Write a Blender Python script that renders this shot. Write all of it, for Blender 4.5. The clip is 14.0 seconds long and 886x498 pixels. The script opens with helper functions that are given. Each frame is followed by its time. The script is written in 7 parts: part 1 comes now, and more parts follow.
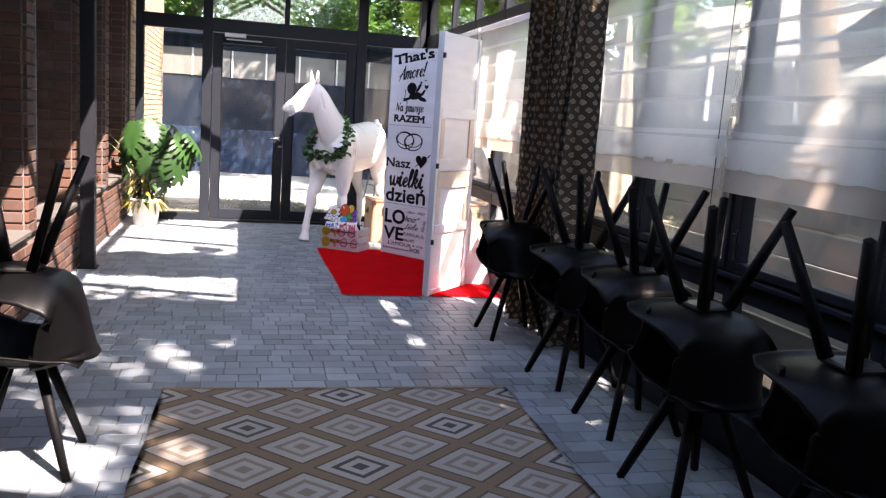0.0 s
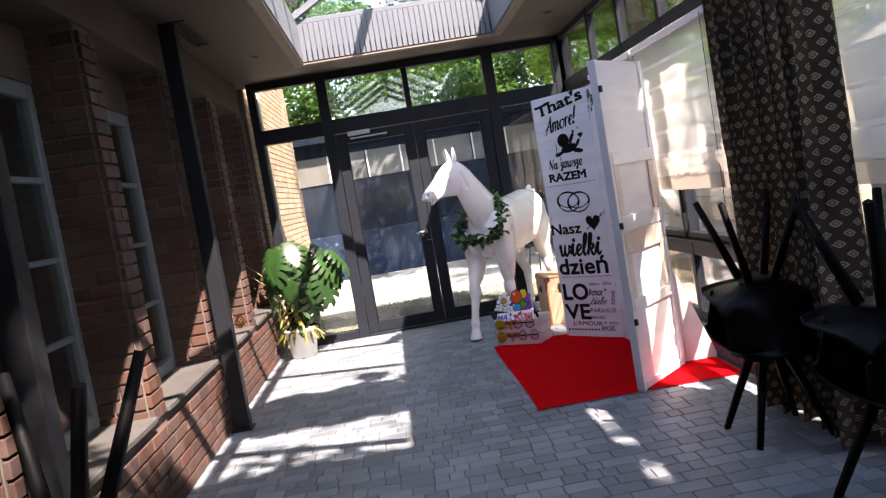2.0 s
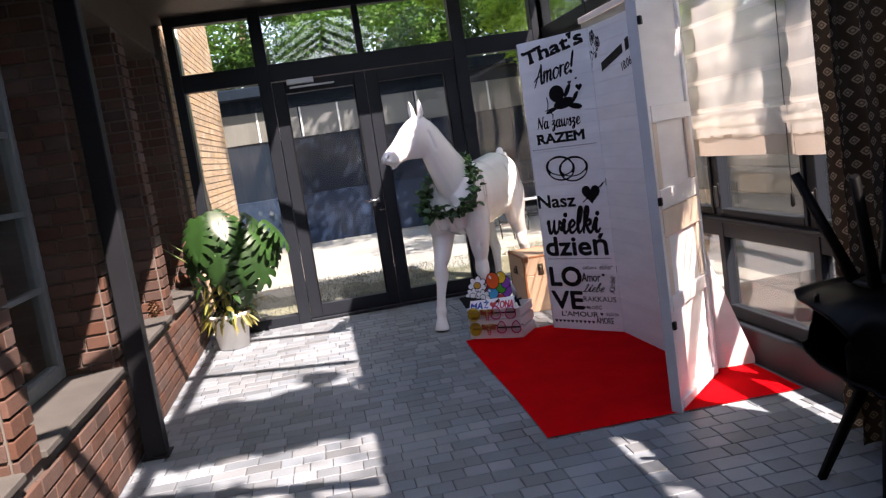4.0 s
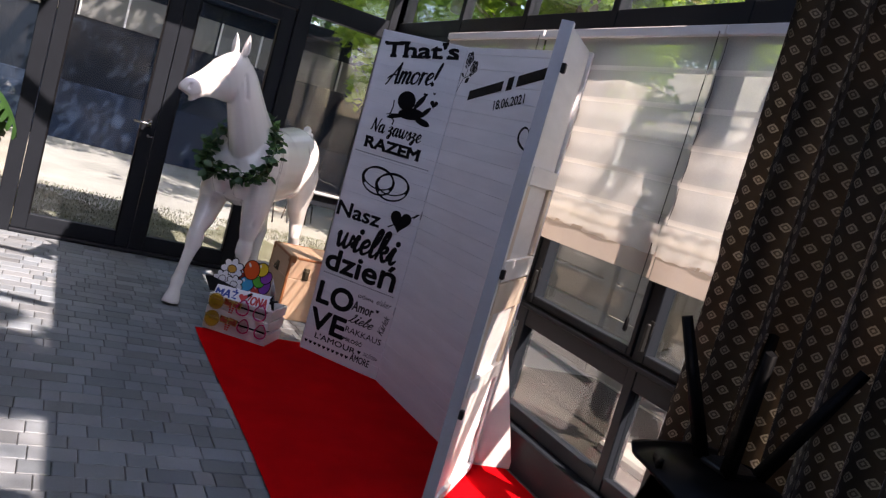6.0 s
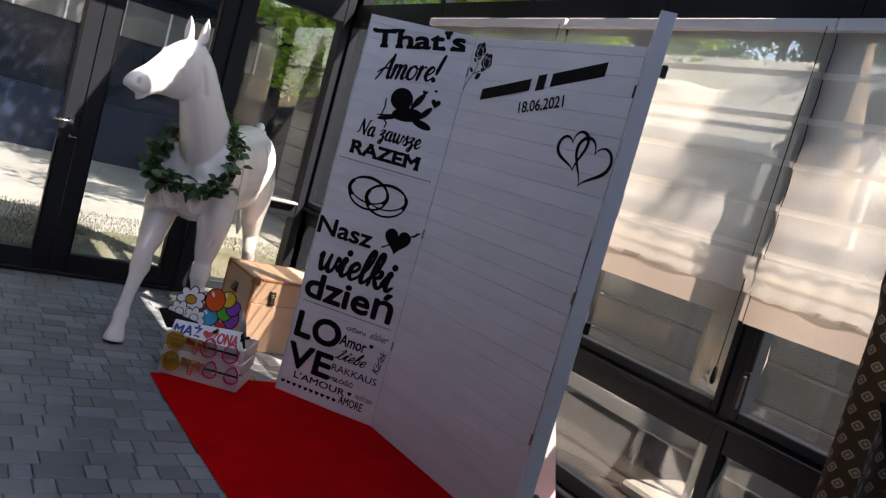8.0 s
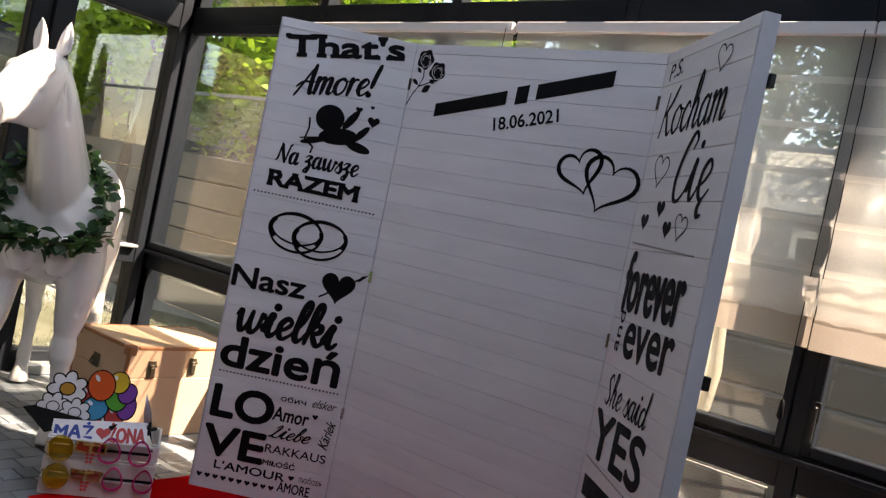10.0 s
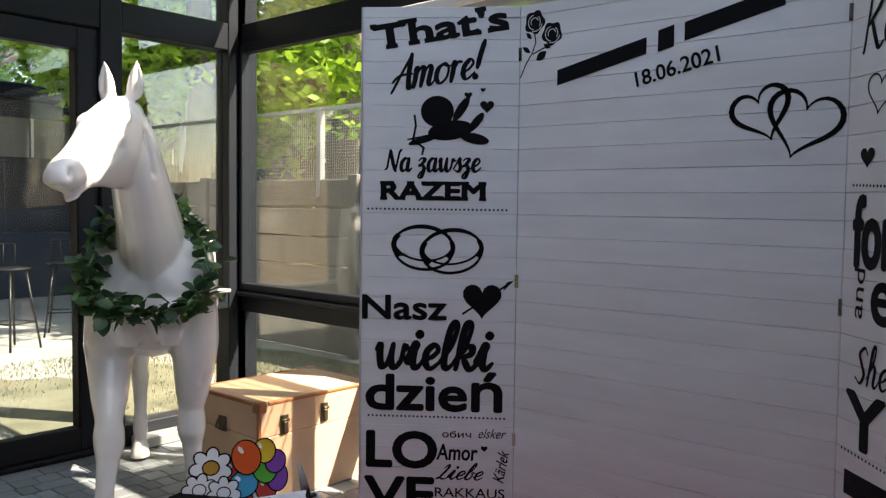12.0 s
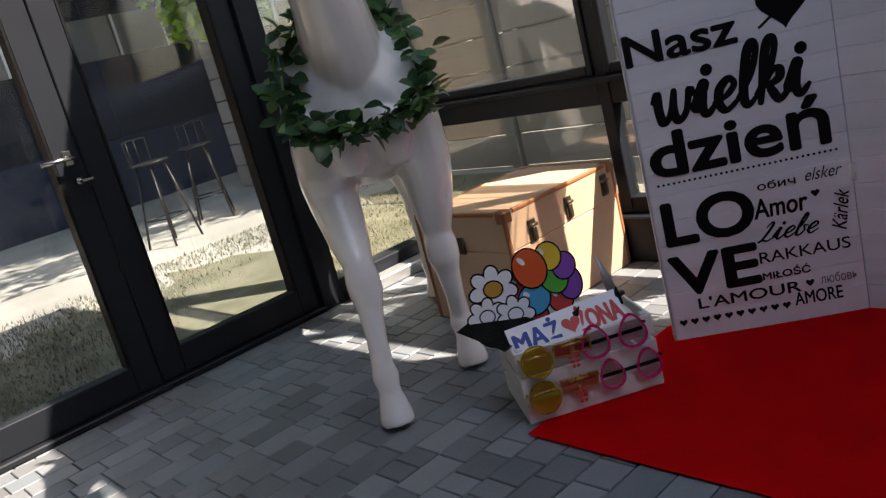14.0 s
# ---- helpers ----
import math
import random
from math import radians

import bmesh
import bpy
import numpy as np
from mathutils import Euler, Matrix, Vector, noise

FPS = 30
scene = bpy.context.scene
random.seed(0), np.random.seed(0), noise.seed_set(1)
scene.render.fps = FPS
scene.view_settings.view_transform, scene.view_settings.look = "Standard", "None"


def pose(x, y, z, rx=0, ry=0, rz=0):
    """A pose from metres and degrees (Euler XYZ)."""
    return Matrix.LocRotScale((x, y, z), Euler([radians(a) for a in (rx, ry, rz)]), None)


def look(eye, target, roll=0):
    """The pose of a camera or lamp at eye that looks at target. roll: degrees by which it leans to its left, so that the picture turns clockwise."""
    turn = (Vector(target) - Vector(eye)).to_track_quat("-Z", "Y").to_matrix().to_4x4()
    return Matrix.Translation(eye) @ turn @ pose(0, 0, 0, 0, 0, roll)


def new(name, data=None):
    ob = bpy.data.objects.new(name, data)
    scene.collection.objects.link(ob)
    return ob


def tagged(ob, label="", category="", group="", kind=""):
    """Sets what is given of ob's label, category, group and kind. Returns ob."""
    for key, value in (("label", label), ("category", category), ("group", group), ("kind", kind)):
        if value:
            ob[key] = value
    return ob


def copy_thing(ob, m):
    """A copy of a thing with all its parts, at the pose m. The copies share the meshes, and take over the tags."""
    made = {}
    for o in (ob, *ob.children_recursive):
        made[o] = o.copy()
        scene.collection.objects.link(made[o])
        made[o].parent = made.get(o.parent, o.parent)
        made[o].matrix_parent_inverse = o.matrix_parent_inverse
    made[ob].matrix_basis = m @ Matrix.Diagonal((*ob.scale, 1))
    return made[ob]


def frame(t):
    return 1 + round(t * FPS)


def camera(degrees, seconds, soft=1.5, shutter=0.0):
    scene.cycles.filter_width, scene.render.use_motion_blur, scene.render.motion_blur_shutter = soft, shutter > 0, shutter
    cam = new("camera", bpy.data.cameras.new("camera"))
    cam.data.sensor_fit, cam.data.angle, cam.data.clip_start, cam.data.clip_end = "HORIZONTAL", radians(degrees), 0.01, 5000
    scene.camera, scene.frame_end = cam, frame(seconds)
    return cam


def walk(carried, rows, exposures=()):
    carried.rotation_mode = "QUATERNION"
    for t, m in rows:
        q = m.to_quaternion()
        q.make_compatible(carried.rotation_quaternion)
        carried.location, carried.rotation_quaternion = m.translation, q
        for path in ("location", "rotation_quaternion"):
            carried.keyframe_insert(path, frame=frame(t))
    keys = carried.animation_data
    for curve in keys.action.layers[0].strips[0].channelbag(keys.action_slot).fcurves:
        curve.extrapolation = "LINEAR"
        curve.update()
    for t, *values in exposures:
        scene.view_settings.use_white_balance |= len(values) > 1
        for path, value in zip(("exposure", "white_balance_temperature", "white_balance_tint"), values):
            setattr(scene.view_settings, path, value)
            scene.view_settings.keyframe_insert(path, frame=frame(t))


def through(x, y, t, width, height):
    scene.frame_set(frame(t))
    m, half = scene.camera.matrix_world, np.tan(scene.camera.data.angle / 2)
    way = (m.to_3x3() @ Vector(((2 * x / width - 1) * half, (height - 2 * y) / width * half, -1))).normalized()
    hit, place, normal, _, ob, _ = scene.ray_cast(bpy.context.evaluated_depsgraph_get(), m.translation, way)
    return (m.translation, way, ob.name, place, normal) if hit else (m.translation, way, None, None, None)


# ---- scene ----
cam = camera(57.0, 14.0, soft=1.3)
PATH = [
    (0, (0.387, 0.406, 1.405), (0.88, 2.319, 1.09), 4.0),
    (0.5, (0.42, 0.802, 1.431), (0.745, 2.763, 1.212), 0.3),
    (1, (0.464, 1.082, 1.462), (0.753, 3.055, 1.305), -6.7),
    (1.5, (0.534, 1.363, 1.462), (0.712, 3.35, 1.319), -9.3),
    (2, (0.518, 1.674, 1.445), (0.627, 3.666, 1.301), -9.7),
    (4.5, (0.277, 3.218, 1.469), (0.657, 5.163, 1.201), -5.8),
    (5, (0.223, 3.463, 1.431), (0.78, 5.368, 1.187), 1.7),
    (5.5, (0.166, 3.645, 1.454), (0.964, 5.463, 1.214), 10.2),
    (6, (0.198, 3.795, 1.448), (1.093, 5.569, 1.218), 15.9),
    (6.5, (0.217, 3.99, 1.458), (1.132, 5.752, 1.22), 19.5),
    (7, (0.142, 4.222, 1.444), (1.135, 5.943, 1.217), 20.2),
    (7.5, (0.046, 4.444, 1.439), (1.104, 6.126, 1.21), 16.7),
    (8, (0.008, 4.7, 1.44), (1.119, 6.349, 1.228), 15.5),
    (8.5, (-0.104, 5.026, 1.424), (1.159, 6.568, 1.258), 15.3),
    (11, (-0.376, 6.109, 1.264), (1.266, 7.249, 1.231), 8.4),
    (11.5, (-0.289, 6.238, 1.276), (1.362, 7.366, 1.233), 7.0),
    (12, (-0.25, 6.365, 1.321), (1.244, 7.691, 1.217), 0.7),
    (12.5, (-0.281, 6.574, 1.264), (1.034, 8.078, 1.165), -8.5),
    (12.8, (-0.331, 6.703, 1.238), (0.948, 8.218, 1.035), -11.7),
    (13, (-0.364, 6.789, 1.221), (0.89, 8.311, 0.885), -13.9),
    (13.5, (-0.281, 6.998, 1.164), (0.938, 8.505, 0.671), -15.9),
    (14, (-0.22, 7.193, 1.122), (1.024, 8.679, 0.63), -14.7),
]
walk(cam, [(t, look(eye, target, roll)) for t, eye, target, roll in PATH], exposures=[(0, 3.62, 7250, 26), (1, 3.18, 7250, 26), (2.2, 3.08, 7250, 26), (5, 2.4, 7230, 26), (6.5, 2.3, 7250, 26), (8, 2.38, 7400, 21), (11, 2.9, 8600, 17), (12, 2.9, 8000, 12), (13, 2.86, 7420, 18), (14, 2.44, 7550, 18)])

# ---- world and sun ----
SUN_TO = Vector((0.432, -0.73, 1.0)).normalized()
world = bpy.data.worlds.new("world")
scene.world = world
world.use_nodes = True
wn = world.node_tree
sky = wn.nodes.new("ShaderNodeTexSky")
sky.sky_type = "NISHITA"
sky.sun_disc = False
sky.sun_elevation = math.asin(SUN_TO.z)
sky.sun_rotation = math.atan2(SUN_TO.x, SUN_TO.y)
wn.nodes["Background"].inputs["Strength"].default_value = 0.108
wn.links.new(sky.outputs["Color"], wn.nodes["Background"].inputs["Color"])
sun_data = bpy.data.lights.new("sun", "SUN")
sun_data.energy, sun_data.angle, sun_data.color = 3.5, radians(0.5), (1.0, 0.95, 0.87)
sun = new("sun", sun_data)
sun.matrix_world = look(SUN_TO * 40, (0, 0, 0))


random.seed(4)


# ---- building helpers ----
def part(name, bm, material, parent, label=""):
    me = bpy.data.meshes.new(name)
    bm.to_mesh(me)
    bm.free()
    if material:
        me.materials.append(material)
    ob = new(name, me)
    ob.parent = parent
    if label:
        ob["label"] = label
    return ob


def shared(name, me, parent, m):
    ob = new(name, me)
    ob.parent = parent
    ob.matrix_basis = m
    return ob


def thing(name, label, category="", group="", kind="", m=None):
    ob = new(name)
    ob.empty_display_size = 0.1
    if m is not None:
        ob.matrix_basis = m
    return tagged(ob, label, category, group, kind)


def box(bm, x0, y0, z0, x1, y1, z1, b=0.0, m=None):
    """A box, chamfered by b, into bm."""
    lo, hi = (x0, y0, z0), (x1, y1, z1)
    b = min(b, *(0.45 * abs(h - l) for l, h in zip(lo, hi))) if b else 0.0
    def put(v):
        v = Vector(v)
        return bm.verts.new(m @ v if m is not None else v)
    if not b:
        v = [put((hi[0] if i & 1 else lo[0], hi[1] if i & 2 else lo[1], hi[2] if i & 4 else lo[2])) for i in range(8)]
        for f in ((0, 2, 3, 1), (4, 5, 7, 6), (0, 1, 5, 4), (2, 6, 7, 3), (0, 4, 6, 2), (1, 3, 7, 5)):
            bm.faces.new([v[i] for i in f])
        return
    pts = {}
    for i in range(8):
        s = [1 if i & (1 << a) else 0 for a in range(3)]
        c = [hi[a] if s[a] else lo[a] for a in range(3)]
        for a in range(3):
            p = [c[k] + (0 if k == a else (-b if s[k] else b)) for k in range(3)]
            pts[i, a] = put(p)
    for a in range(3):
        u, w = 1 << ((a + 1) % 3), 1 << ((a + 2) % 3)
        for side in (0, 1 << a):
            loop = [pts[side, a], pts[side | u, a], pts[side | u | w, a], pts[side | w, a]]
            bm.faces.new(loop if side else loop[::-1])
    for a in range(3):
        k, l = (a + 1) % 3, (a + 2) % 3
        for sk in (0, 1):
            for sl in (0, 1):
                i = sk << k | sl << l
                j = i | 1 << a
                loop = [pts[i, k], pts[j, k], pts[j, l], pts[i, l]]
                bm.faces.new(loop if sk != sl else loop[::-1])
    for i in range(8):
        odd = bin(i).count("1") % 2
        loop = [pts[i, 0], pts[i, 1], pts[i, 2]]
        bm.faces.new(loop if odd else loop[::-1])


def boxes(*args, b=0.0):
    bm = bmesh.new()
    for a in args:
        box(bm, *a, b=b)
    return bm


def smooth(ob, flat=False):
    for p in ob.data.polygons:
        p.use_smooth = not flat
    return ob


def rod(bm, a, b, ra, rb=None, n=10, caps=True):
    """A tapered rod from a to b."""
    a, b = Vector(a), Vector(b)
    rb = ra if rb is None else rb
    q = (b - a).to_track_quat("Z", "Y").to_matrix()
    rings = []
    for c, r in ((a, ra), (b, rb)):
        rings.append([bm.verts.new(c + q @ Vector((r * math.cos(2 * math.pi * i / n), r * math.sin(2 * math.pi * i / n), 0))) for i in range(n)])
    for i in range(n):
        f = bm.faces.new((rings[0][i], rings[0][(i + 1) % n], rings[1][(i + 1) % n], rings[1][i]))
        f.smooth = True
    if caps:
        bm.faces.new(rings[0][::-1])
        bm.faces.new(rings[1])


def lathe(bm, profile, n=24, centre=(0, 0), closed=False):
    """Turns a profile of (r, z) about the upright axis."""
    rings = []
    for r, z in profile:
        rings.append([bm.verts.new((centre[0] + r * math.cos(2 * math.pi * i / n), centre[1] + r * math.sin(2 * math.pi * i / n), z)) for i in range(n)])
    for a, c in zip(rings, rings[1:]):
        for i in range(n):
            bm.faces.new((a[i], a[(i + 1) % n], c[(i + 1) % n], c[i])).smooth = True
    if closed:
        bm.faces.new(rings[0][::-1])
        bm.faces.new(rings[-1])


def loft(bm, sections, n=20):
    """sections: (centre, across, up, r_across, r_up); a closed tube."""
    rings = []
    for c, a, u, ra, ru in sections:
        c, a, u = Vector(c), Vector(a).normalized(), Vector(u).normalized()
        rings.append([bm.verts.new(c + a * ra * math.cos(2 * math.pi * i / n) + u * ru * math.sin(2 * math.pi * i / n)) for i in range(n)])
    for p, q in zip(rings, rings[1:]):
        for i in range(n):
            bm.faces.new((p[i], p[(i + 1) % n], q[(i + 1) % n], q[i])).smooth = True
    bm.faces.new(rings[0][::-1])
    bm.faces.new(rings[-1])


# ---- materials ----
class Nodes:
    """Short-hand for a node tree."""

    def __init__(self, name):
        self.mat = bpy.data.materials.new(name)
        self.mat.use_nodes = True
        self.t = self.mat.node_tree
        self.bsdf = self.t.nodes["Principled BSDF"]
        self.out = self.t.nodes["Material Output"]

    def add(self, kind, **inputs):
        n = self.t.nodes.new(kind)
        for k, v in inputs.items():
            self.set(n, k, v)
        return n

    def set(self, n, key, v):
        sock = n.inputs[key] if not isinstance(key, str) or key in n.inputs else n.inputs[int(key[1:])]
        if isinstance(v, bpy.types.NodeSocket):
            self.t.links.new(v, sock)
        else:
            sock.default_value = v

    def math(self, op, a, b=0.0, c=0.0):
        n = self.t.nodes.new("ShaderNodeMath")
        n.operation = op
        for i, v in enumerate((a, b, c)):
            if isinstance(v, bpy.types.NodeSocket):
                self.t.links.new(v, n.inputs[i])
            else:
                n.inputs[i].default_value = v
        return n.outputs[0]

    def mix(self, f, a, b):
        n = self.t.nodes.new("ShaderNodeMix")
        n.data_type = "RGBA"
        for i, v in ((0, f), (6, a), (7, b)):
            if isinstance(v, bpy.types.NodeSocket):
                self.t.links.new(v, n.inputs[i])
            else:
                n.inputs[i].default_value = (*v, 1.0) if isinstance(v, tuple) and len(v) == 3 else v
        return n.outputs[2]

    def place(self):
        return self.add("ShaderNodeNewGeometry").outputs["Position"]

    def noise(self, scale, detail=4.0, vec=None, rough=0.55):
        return self.add("ShaderNodeTexNoise", Vector=vec if vec is not None else self.place(), Scale=scale, Detail=detail, Roughness=rough).outputs["Fac"]

    def ramp(self, fac, lo, hi, a=0.0, b=1.0):
        n = self.add("ShaderNodeMapRange", Value=fac)
        for i, v in ((1, lo), (2, hi), (3, a), (4, b)):
            n.inputs[i].default_value = v
        return n.outputs[0]

    def bump(self, height, strength, dist=0.01):
        n = self.add("ShaderNodeBump", Height=height, Strength=strength, Distance=dist)
        self.set(self.bsdf, "Normal", n.outputs[0])

    def stretched(self, sx, sy, sz, vec=None):
        n = self.add("ShaderNodeMapping", Vector=vec if vec is not None else self.place())
        n.inputs["Scale"].default_value = (sx, sy, sz)
        return n.outputs[0]


def mul(c, k):
    return tuple(max(0.0, x * k) for x in c)


def surface(name, col, rough=0.5, metal=0.0, var=0.2, scale=2.5, fine=45.0, bump=0.15, rand=0.0, col2=None, spec=0.5, coat=0.0, stretch=None, rough_var=0.12):
    """A painted, stone, cloth or plastic surface: stains at one scale, grain at another, and fine relief."""
    n = Nodes(name)
    vec = n.stretched(*stretch) if stretch else None
    big, small = n.noise(scale, 5.0, vec), n.noise(fine, 3.0, vec)
    c = n.mix(n.ramp(big, 0.3, 0.7), mul(col, 1 - var), col2 or mul(col, 1 + var))
    c = n.mix(n.ramp(small, 0.25, 0.75, 0.0, 0.5), c, mul(col, 1 - 0.6 * var))
    if rand:
        r = n.add("ShaderNodeObjectInfo").outputs["Random"]
        isl = n.add("ShaderNodeNewGeometry").outputs["Random Per Island"]
        both = n.math("FRACT", n.math("ADD", r, isl))
        hsv = n.add("ShaderNodeHueSaturation", Color=c, Value=n.ramp(both, 0, 1, 1 - rand, 1 + rand), Saturation=n.ramp(n.math("FRACT", n.math("MULTIPLY", both, 7.3)), 0, 1, 1 - rand, 1 + 0.5 * rand))
        c = hsv.outputs[0]
    n.set(n.bsdf, "Base Color", c)
    n.set(n.bsdf, "Roughness", n.ramp(small, 0.2, 0.8, max(0.02, rough - rough_var), min(1.0, rough + rough_var)))
    n.bsdf.inputs["Metallic"].default_value = metal
    n.bsdf.inputs["Specular IOR Level"].default_value = spec
    n.bsdf.inputs["Coat Weight"].default_value = coat
    n.bsdf.inputs["Coat Roughness"].default_value = 0.08
    if bump:
        n.bump(n.math("ADD", small, n.math("MULTIPLY", big, 0.6)), bump, 0.004)
    return n.mat


def glass_material(name, tint, base=0.04, dirt=0.012):
    """Window glass: clear, mirroring by its angle, a little dusty."""
    n = Nodes(name)
    n.t.nodes.remove(n.bsdf)
    clear = n.add("ShaderNodeBsdfTransparent")
    clear.inputs[0].default_value = (*tint, 1)
    shine = n.add("ShaderNodeBsdfGlossy", Roughness=0.01)
    facing = n.add("ShaderNodeLayerWeight", Blend=0.5).outputs["Facing"]
    m = n.add("ShaderNodeMixShader", Fac=n.math("ADD", base, n.math("MULTIPLY", n.math("POWER", facing, 4.0), 0.9)))
    n.t.links.new(clear.outputs[0], m.inputs[1])
    n.t.links.new(shine.outputs[0], m.inputs[2])
    dust = n.add("ShaderNodeBsdfDiffuse")
    dust.inputs[0].default_value = (0.5, 0.5, 0.48, 1)
    spots = n.ramp(n.noise(2.2, 6.0), 0.45, 0.8, 0.25 * dirt, 2.0 * dirt)
    m2 = n.add("ShaderNodeMixShader", Fac=spots)
    n.t.links.new(m.outputs[0], m2.inputs[1])
    n.t.links.new(dust.outputs[0], m2.inputs[2])
    n.t.links.new(m2.outputs[0], n.out.inputs[0])
    return n.mat


def sheer_material(name, col, clear):
    """Thin cloth: light comes through it, and what is behind it shows faintly."""
    n = Nodes(name)
    n.t.nodes.remove(n.bsdf)
    weave = n.noise(900.0, 1.0, n.stretched(1, 1, 0.15))
    c = n.mix(n.ramp(n.noise(3.0), 0.3, 0.7), mul(col, 0.92), col)
    dif = n.add("ShaderNodeBsdfDiffuse", Color=c)
    tra = n.add("ShaderNodeBsdfTranslucent", Color=c)
    cl = n.add("ShaderNodeBsdfTransparent")
    cl.inputs[0].default_value = (0.97, 0.95, 0.9, 1)
    a = n.add("ShaderNodeMixShader", Fac=0.55)
    n.t.links.new(dif.outputs[0], a.inputs[1])
    n.t.links.new(tra.outputs[0], a.inputs[2])
    b = n.add("ShaderNodeMixShader", Fac=n.ramp(weave, 0.3, 0.7, clear - 0.06, clear + 0.06))
    n.t.links.new(a.outputs[0], b.inputs[1])
    n.t.links.new(cl.outputs[0], b.inputs[2])
    n.t.links.new(b.outputs[0], n.out.inputs[0])
    return n.mat


def leaf_material(name, col, col2, shine=0.35, through=0.35):
    """A leaf that lets some light through."""
    n = Nodes(name)
    r = n.add("ShaderNodeObjectInfo").outputs["Random"]
    isl = n.add("ShaderNodeNewGeometry").outputs["Random Per Island"]
    c = n.mix(n.math("FRACT", n.math("ADD", r, isl)), col, col2)
    c = n.mix(n.ramp(n.noise(14.0), 0.3, 0.7, 0.0, 0.5), c, mul(col, 0.7))
    n.set(n.bsdf, "Base Color", c)
    n.bsdf.inputs["Roughness"].default_value = shine
    tra = n.add("ShaderNodeBsdfTranslucent", Color=n.mix(0.5, c, mul(col2, 1.8)))
    m = n.add("ShaderNodeMixShader", Fac=through)
    n.t.links.new(n.bsdf.outputs[0], m.inputs[1])
    n.t.links.new(tra.outputs[0], m.inputs[2])
    n.t.links.new(m.outputs[0], n.out.inputs[0])
    return n.mat


def wood_material(name, col, col2, stretch=(2, 2, 30), rough=0.55):
    n = Nodes(name)
    vec = n.stretched(*stretch)
    g = n.noise(3.0, 6.0, vec, 0.65)
    c = n.mix(n.ramp(g, 0.3, 0.7), col, col2)
    c = n.mix(n.ramp(n.noise(1.3), 0.4, 0.7, 0, 0.4), c, mul(col, 0.75))
    n.set(n.bsdf, "Base Color", c)
    n.bsdf.inputs["Roughness"].default_value = rough
    n.bump(g, 0.15, 0.003)
    return n.mat


M_FRAME = surface("powder_coated_frame", (0.011, 0.0135, 0.018), 0.45, var=0.15, fine=300, bump=0.05, spec=0.15)
M_STEEL = surface("dark_steel", (0.012, 0.013, 0.016), 0.45, var=0.2, fine=120, bump=0.06, spec=0.15)
M_GLASS = glass_material("window_glass", (0.9, 0.93, 0.92), 0.075)
M_DOORGLASS = glass_material("door_glass", (0.84, 0.89, 0.92), 0.045, 0.006)
M_PAVER = surface("concrete_paver", (0.145, 0.168, 0.188), 0.5, var=0.22, scale=1.9, fine=160, bump=0.35, rand=0.31, spec=0.5)
M_JOINT = surface("sand_joint", (0.055, 0.058, 0.06), 0.95, var=0.3, scale=6, fine=220, bump=0.4)
M_BRICK = surface("clinker_brick", (0.07, 0.035, 0.025), 0.75, var=0.22, scale=7, fine=110, bump=0.4, rand=0.3, spec=0.3)
M_PALEBRICK = surface("pale_brick", (0.42, 0.29, 0.19), 0.8, var=0.2, scale=7, fine=110, bump=0.4, rand=0.2)
M_MORTAR = surface("mortar", (0.1, 0.085, 0.074), 0.92, var=0.2, scale=5, fine=200, bump=0.4)
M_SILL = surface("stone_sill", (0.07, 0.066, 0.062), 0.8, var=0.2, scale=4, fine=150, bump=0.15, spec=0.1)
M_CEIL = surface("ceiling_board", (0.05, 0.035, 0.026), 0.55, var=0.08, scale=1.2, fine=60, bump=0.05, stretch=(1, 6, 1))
M_TRIM = surface("ceiling_trim", (0.15, 0.125, 0.1), 0.5, var=0.08, bump=0.03)
M_CURB = surface("ribbed_cladding", (0.085, 0.097, 0.112), 0.45, var=0.06, scale=2, fine=80, bump=0.06)
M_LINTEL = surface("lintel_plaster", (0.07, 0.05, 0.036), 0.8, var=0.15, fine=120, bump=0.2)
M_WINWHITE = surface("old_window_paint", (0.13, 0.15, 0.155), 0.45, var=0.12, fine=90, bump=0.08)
# plaster darkened so that the rooms' dimness is in the colour
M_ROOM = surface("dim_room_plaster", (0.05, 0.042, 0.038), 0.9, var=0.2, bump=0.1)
M_PLASTER = surface("plaster", (0.4, 0.36, 0.31), 0.9, var=0.1, bump=0.1)
M_WHITE = surface("white_panel_paint", (0.74, 0.73, 0.735), 0.5, var=0.075, scale=3, fine=70, bump=0.12, rand=0.03, stretch=(1, 1, 5))
M_EDGE = surface("panel_edge_grey", (0.5, 0.5, 0.52), 0.55, var=0.1, bump=0.1)
M_BACKWOOD = wood_material("raw_pine", (0.62, 0.5, 0.4), (0.74, 0.64, 0.54), (6, 6, 1.2))
M_INK = surface("black_vinyl_lettering", (0.005, 0.005, 0.006), 0.5, var=0.1, bump=0.0, spec=0.12)
M_GREYINK = surface("grey_vinyl_lettering", (0.16, 0.16, 0.17), 0.45, var=0.1, bump=0.0)
M_HORSE = surface("white_fibreglass", (0.8, 0.79, 0.78), 0.22, var=0.03, scale=3, fine=25, bump=0.04, coat=0.5, rough_var=0.05)
M_CARPET = surface("red_felt_carpet", (0.78, 0.006, 0.009), 0.95, var=0.12, scale=5, fine=350, bump=0.5, spec=0.05)
M_PLASTIC = surface("black_moulded_plastic", (0.002, 0.002, 0.0023), 0.4, var=0.15, scale=6, fine=260, bump=0.1, spec=0.09)
M_LEG = surface("black_stained_leg", (0.003, 0.003, 0.0035), 0.6, var=0.2, fine=90, bump=0.1, spec=0.1)
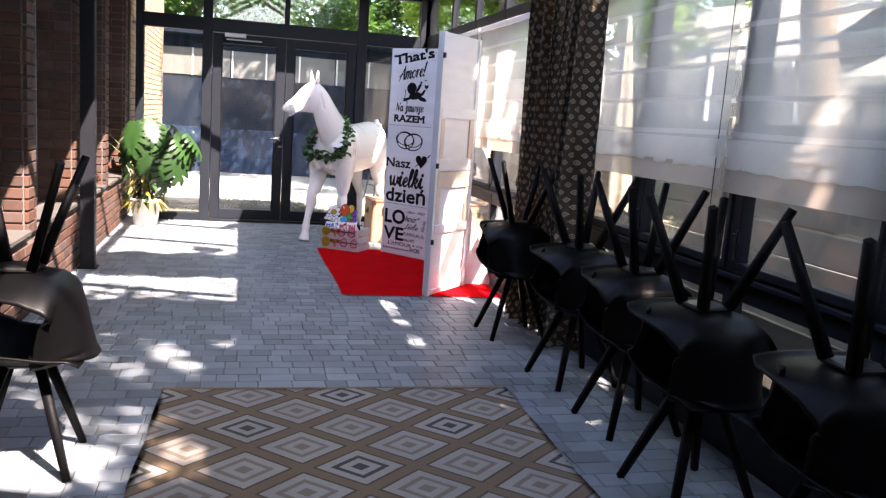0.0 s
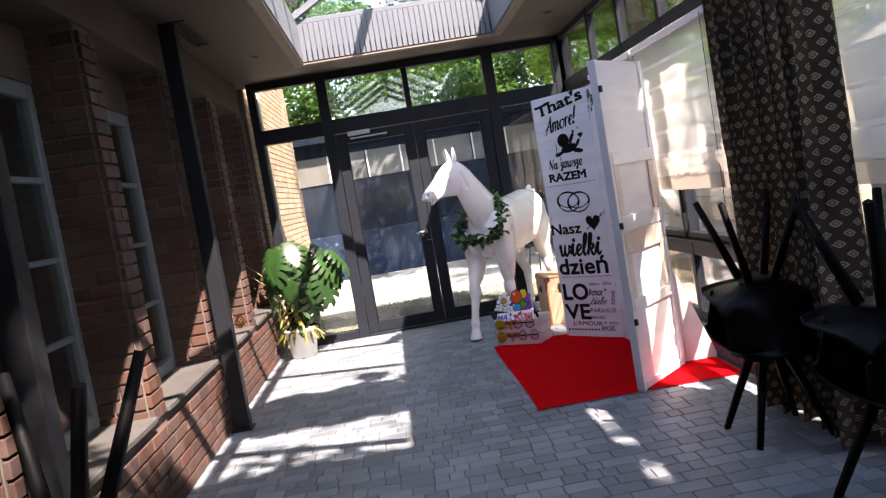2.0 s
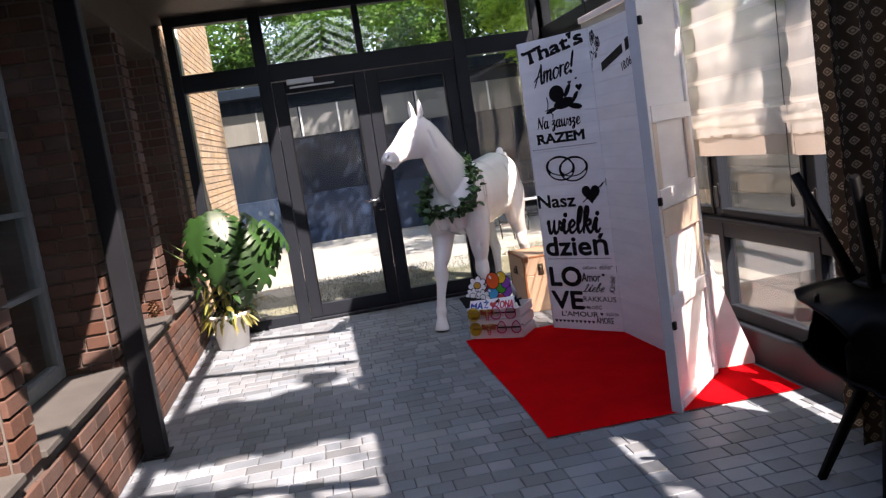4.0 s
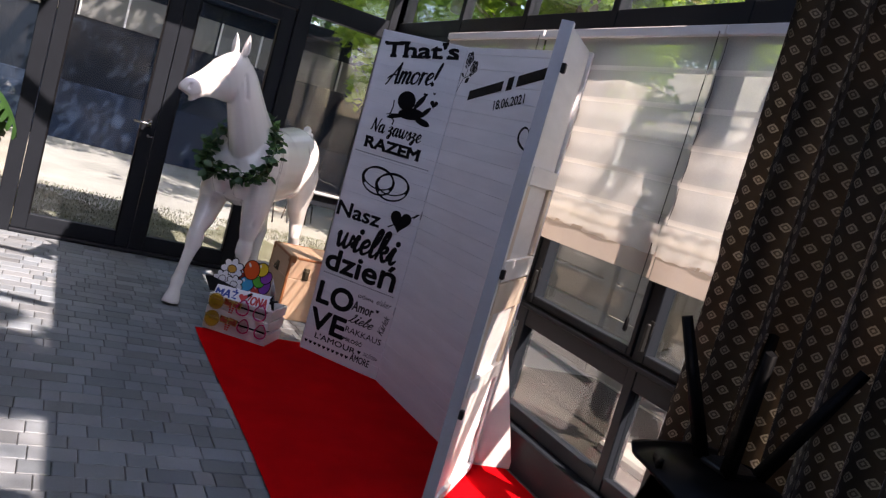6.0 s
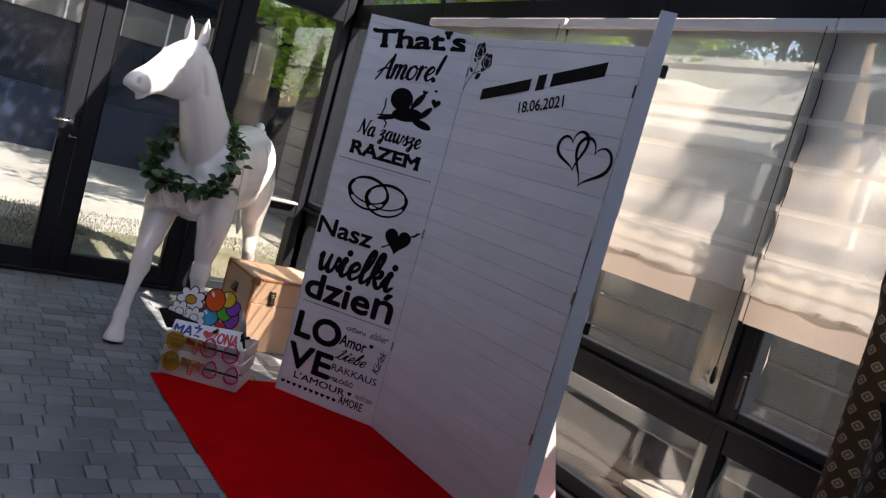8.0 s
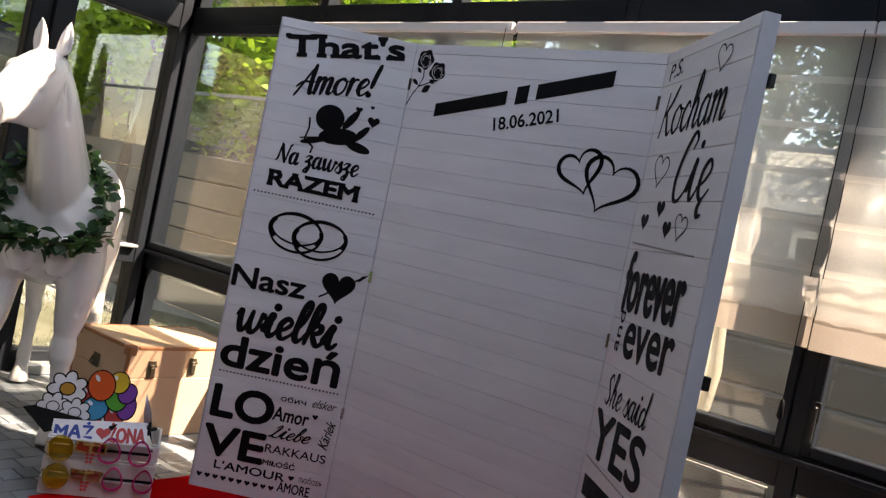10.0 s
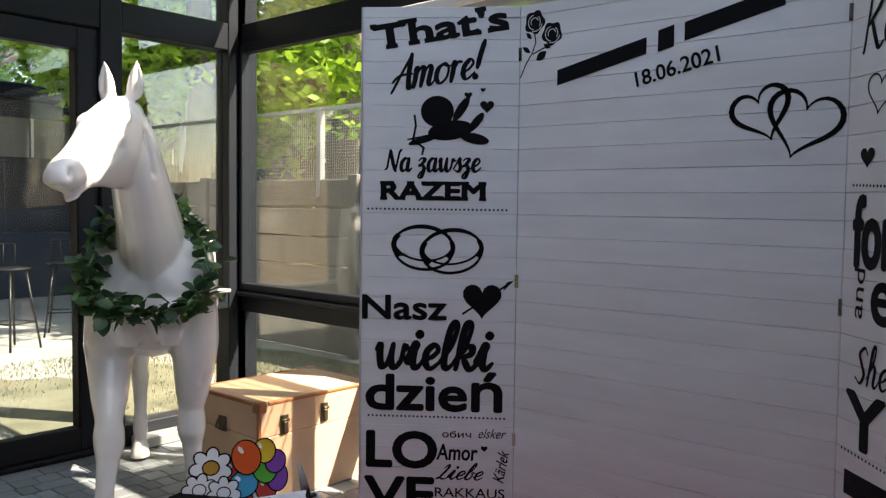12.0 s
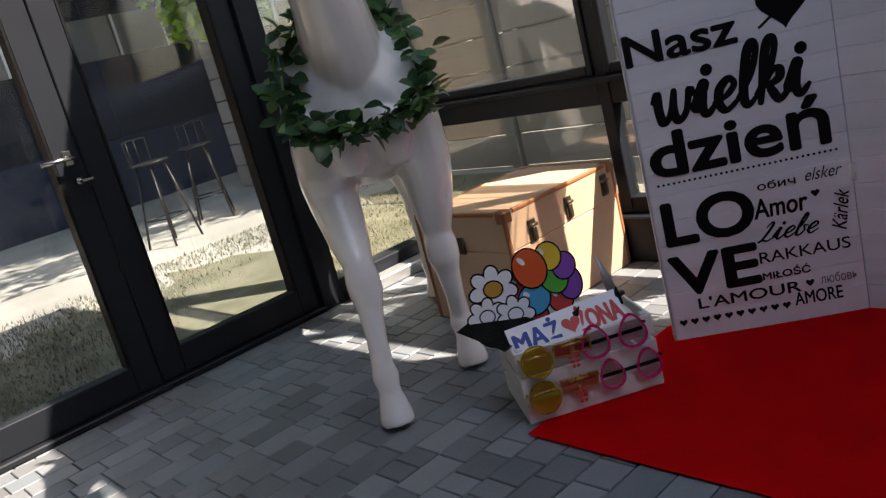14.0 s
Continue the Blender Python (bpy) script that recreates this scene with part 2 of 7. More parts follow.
M_CHROME = surface("chrome", (0.6, 0.6, 0.61), 0.2, 1.0, var=0.05, bump=0.0)
M_BLACKMETAL = surface("black_metal", (0.02, 0.02, 0.02), 0.4, 0.6, var=0.1, bump=0.05)
M_BLIND = sheer_material("sheer_blind_cloth", (0.84, 0.82, 0.775), 0.46)
M_BAND = sheer_material("blind_band_cloth", (0.82, 0.79, 0.75), 0.26)
M_HEM = sheer_material("blind_hem_cloth", (0.5, 0.42, 0.355), 0.16)
M_POT = surface("white_plastic_pot", (0.7, 0.68, 0.65), 0.45, var=0.1, fine=70, bump=0.06)
M_SOIL = surface("potting_soil", (0.05, 0.035, 0.025), 0.95, var=0.4, fine=80, bump=0.8)
M_MONSTERA = leaf_material("monstera_leaf", (0.008, 0.03, 0.007), (0.02, 0.066, 0.012), 0.44, 0.12)
M_YELLOWLEAF = leaf_material("yellowing_leaf", (0.16, 0.17, 0.03), (0.3, 0.24, 0.07), 0.5, 0.35)
M_STEM = surface("green_stem", (0.1, 0.16, 0.05), 0.5, var=0.2, bump=0.05)
M_WREATH = leaf_material("wreath_leaf", (0.015, 0.06, 0.02), (0.05, 0.14, 0.06), 0.45, 0.2)
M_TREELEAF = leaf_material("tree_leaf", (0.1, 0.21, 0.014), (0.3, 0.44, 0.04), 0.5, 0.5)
# tree_leaf again, darker: the far trees' shade is put into the colour
M_SHADELEAF = leaf_material("shaded_tree_leaf", (0.03, 0.09, 0.013), (0.085, 0.19, 0.025), 0.5, 0.4)
M_BARK = surface("bark", (0.16, 0.12, 0.085), 0.9, var=0.35, scale=6, fine=60, bump=0.8, stretch=(4, 4, 0.7))
M_TRUNK = surface("tan_trunk_fibre", (0.5, 0.345, 0.235), 0.6, var=0.1, scale=4, fine=140, bump=0.2)
M_TRUNKEDGE = surface("trunk_leather_edge", (0.3, 0.115, 0.045), 0.5, var=0.2, scale=8, fine=120, bump=0.25)
M_CREAM = surface("cream_slat", (0.72, 0.68, 0.58), 0.6, var=0.08, fine=100, bump=0.1)
M_OLDMETAL = surface("aged_brass", (0.1, 0.085, 0.06), 0.45, 0.8, var=0.3, fine=80, bump=0.15)
M_CRATE = wood_material("white_painted_crate", (0.68, 0.66, 0.64), (0.76, 0.74, 0.72), (3, 3, 20))
M_YARD = surface("yard_gravel", (0.29, 0.278, 0.245), 0.95, var=0.3, scale=1.1, fine=60, bump=0.7)
M_CONCRETE = surface("fence_concrete", (0.22, 0.205, 0.18), 0.9, var=0.16, scale=1.6, fine=80, bump=0.3, rand=0.08)
M_GALV = surface("galvanised_steel", (0.42, 0.44, 0.45), 0.45, 0.7, var=0.15, fine=90, bump=0.08)
M_HALL = surface("dark_clad_hall", (0.010, 0.016, 0.027), 0.6, var=0.15, scale=1, fine=40, bump=0.1, spec=0.06)
M_HALLBASE = surface("blue_grey_base", (0.02, 0.033, 0.06), 0.6, var=0.2, scale=1, fine=40, bump=0.1, spec=0.06)
M_STRIP = surface("dusty_window_strip", (0.14, 0.135, 0.125), 0.35, var=0.25, scale=1.5, fine=50, bump=0.03)
M_GREYSHED = surface("blue_grey_plaster", (0.12, 0.135, 0.15), 0.85, var=0.2, scale=1.5, fine=60, bump=0.2)
M_ROOFMETAL = surface("corrugated_roof", (0.5, 0.5, 0.49), 0.5, 0.1, var=0.15, scale=1.2, fine=40, bump=0.1)
M_PARASOL = surface("taupe_parasol_cloth", (0.27, 0.24, 0.19), 0.9, var=0.06, bump=0.2)

# ---- plan ----
X_W, X_E, Y_N, Y_S = -0.88, 2.60, 10.58, -1.6
Z_C = 2.88
SKY_X0, SKY_X1, SKY_Y0, SKY_Y1, CURB = -0.08, 1.81, -0.4, 9.78, 3.25
PIERS = [(-1.6, 0.10), (1.39, 1.61), (2.90, 3.12), (4.41, 4.63), (5.92, 6.14), (7.43, 7.65), (8.94, 9.16), (10.36, 10.58)]
EAST_Y = [9.29 - 0.935 * k for k in range(12)]

# ---- glazed end wall with its double door ----
wall_n = thing("wall_north", "dark grey aluminium glazed end wall with a transom", "wall", kind="structure")
for x0, x1 in ((-0.78, -0.70), (-0.05, 0.06), (1.75, 1.87), (2.52, 2.64)):
    part("post", boxes((x0, Y_N - 0.06, 0, x1, Y_N + 0.08, Z_C), b=0.004), M_FRAME, wall_n)
part("post", boxes((0.875, Y_N - 0.04, 2.375, 0.935, Y_N + 0.06, Z_C), b=0.003), M_FRAME, wall_n)
for x0, x1 in ((-0.70, -0.05), (0.06, 1.75), (1.87, 2.52)):
    part("transom", boxes((x0, Y_N - 0.055, 2.22, x1, Y_N + 0.075, 2.375), b=0.004), M_FRAME, wall_n)
    part("head_rail", boxes((x0, Y_N - 0.05, 2.80, x1, Y_N + 0.07, Z_C), b=0.004), M_FRAME, wall_n)
part("bottom_rail", boxes((-0.70, Y_N - 0.055, 0, -0.05, Y_N + 0.07, 0.09), b=0.004), M_FRAME, wall_n)
part("bottom_rail", boxes((1.87, Y_N - 0.055, 0, 2.52, Y_N + 0.07, 0.12), b=0.004), M_FRAME, wall_n)
part("mid_rail", boxes((1.87, Y_N - 0.055, 0.70, 2.52, Y_N + 0.07, 0.80), b=0.004), M_FRAME, wall_n)
part("mid_rail_sill", boxes((1.88, Y_N - 0.10, 0.80, 2.51, Y_N - 0.02, 0.82), b=0.004), M_GALV, wall_n, "pale aluminium ledge")
part("low_step", boxes((1.90, Y_N - 0.16, 0.0, 2.5, Y_N - 0.06, 0.06), b=0.006), M_GALV, wall_n, "pale aluminium threshold step")
part("closer", boxes((0.20, Y_N - 0.12, 2.17, 0.44, Y_N - 0.06, 2.215), (0.22, Y_N - 0.11, 2.135, 0.62, Y_N - 0.085, 2.15), b=0.003), M_GALV, wall_n, "silver door closer")


def pane(x0, y0, z0, x1, y1, z1, parent, mat=M_GLASS):
    ob = part("pane", boxes((x0, y0, z0, x1, y1, z1)), mat, parent)
    ob.visible_shadow = False
    return ob


for x0, x1, z0, z1 in ((-0.70, -0.05, 0.09, 2.22), (1.87, 2.52, 0.12, 0.70), (1.87, 2.52, 0.80, 2.22), (-0.70, -0.05, 2.375, 2.80), (0.06, 0.875, 2.375, 2.80), (0.935, 1.75, 2.375, 2.80), (1.87, 2.52, 2.375, 2.80)):
    pane(x0, Y_N + 0.005, z0, x1, Y_N + 0.013, z1, wall_n)


def glazed_door(name, x0, x1, handle_x):
    d = thing(name, "dark grey aluminium glazed door leaf, closed", "door", kind="structure")
    y0, y1 = Y_N - 0.035, Y_N + 0.035
    part("stile", boxes((x0, y0, 0.03, x0 + 0.105, y1, 2.21), b=0.004), M_FRAME, d)
    part("stile", boxes((x1 - 0.105, y0, 0.03, x1, y1, 2.21), b=0.004), M_FRAME, d)
    part("rail", boxes((x0 + 0.105, y0, 0.03, x1 - 0.105, y1, 0.15), b=0.004), M_FRAME, d)
    part("rail", boxes((x0 + 0.105, y0, 2.10, x1 - 0.105, y1, 2.21), b=0.004), M_FRAME, d)
    pane(x0 + 0.10, Y_N + 0.0, 0.14, x1 - 0.10, Y_N + 0.01, 2.11, d, M_DOORGLASS)
    part("gasket", boxes((x0 + 0.105, y0 - 0.002, 0.15, x0 + 0.115, y1, 2.10), (x1 - 0.115, y0 - 0.002, 0.15, x1 - 0.105, y1, 2.10)), M_INK, d)
    return d


door_1 = glazed_door("door_1", 0.065, 0.905, 0.86)
door_2 = glazed_door("door_2", 0.910, 1.745, 0.95)
bm = bmesh.new()
rod(bm, (0.855, Y_N - 0.035, 1.03), (0.855, Y_N - 0.09, 1.03), 0.011)
rod(bm, (0.865, Y_N - 0.09, 1.03), (0.735, Y_N - 0.088, 1.03), 0.0095, 0.008)
box(bm, 0.838, Y_N - 0.042, 1.0, 0.872, Y_N - 0.034, 1.06, b=0.003)
part("handle", bm, M_CHROME, door_1, "chrome lever handle")
bm = bmesh.new()
rod(bm, (0.862, Y_N - 0.034, 0.935), (0.862, Y_N - 0.062, 0.935), 0.015, 0.013)
box(bm, 0.858, Y_N - 0.10, 0.928, 0.905, Y_N - 0.062, 0.942, b=0.003)
part("lock", bm, M_CHROME, door_1, "chrome lock with a key in it")
threshold = part("door_threshold", boxes((0.06, Y_N - 0.075, 0.0, 1.75, Y_N + 0.08, 0.028), b=0.006), M_FRAME, None)
tagged(threshold, "dark metal door threshold in the paving", "threshold", kind="structure")

# ---- glazed side wall ----
wall_e = thing("wall_east", "dark grey aluminium side wall of windows", "wall", kind="structure")
part("kerb", boxes((X_E - 0.06, Y_S, 0, X_E + 0.12, Y_N - 0.06, 0.20), b=0.006), M_FRAME, wall_e, "dark metal base kerb")
part("corner_post", boxes((X_E - 0.02, Y_N - 0.06, 0.0, X_E + 0.12, Y_N + 0.08, Z_C), b=0.004), M_FRAME, wall_e)
for y in EAST_Y:
    part("mullion", boxes((X_E, y - 0.03, 0.20, X_E + 0.075, y + 0.03, Z_C), b=0.004), M_FRAME, wall_e)
spans = [(Y_N - 0.06, EAST_Y[0])] + list(zip(EAST_Y, EAST_Y[1:]))
for k, (ya, yb) in enumerate(spans):
    a, b = yb + 0.03, ya - 0.03 if k else ya
    for z0, z1 in ((0.20, 0.27), (0.68, 0.81), (2.26, 2.38), (2.82, Z_C)):
        part("rail", boxes((X_E + 0.004, a, z0, X_E + 0.072, b, z1), b=0.003), M_FRAME, wall_e)
    for z0, z1 in ((0.27, 0.68), (0.81, 2.26), (2.38, 2.82)):
        if z1 - z0 > 1 and b - a > 0.5:
            for f in ((a, z0, a + 0.03, z1), (b - 0.03, z0, b, z1), (a + 0.03, z0, b - 0.03, z0 + 0.04), (a + 0.03, z1 - 0.05, b - 0.03, z1)):
                part("sash", boxes((X_E - 0.012, f[0], f[1], X_E + 0.05, f[2], f[3]), b=0.004), M_FRAME, wall_e)
        pane(X_E + 0.03, a, z0, X_E + 0.038, b, z1, wall_e)
    if k > 1:
        bm = bmesh.new()
        box(bm, X_E - 0.022, b - 0.035, 0.93, X_E - 0.012, b - 0.012, 1.0, b=0.003)
        box(bm, X_E - 0.045, b - 0.03, 0.86, X_E - 0.022, b - 0.016, 0.985, b=0.004)
        part("handle", bm, M_BLACKMETAL, wall_e, "black window handle")
part("ledge", boxes((X_E - 0.035, Y_S, 0.775, X_E - 0.002, Y_N - 0.07, 0.80), b=0.004), M_FRAME, wall_e)

# ---- ceiling with its roof lantern ----
bm = boxes((-1.6, Y_S, Z_C, SKY_X0, Y_N + 0.1, Z_C + 0.12), (SKY_X1, Y_S, Z_C, X_E + 0.11, Y_N + 0.1, Z_C + 0.12),
           (SKY_X0, SKY_Y1, Z_C, SKY_X1, Y_N + 0.1, Z_C + 0.12), (SKY_X0, Y_S, Z_C, SKY_X1, SKY_Y0, Z_C + 0.12))
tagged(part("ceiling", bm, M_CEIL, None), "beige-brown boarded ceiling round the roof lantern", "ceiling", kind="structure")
bm = boxes((SKY_X0 - 0.09, SKY_Y0 - 0.05, Z_C - 0.022, SKY_X0, SKY_Y1 + 0.09, Z_C - 0.001), (SKY_X1, SKY_Y0 - 0.05, Z_C - 0.022, SKY_X1 + 0.09, SKY_Y1 + 0.09, Z_C - 0.001),
           (SKY_X0, SKY_Y1, Z_C - 0.022, SKY_X1, SKY_Y1 + 0.09, Z_C - 0.001), b=0.005)
tagged(part("trim", bm, M_TRIM, None), "pale moulding round the lantern opening", "trim", kind="structure")
bm = boxes((-1.6, Y_N + 0.1, 2.94, X_E + 0.11, Y_N + 0.6, 3.04))
tagged(part("roof_eaves", bm, M_FRAME, None), "dark grey metal roof eaves above the glazed doors", "eaves", kind="structure")
lantern = thing("roof_lantern", "pale ribbed roof lantern with a glass gable roof", "skylight", kind="structure")


def ribbed(along, fixed, a, b, z0, z1, inward):
    """Upright ribbed cladding; along: the axis it runs on."""
    bm = bmesh.new()
    if along == "x":
        box(bm, a, min(fixed, fixed - inward * 0.05), z0, b, max(fixed, fixed - inward * 0.05), z1)
    else:
        box(bm, min(fixed, fixed - inward * 0.05), a, z0, max(fixed, fixed - inward * 0.05), b, z1)
    c = a + 0.006
    while c < b - 0.03:
        lo, hi = sorted((fixed, fixed + inward * 0.009))
        box(bm, *((c, lo, z0, c + 0.044, hi, z1) if along == "x" else (lo, c, z0, hi, c + 0.044, z1)), b=0.004)
        c += 0.052
    return bm


part("end_cladding", ribbed("x", SKY_Y1, SKY_X0, SKY_X1, Z_C + 0.004, CURB, -1), M_CURB, lantern)
part("end_cladding", ribbed("x", SKY_Y0, SKY_X0, SKY_X1, Z_C + 0.004, CURB, 1), M_CURB, lantern)
part("side_cladding", ribbed("y", SKY_X0, SKY_Y0, SKY_Y1, Z_C + 0.004, CURB, 1), M_CURB, lantern)
part("side_cladding", ribbed("y", SKY_X1, SKY_Y0, SKY_Y1, Z_C + 0.004, CURB, -1), M_CURB, lantern)
XM, ZR = (SKY_X0 + SKY_X1) / 2, CURB + 0.56
bm = boxes((SKY_X0 - 0.08, SKY_Y0 - 0.08, CURB, SKY_X0, SKY_Y1 + 0.08, CURB + 0.05), (SKY_X1 + 0.01, SKY_Y0 - 0.08, CURB, SKY_X1 + 0.09, SKY_Y1 + 0.08, CURB + 0.025),
           (SKY_X0, SKY_Y1, CURB, SKY_X1, SKY_Y1 + 0.08, CURB + 0.05), (SKY_X0, SKY_Y0 - 0.08, CURB, SKY_X1, SKY_Y0, CURB + 0.05), b=0.005)
part("kerb_frame", bm, M_CURB, lantern)
part("ridge", boxes((XM - 0.035, SKY_Y0 - 0.05, ZR - 0.03, XM + 0.035, SKY_Y1 + 0.05, ZR + 0.05), b=0.006), M_CURB, lantern)


def slope_bar(x_low, y, w, h):
    d = Vector((XM - x_low, 0, ZR - CURB - 0.04))
    ln, ang = d.length, math.atan2(d.z, d.x)
    bm = bmesh.new()
    box(bm, 0, -w / 2, 0, ln, w / 2, h, b=0.004, m=Matrix.Translation((x_low, y, CURB + 0.04)) @ Matrix.Rotation(-ang, 4, "Y"))
    return bm


for k in range(10):
    y = SKY_Y1 - 0.02 - k * 1.13
    if y < SKY_Y0:
        break
    for xl in (SKY_X0, SKY_X1):
        part("rafter", slope_bar(xl, y, 0.07, 0.06), M_CURB, lantern)
part("gable_mullion", boxes((XM - 0.03, SKY_Y1 - 0.01, CURB + 0.05, XM + 0.03, SKY_Y1 + 0.04, ZR - 0.03), b=0.003), M_CURB, lantern)
for xl in (SKY_X0, SKY_X1):
    bm = bmesh.new()
    v = [bm.verts.new(p) for p in ((xl, SKY_Y0, CURB + 0.08), (xl, SKY_Y1, CURB + 0.08), (XM, SKY_Y1, ZR + 0.04), (XM, SKY_Y0, ZR + 0.04))]
    bm.faces.new(v)
    bmesh.ops.solidify(bm, geom=bm.faces[:], thickness=0.006)
    part("roof_pane", bm, M_GLASS, lantern).visible_shadow = False
for yy in (SKY_Y0, SKY_Y1 + 0.01):
    bm = bmesh.new()
    bm.faces.new([bm.verts.new(p) for p in ((SKY_X0, yy, CURB + 0.05), (SKY_X1, yy, CURB + 0.05), (XM, yy, ZR))])
    bmesh.ops.solidify(bm, geom=bm.faces[:], thickness=0.006)
    part("gable_pane", bm, M_GLASS, lantern).visible_shadow = False


def downlight(x, y):
    d = thing("downlight", "small recessed round downlight, switched off", "ceiling light", "ceiling downlights", m=pose(x, y, Z_C))
    bm = bmesh.new()
    lathe(bm, [(0.030, -0.001), (0.033, -0.006), (0.044, -0.006), (0.047, -0.0005), (0.03, -0.0005)], 24)
    part("trim_ring", bm, M_BLACKMETAL, d)
    bm = bmesh.new()
    lathe(bm, [(0.001, -0.0025), (0.031, -0.0025)], 20)
    part("lens", bm, M_INK, d)
    return d


light = downlight(-0.43, 9.1)
for x, y in ((-0.43, 6.97), (-0.43, 4.85), (-0.43, 2.7), (2.24, 9.2), (2.24, 7.05), (2.24, 4.9), (2.24, 2.7)):
    copy_thing(light, pose(x, y, Z_C))
vent = thing("ceiling_vent", "dark slotted ceiling air vent", "vent", m=pose(-0.72, 7.85, Z_C))
part("frame", boxes((-0.07, -0.42, -0.012, -0.05, 0.42, -0.001), (0.05, -0.42, -0.012, 0.07, 0.42, -0.001), (-0.05, -0.42, -0.012, 0.05, -0.40, -0.001), (-0.05, 0.40, -0.012, 0.05, 0.42, -0.001), b=0.002), M_BLACKMETAL, vent)
for k in range(3):
    part("slat", boxes((-0.035 + 0.03 * k, -0.40, -0.009, -0.025 + 0.03 * k, 0.40, -0.002)), M_BLACKMETAL, vent)
part("backing", boxes((-0.05, -0.40, -0.0022, 0.05, 0.40, -0.001)), M_INK, vent)

# ---- old brick side wall ----
wall_w = thing("wall_west", "old red-brown brick facade with deep window bays above a plinth", "wall", kind="structure")
SILL_Z, LINTEL_Z, X_BAY, WIN_Z = 0.505, 2.58, -1.14, 2.30
backs = [(-1.4, Y_S, 0, X_W - 0.012, Y_N + 0.5, SILL_Z)]
backs += [(-1.4, a, SILL_Z, X_W - 0.012, b, LINTEL_Z) for a, b in PIERS]
part("mortar_body", boxes(*backs), M_MORTAR, wall_w)
for a, b in zip([p[1] for p in PIERS], [p[0] for p in PIERS][1:]):
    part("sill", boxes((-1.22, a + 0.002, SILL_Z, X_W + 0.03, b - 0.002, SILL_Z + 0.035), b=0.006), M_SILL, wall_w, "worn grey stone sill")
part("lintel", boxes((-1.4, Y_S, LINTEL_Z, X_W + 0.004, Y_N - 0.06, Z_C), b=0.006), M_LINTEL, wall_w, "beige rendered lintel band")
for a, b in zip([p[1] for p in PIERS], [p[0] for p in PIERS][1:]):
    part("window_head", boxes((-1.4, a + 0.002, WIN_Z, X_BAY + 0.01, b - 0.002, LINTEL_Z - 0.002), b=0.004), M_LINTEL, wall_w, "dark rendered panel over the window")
# unseen room behind the old windows, its dimness put into the plaster colour
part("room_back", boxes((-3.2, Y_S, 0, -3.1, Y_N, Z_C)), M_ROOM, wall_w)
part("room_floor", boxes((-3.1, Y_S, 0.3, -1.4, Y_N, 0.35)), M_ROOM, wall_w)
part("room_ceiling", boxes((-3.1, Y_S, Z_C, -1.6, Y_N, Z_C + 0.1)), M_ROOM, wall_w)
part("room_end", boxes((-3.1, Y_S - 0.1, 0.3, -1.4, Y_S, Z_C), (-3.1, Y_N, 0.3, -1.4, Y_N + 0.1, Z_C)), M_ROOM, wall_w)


def old_window(name, a, b):
    w = thing(name, "old painted casement window with dark panes, shut", "window", kind="structure")
    x0, x1 = X_BAY - 0.07, X_BAY
    z0, z1 = SILL_Z + 0.036, WIN_Z
    m = (a + b) / 2
    for f in ((a, z0, a + 0.07, z1), (b - 0.07, z0, b, z1), (a + 0.07, z0, b - 0.07, z0 + 0.08), (a + 0.07, z1 - 0.08, b - 0.07, z1), (m - 0.04, z0 + 0.08, m + 0.04, z1 - 0.08)):
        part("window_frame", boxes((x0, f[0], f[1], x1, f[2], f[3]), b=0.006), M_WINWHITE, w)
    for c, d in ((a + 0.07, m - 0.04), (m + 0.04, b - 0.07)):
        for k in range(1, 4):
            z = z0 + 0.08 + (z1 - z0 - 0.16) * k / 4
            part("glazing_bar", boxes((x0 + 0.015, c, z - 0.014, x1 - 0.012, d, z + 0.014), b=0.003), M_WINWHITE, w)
        pane(x0 + 0.03, c, z0 + 0.08, x0 + 0.036, d, z1 - 0.08, w)


for k, (a, b) in enumerate(zip([p[1] for p in PIERS], [p[0] for p in PIERS][1:])):
    old_window(f"window_{k + 1}", a, b)

for y in (7.49, 4.48, 1.47):
    c = thing("steel_column", "slim dark painted steel column beside the brick plinth", "column", "steel columns", kind="structure", m=pose(-0.782, y, 0))
    part("shaft", boxes((-0.055, -0.055, 0.012, 0.055, 0.055, Z_C), b=0.006), M_STEEL, c)
    part("base_plate", boxes((-0.075, -0.075, 0, 0.075, 0.075, 0.012), b=0.003), M_STEEL, c)

# ---- wall behind the way in ----
tagged(part("wall_south", boxes((-3.2, Y_S - 0.15, 0, X_E + 0.2, Y_S, Z_C + 0.12)), M_PLASTER, None), "plain beige rendered wall", "wall", kind="structure")

# ---- outside ground ----
bm = bmesh.new()
bmesh.ops.create_grid(bm, x_segments=2, y_segments=2, size=400, matrix=Matrix.Translation((0, 0, -0.06)))
tagged(part("ground", bm, M_YARD, None), "pale dusty gravel yard with dry grass", "ground", kind="structure")

# ---- brick outbuilding end, outside ----
annexe = thing("brick_annexe", "pale brick wing of the old building in sunlight", "building")
part("wall", boxes((-4.0, Y_N + 0.55, -0.06, -0.92, 15.5, 4.6)), M_MORTAR, annexe)
part("roof_edge", boxes((-4.2, Y_N + 0.5, 4.6, -0.75, 15.7, 4.75), b=0.01), M_HALL, annexe)
bm = bmesh.new()
row, z = 0, -0.05
while z < 4.5:
    y = Y_N + 0.56 - (0.13 if row % 2 else 0)
    while y < 15.4:
        box(bm, -0.925, max(y, Y_N + 0.56), z, -0.905, min(y + 0.245, 15.49), z + 0.064)
        y += 0.256
    row, z = row + 1, z + 0.076
tagged(part("brick_course", bm, M_PALEBRICK, annexe), kind="stuff")
pipe = thing("downpipe", "white rain downpipe on the brick wing", "pipe")
bm = bmesh.new()
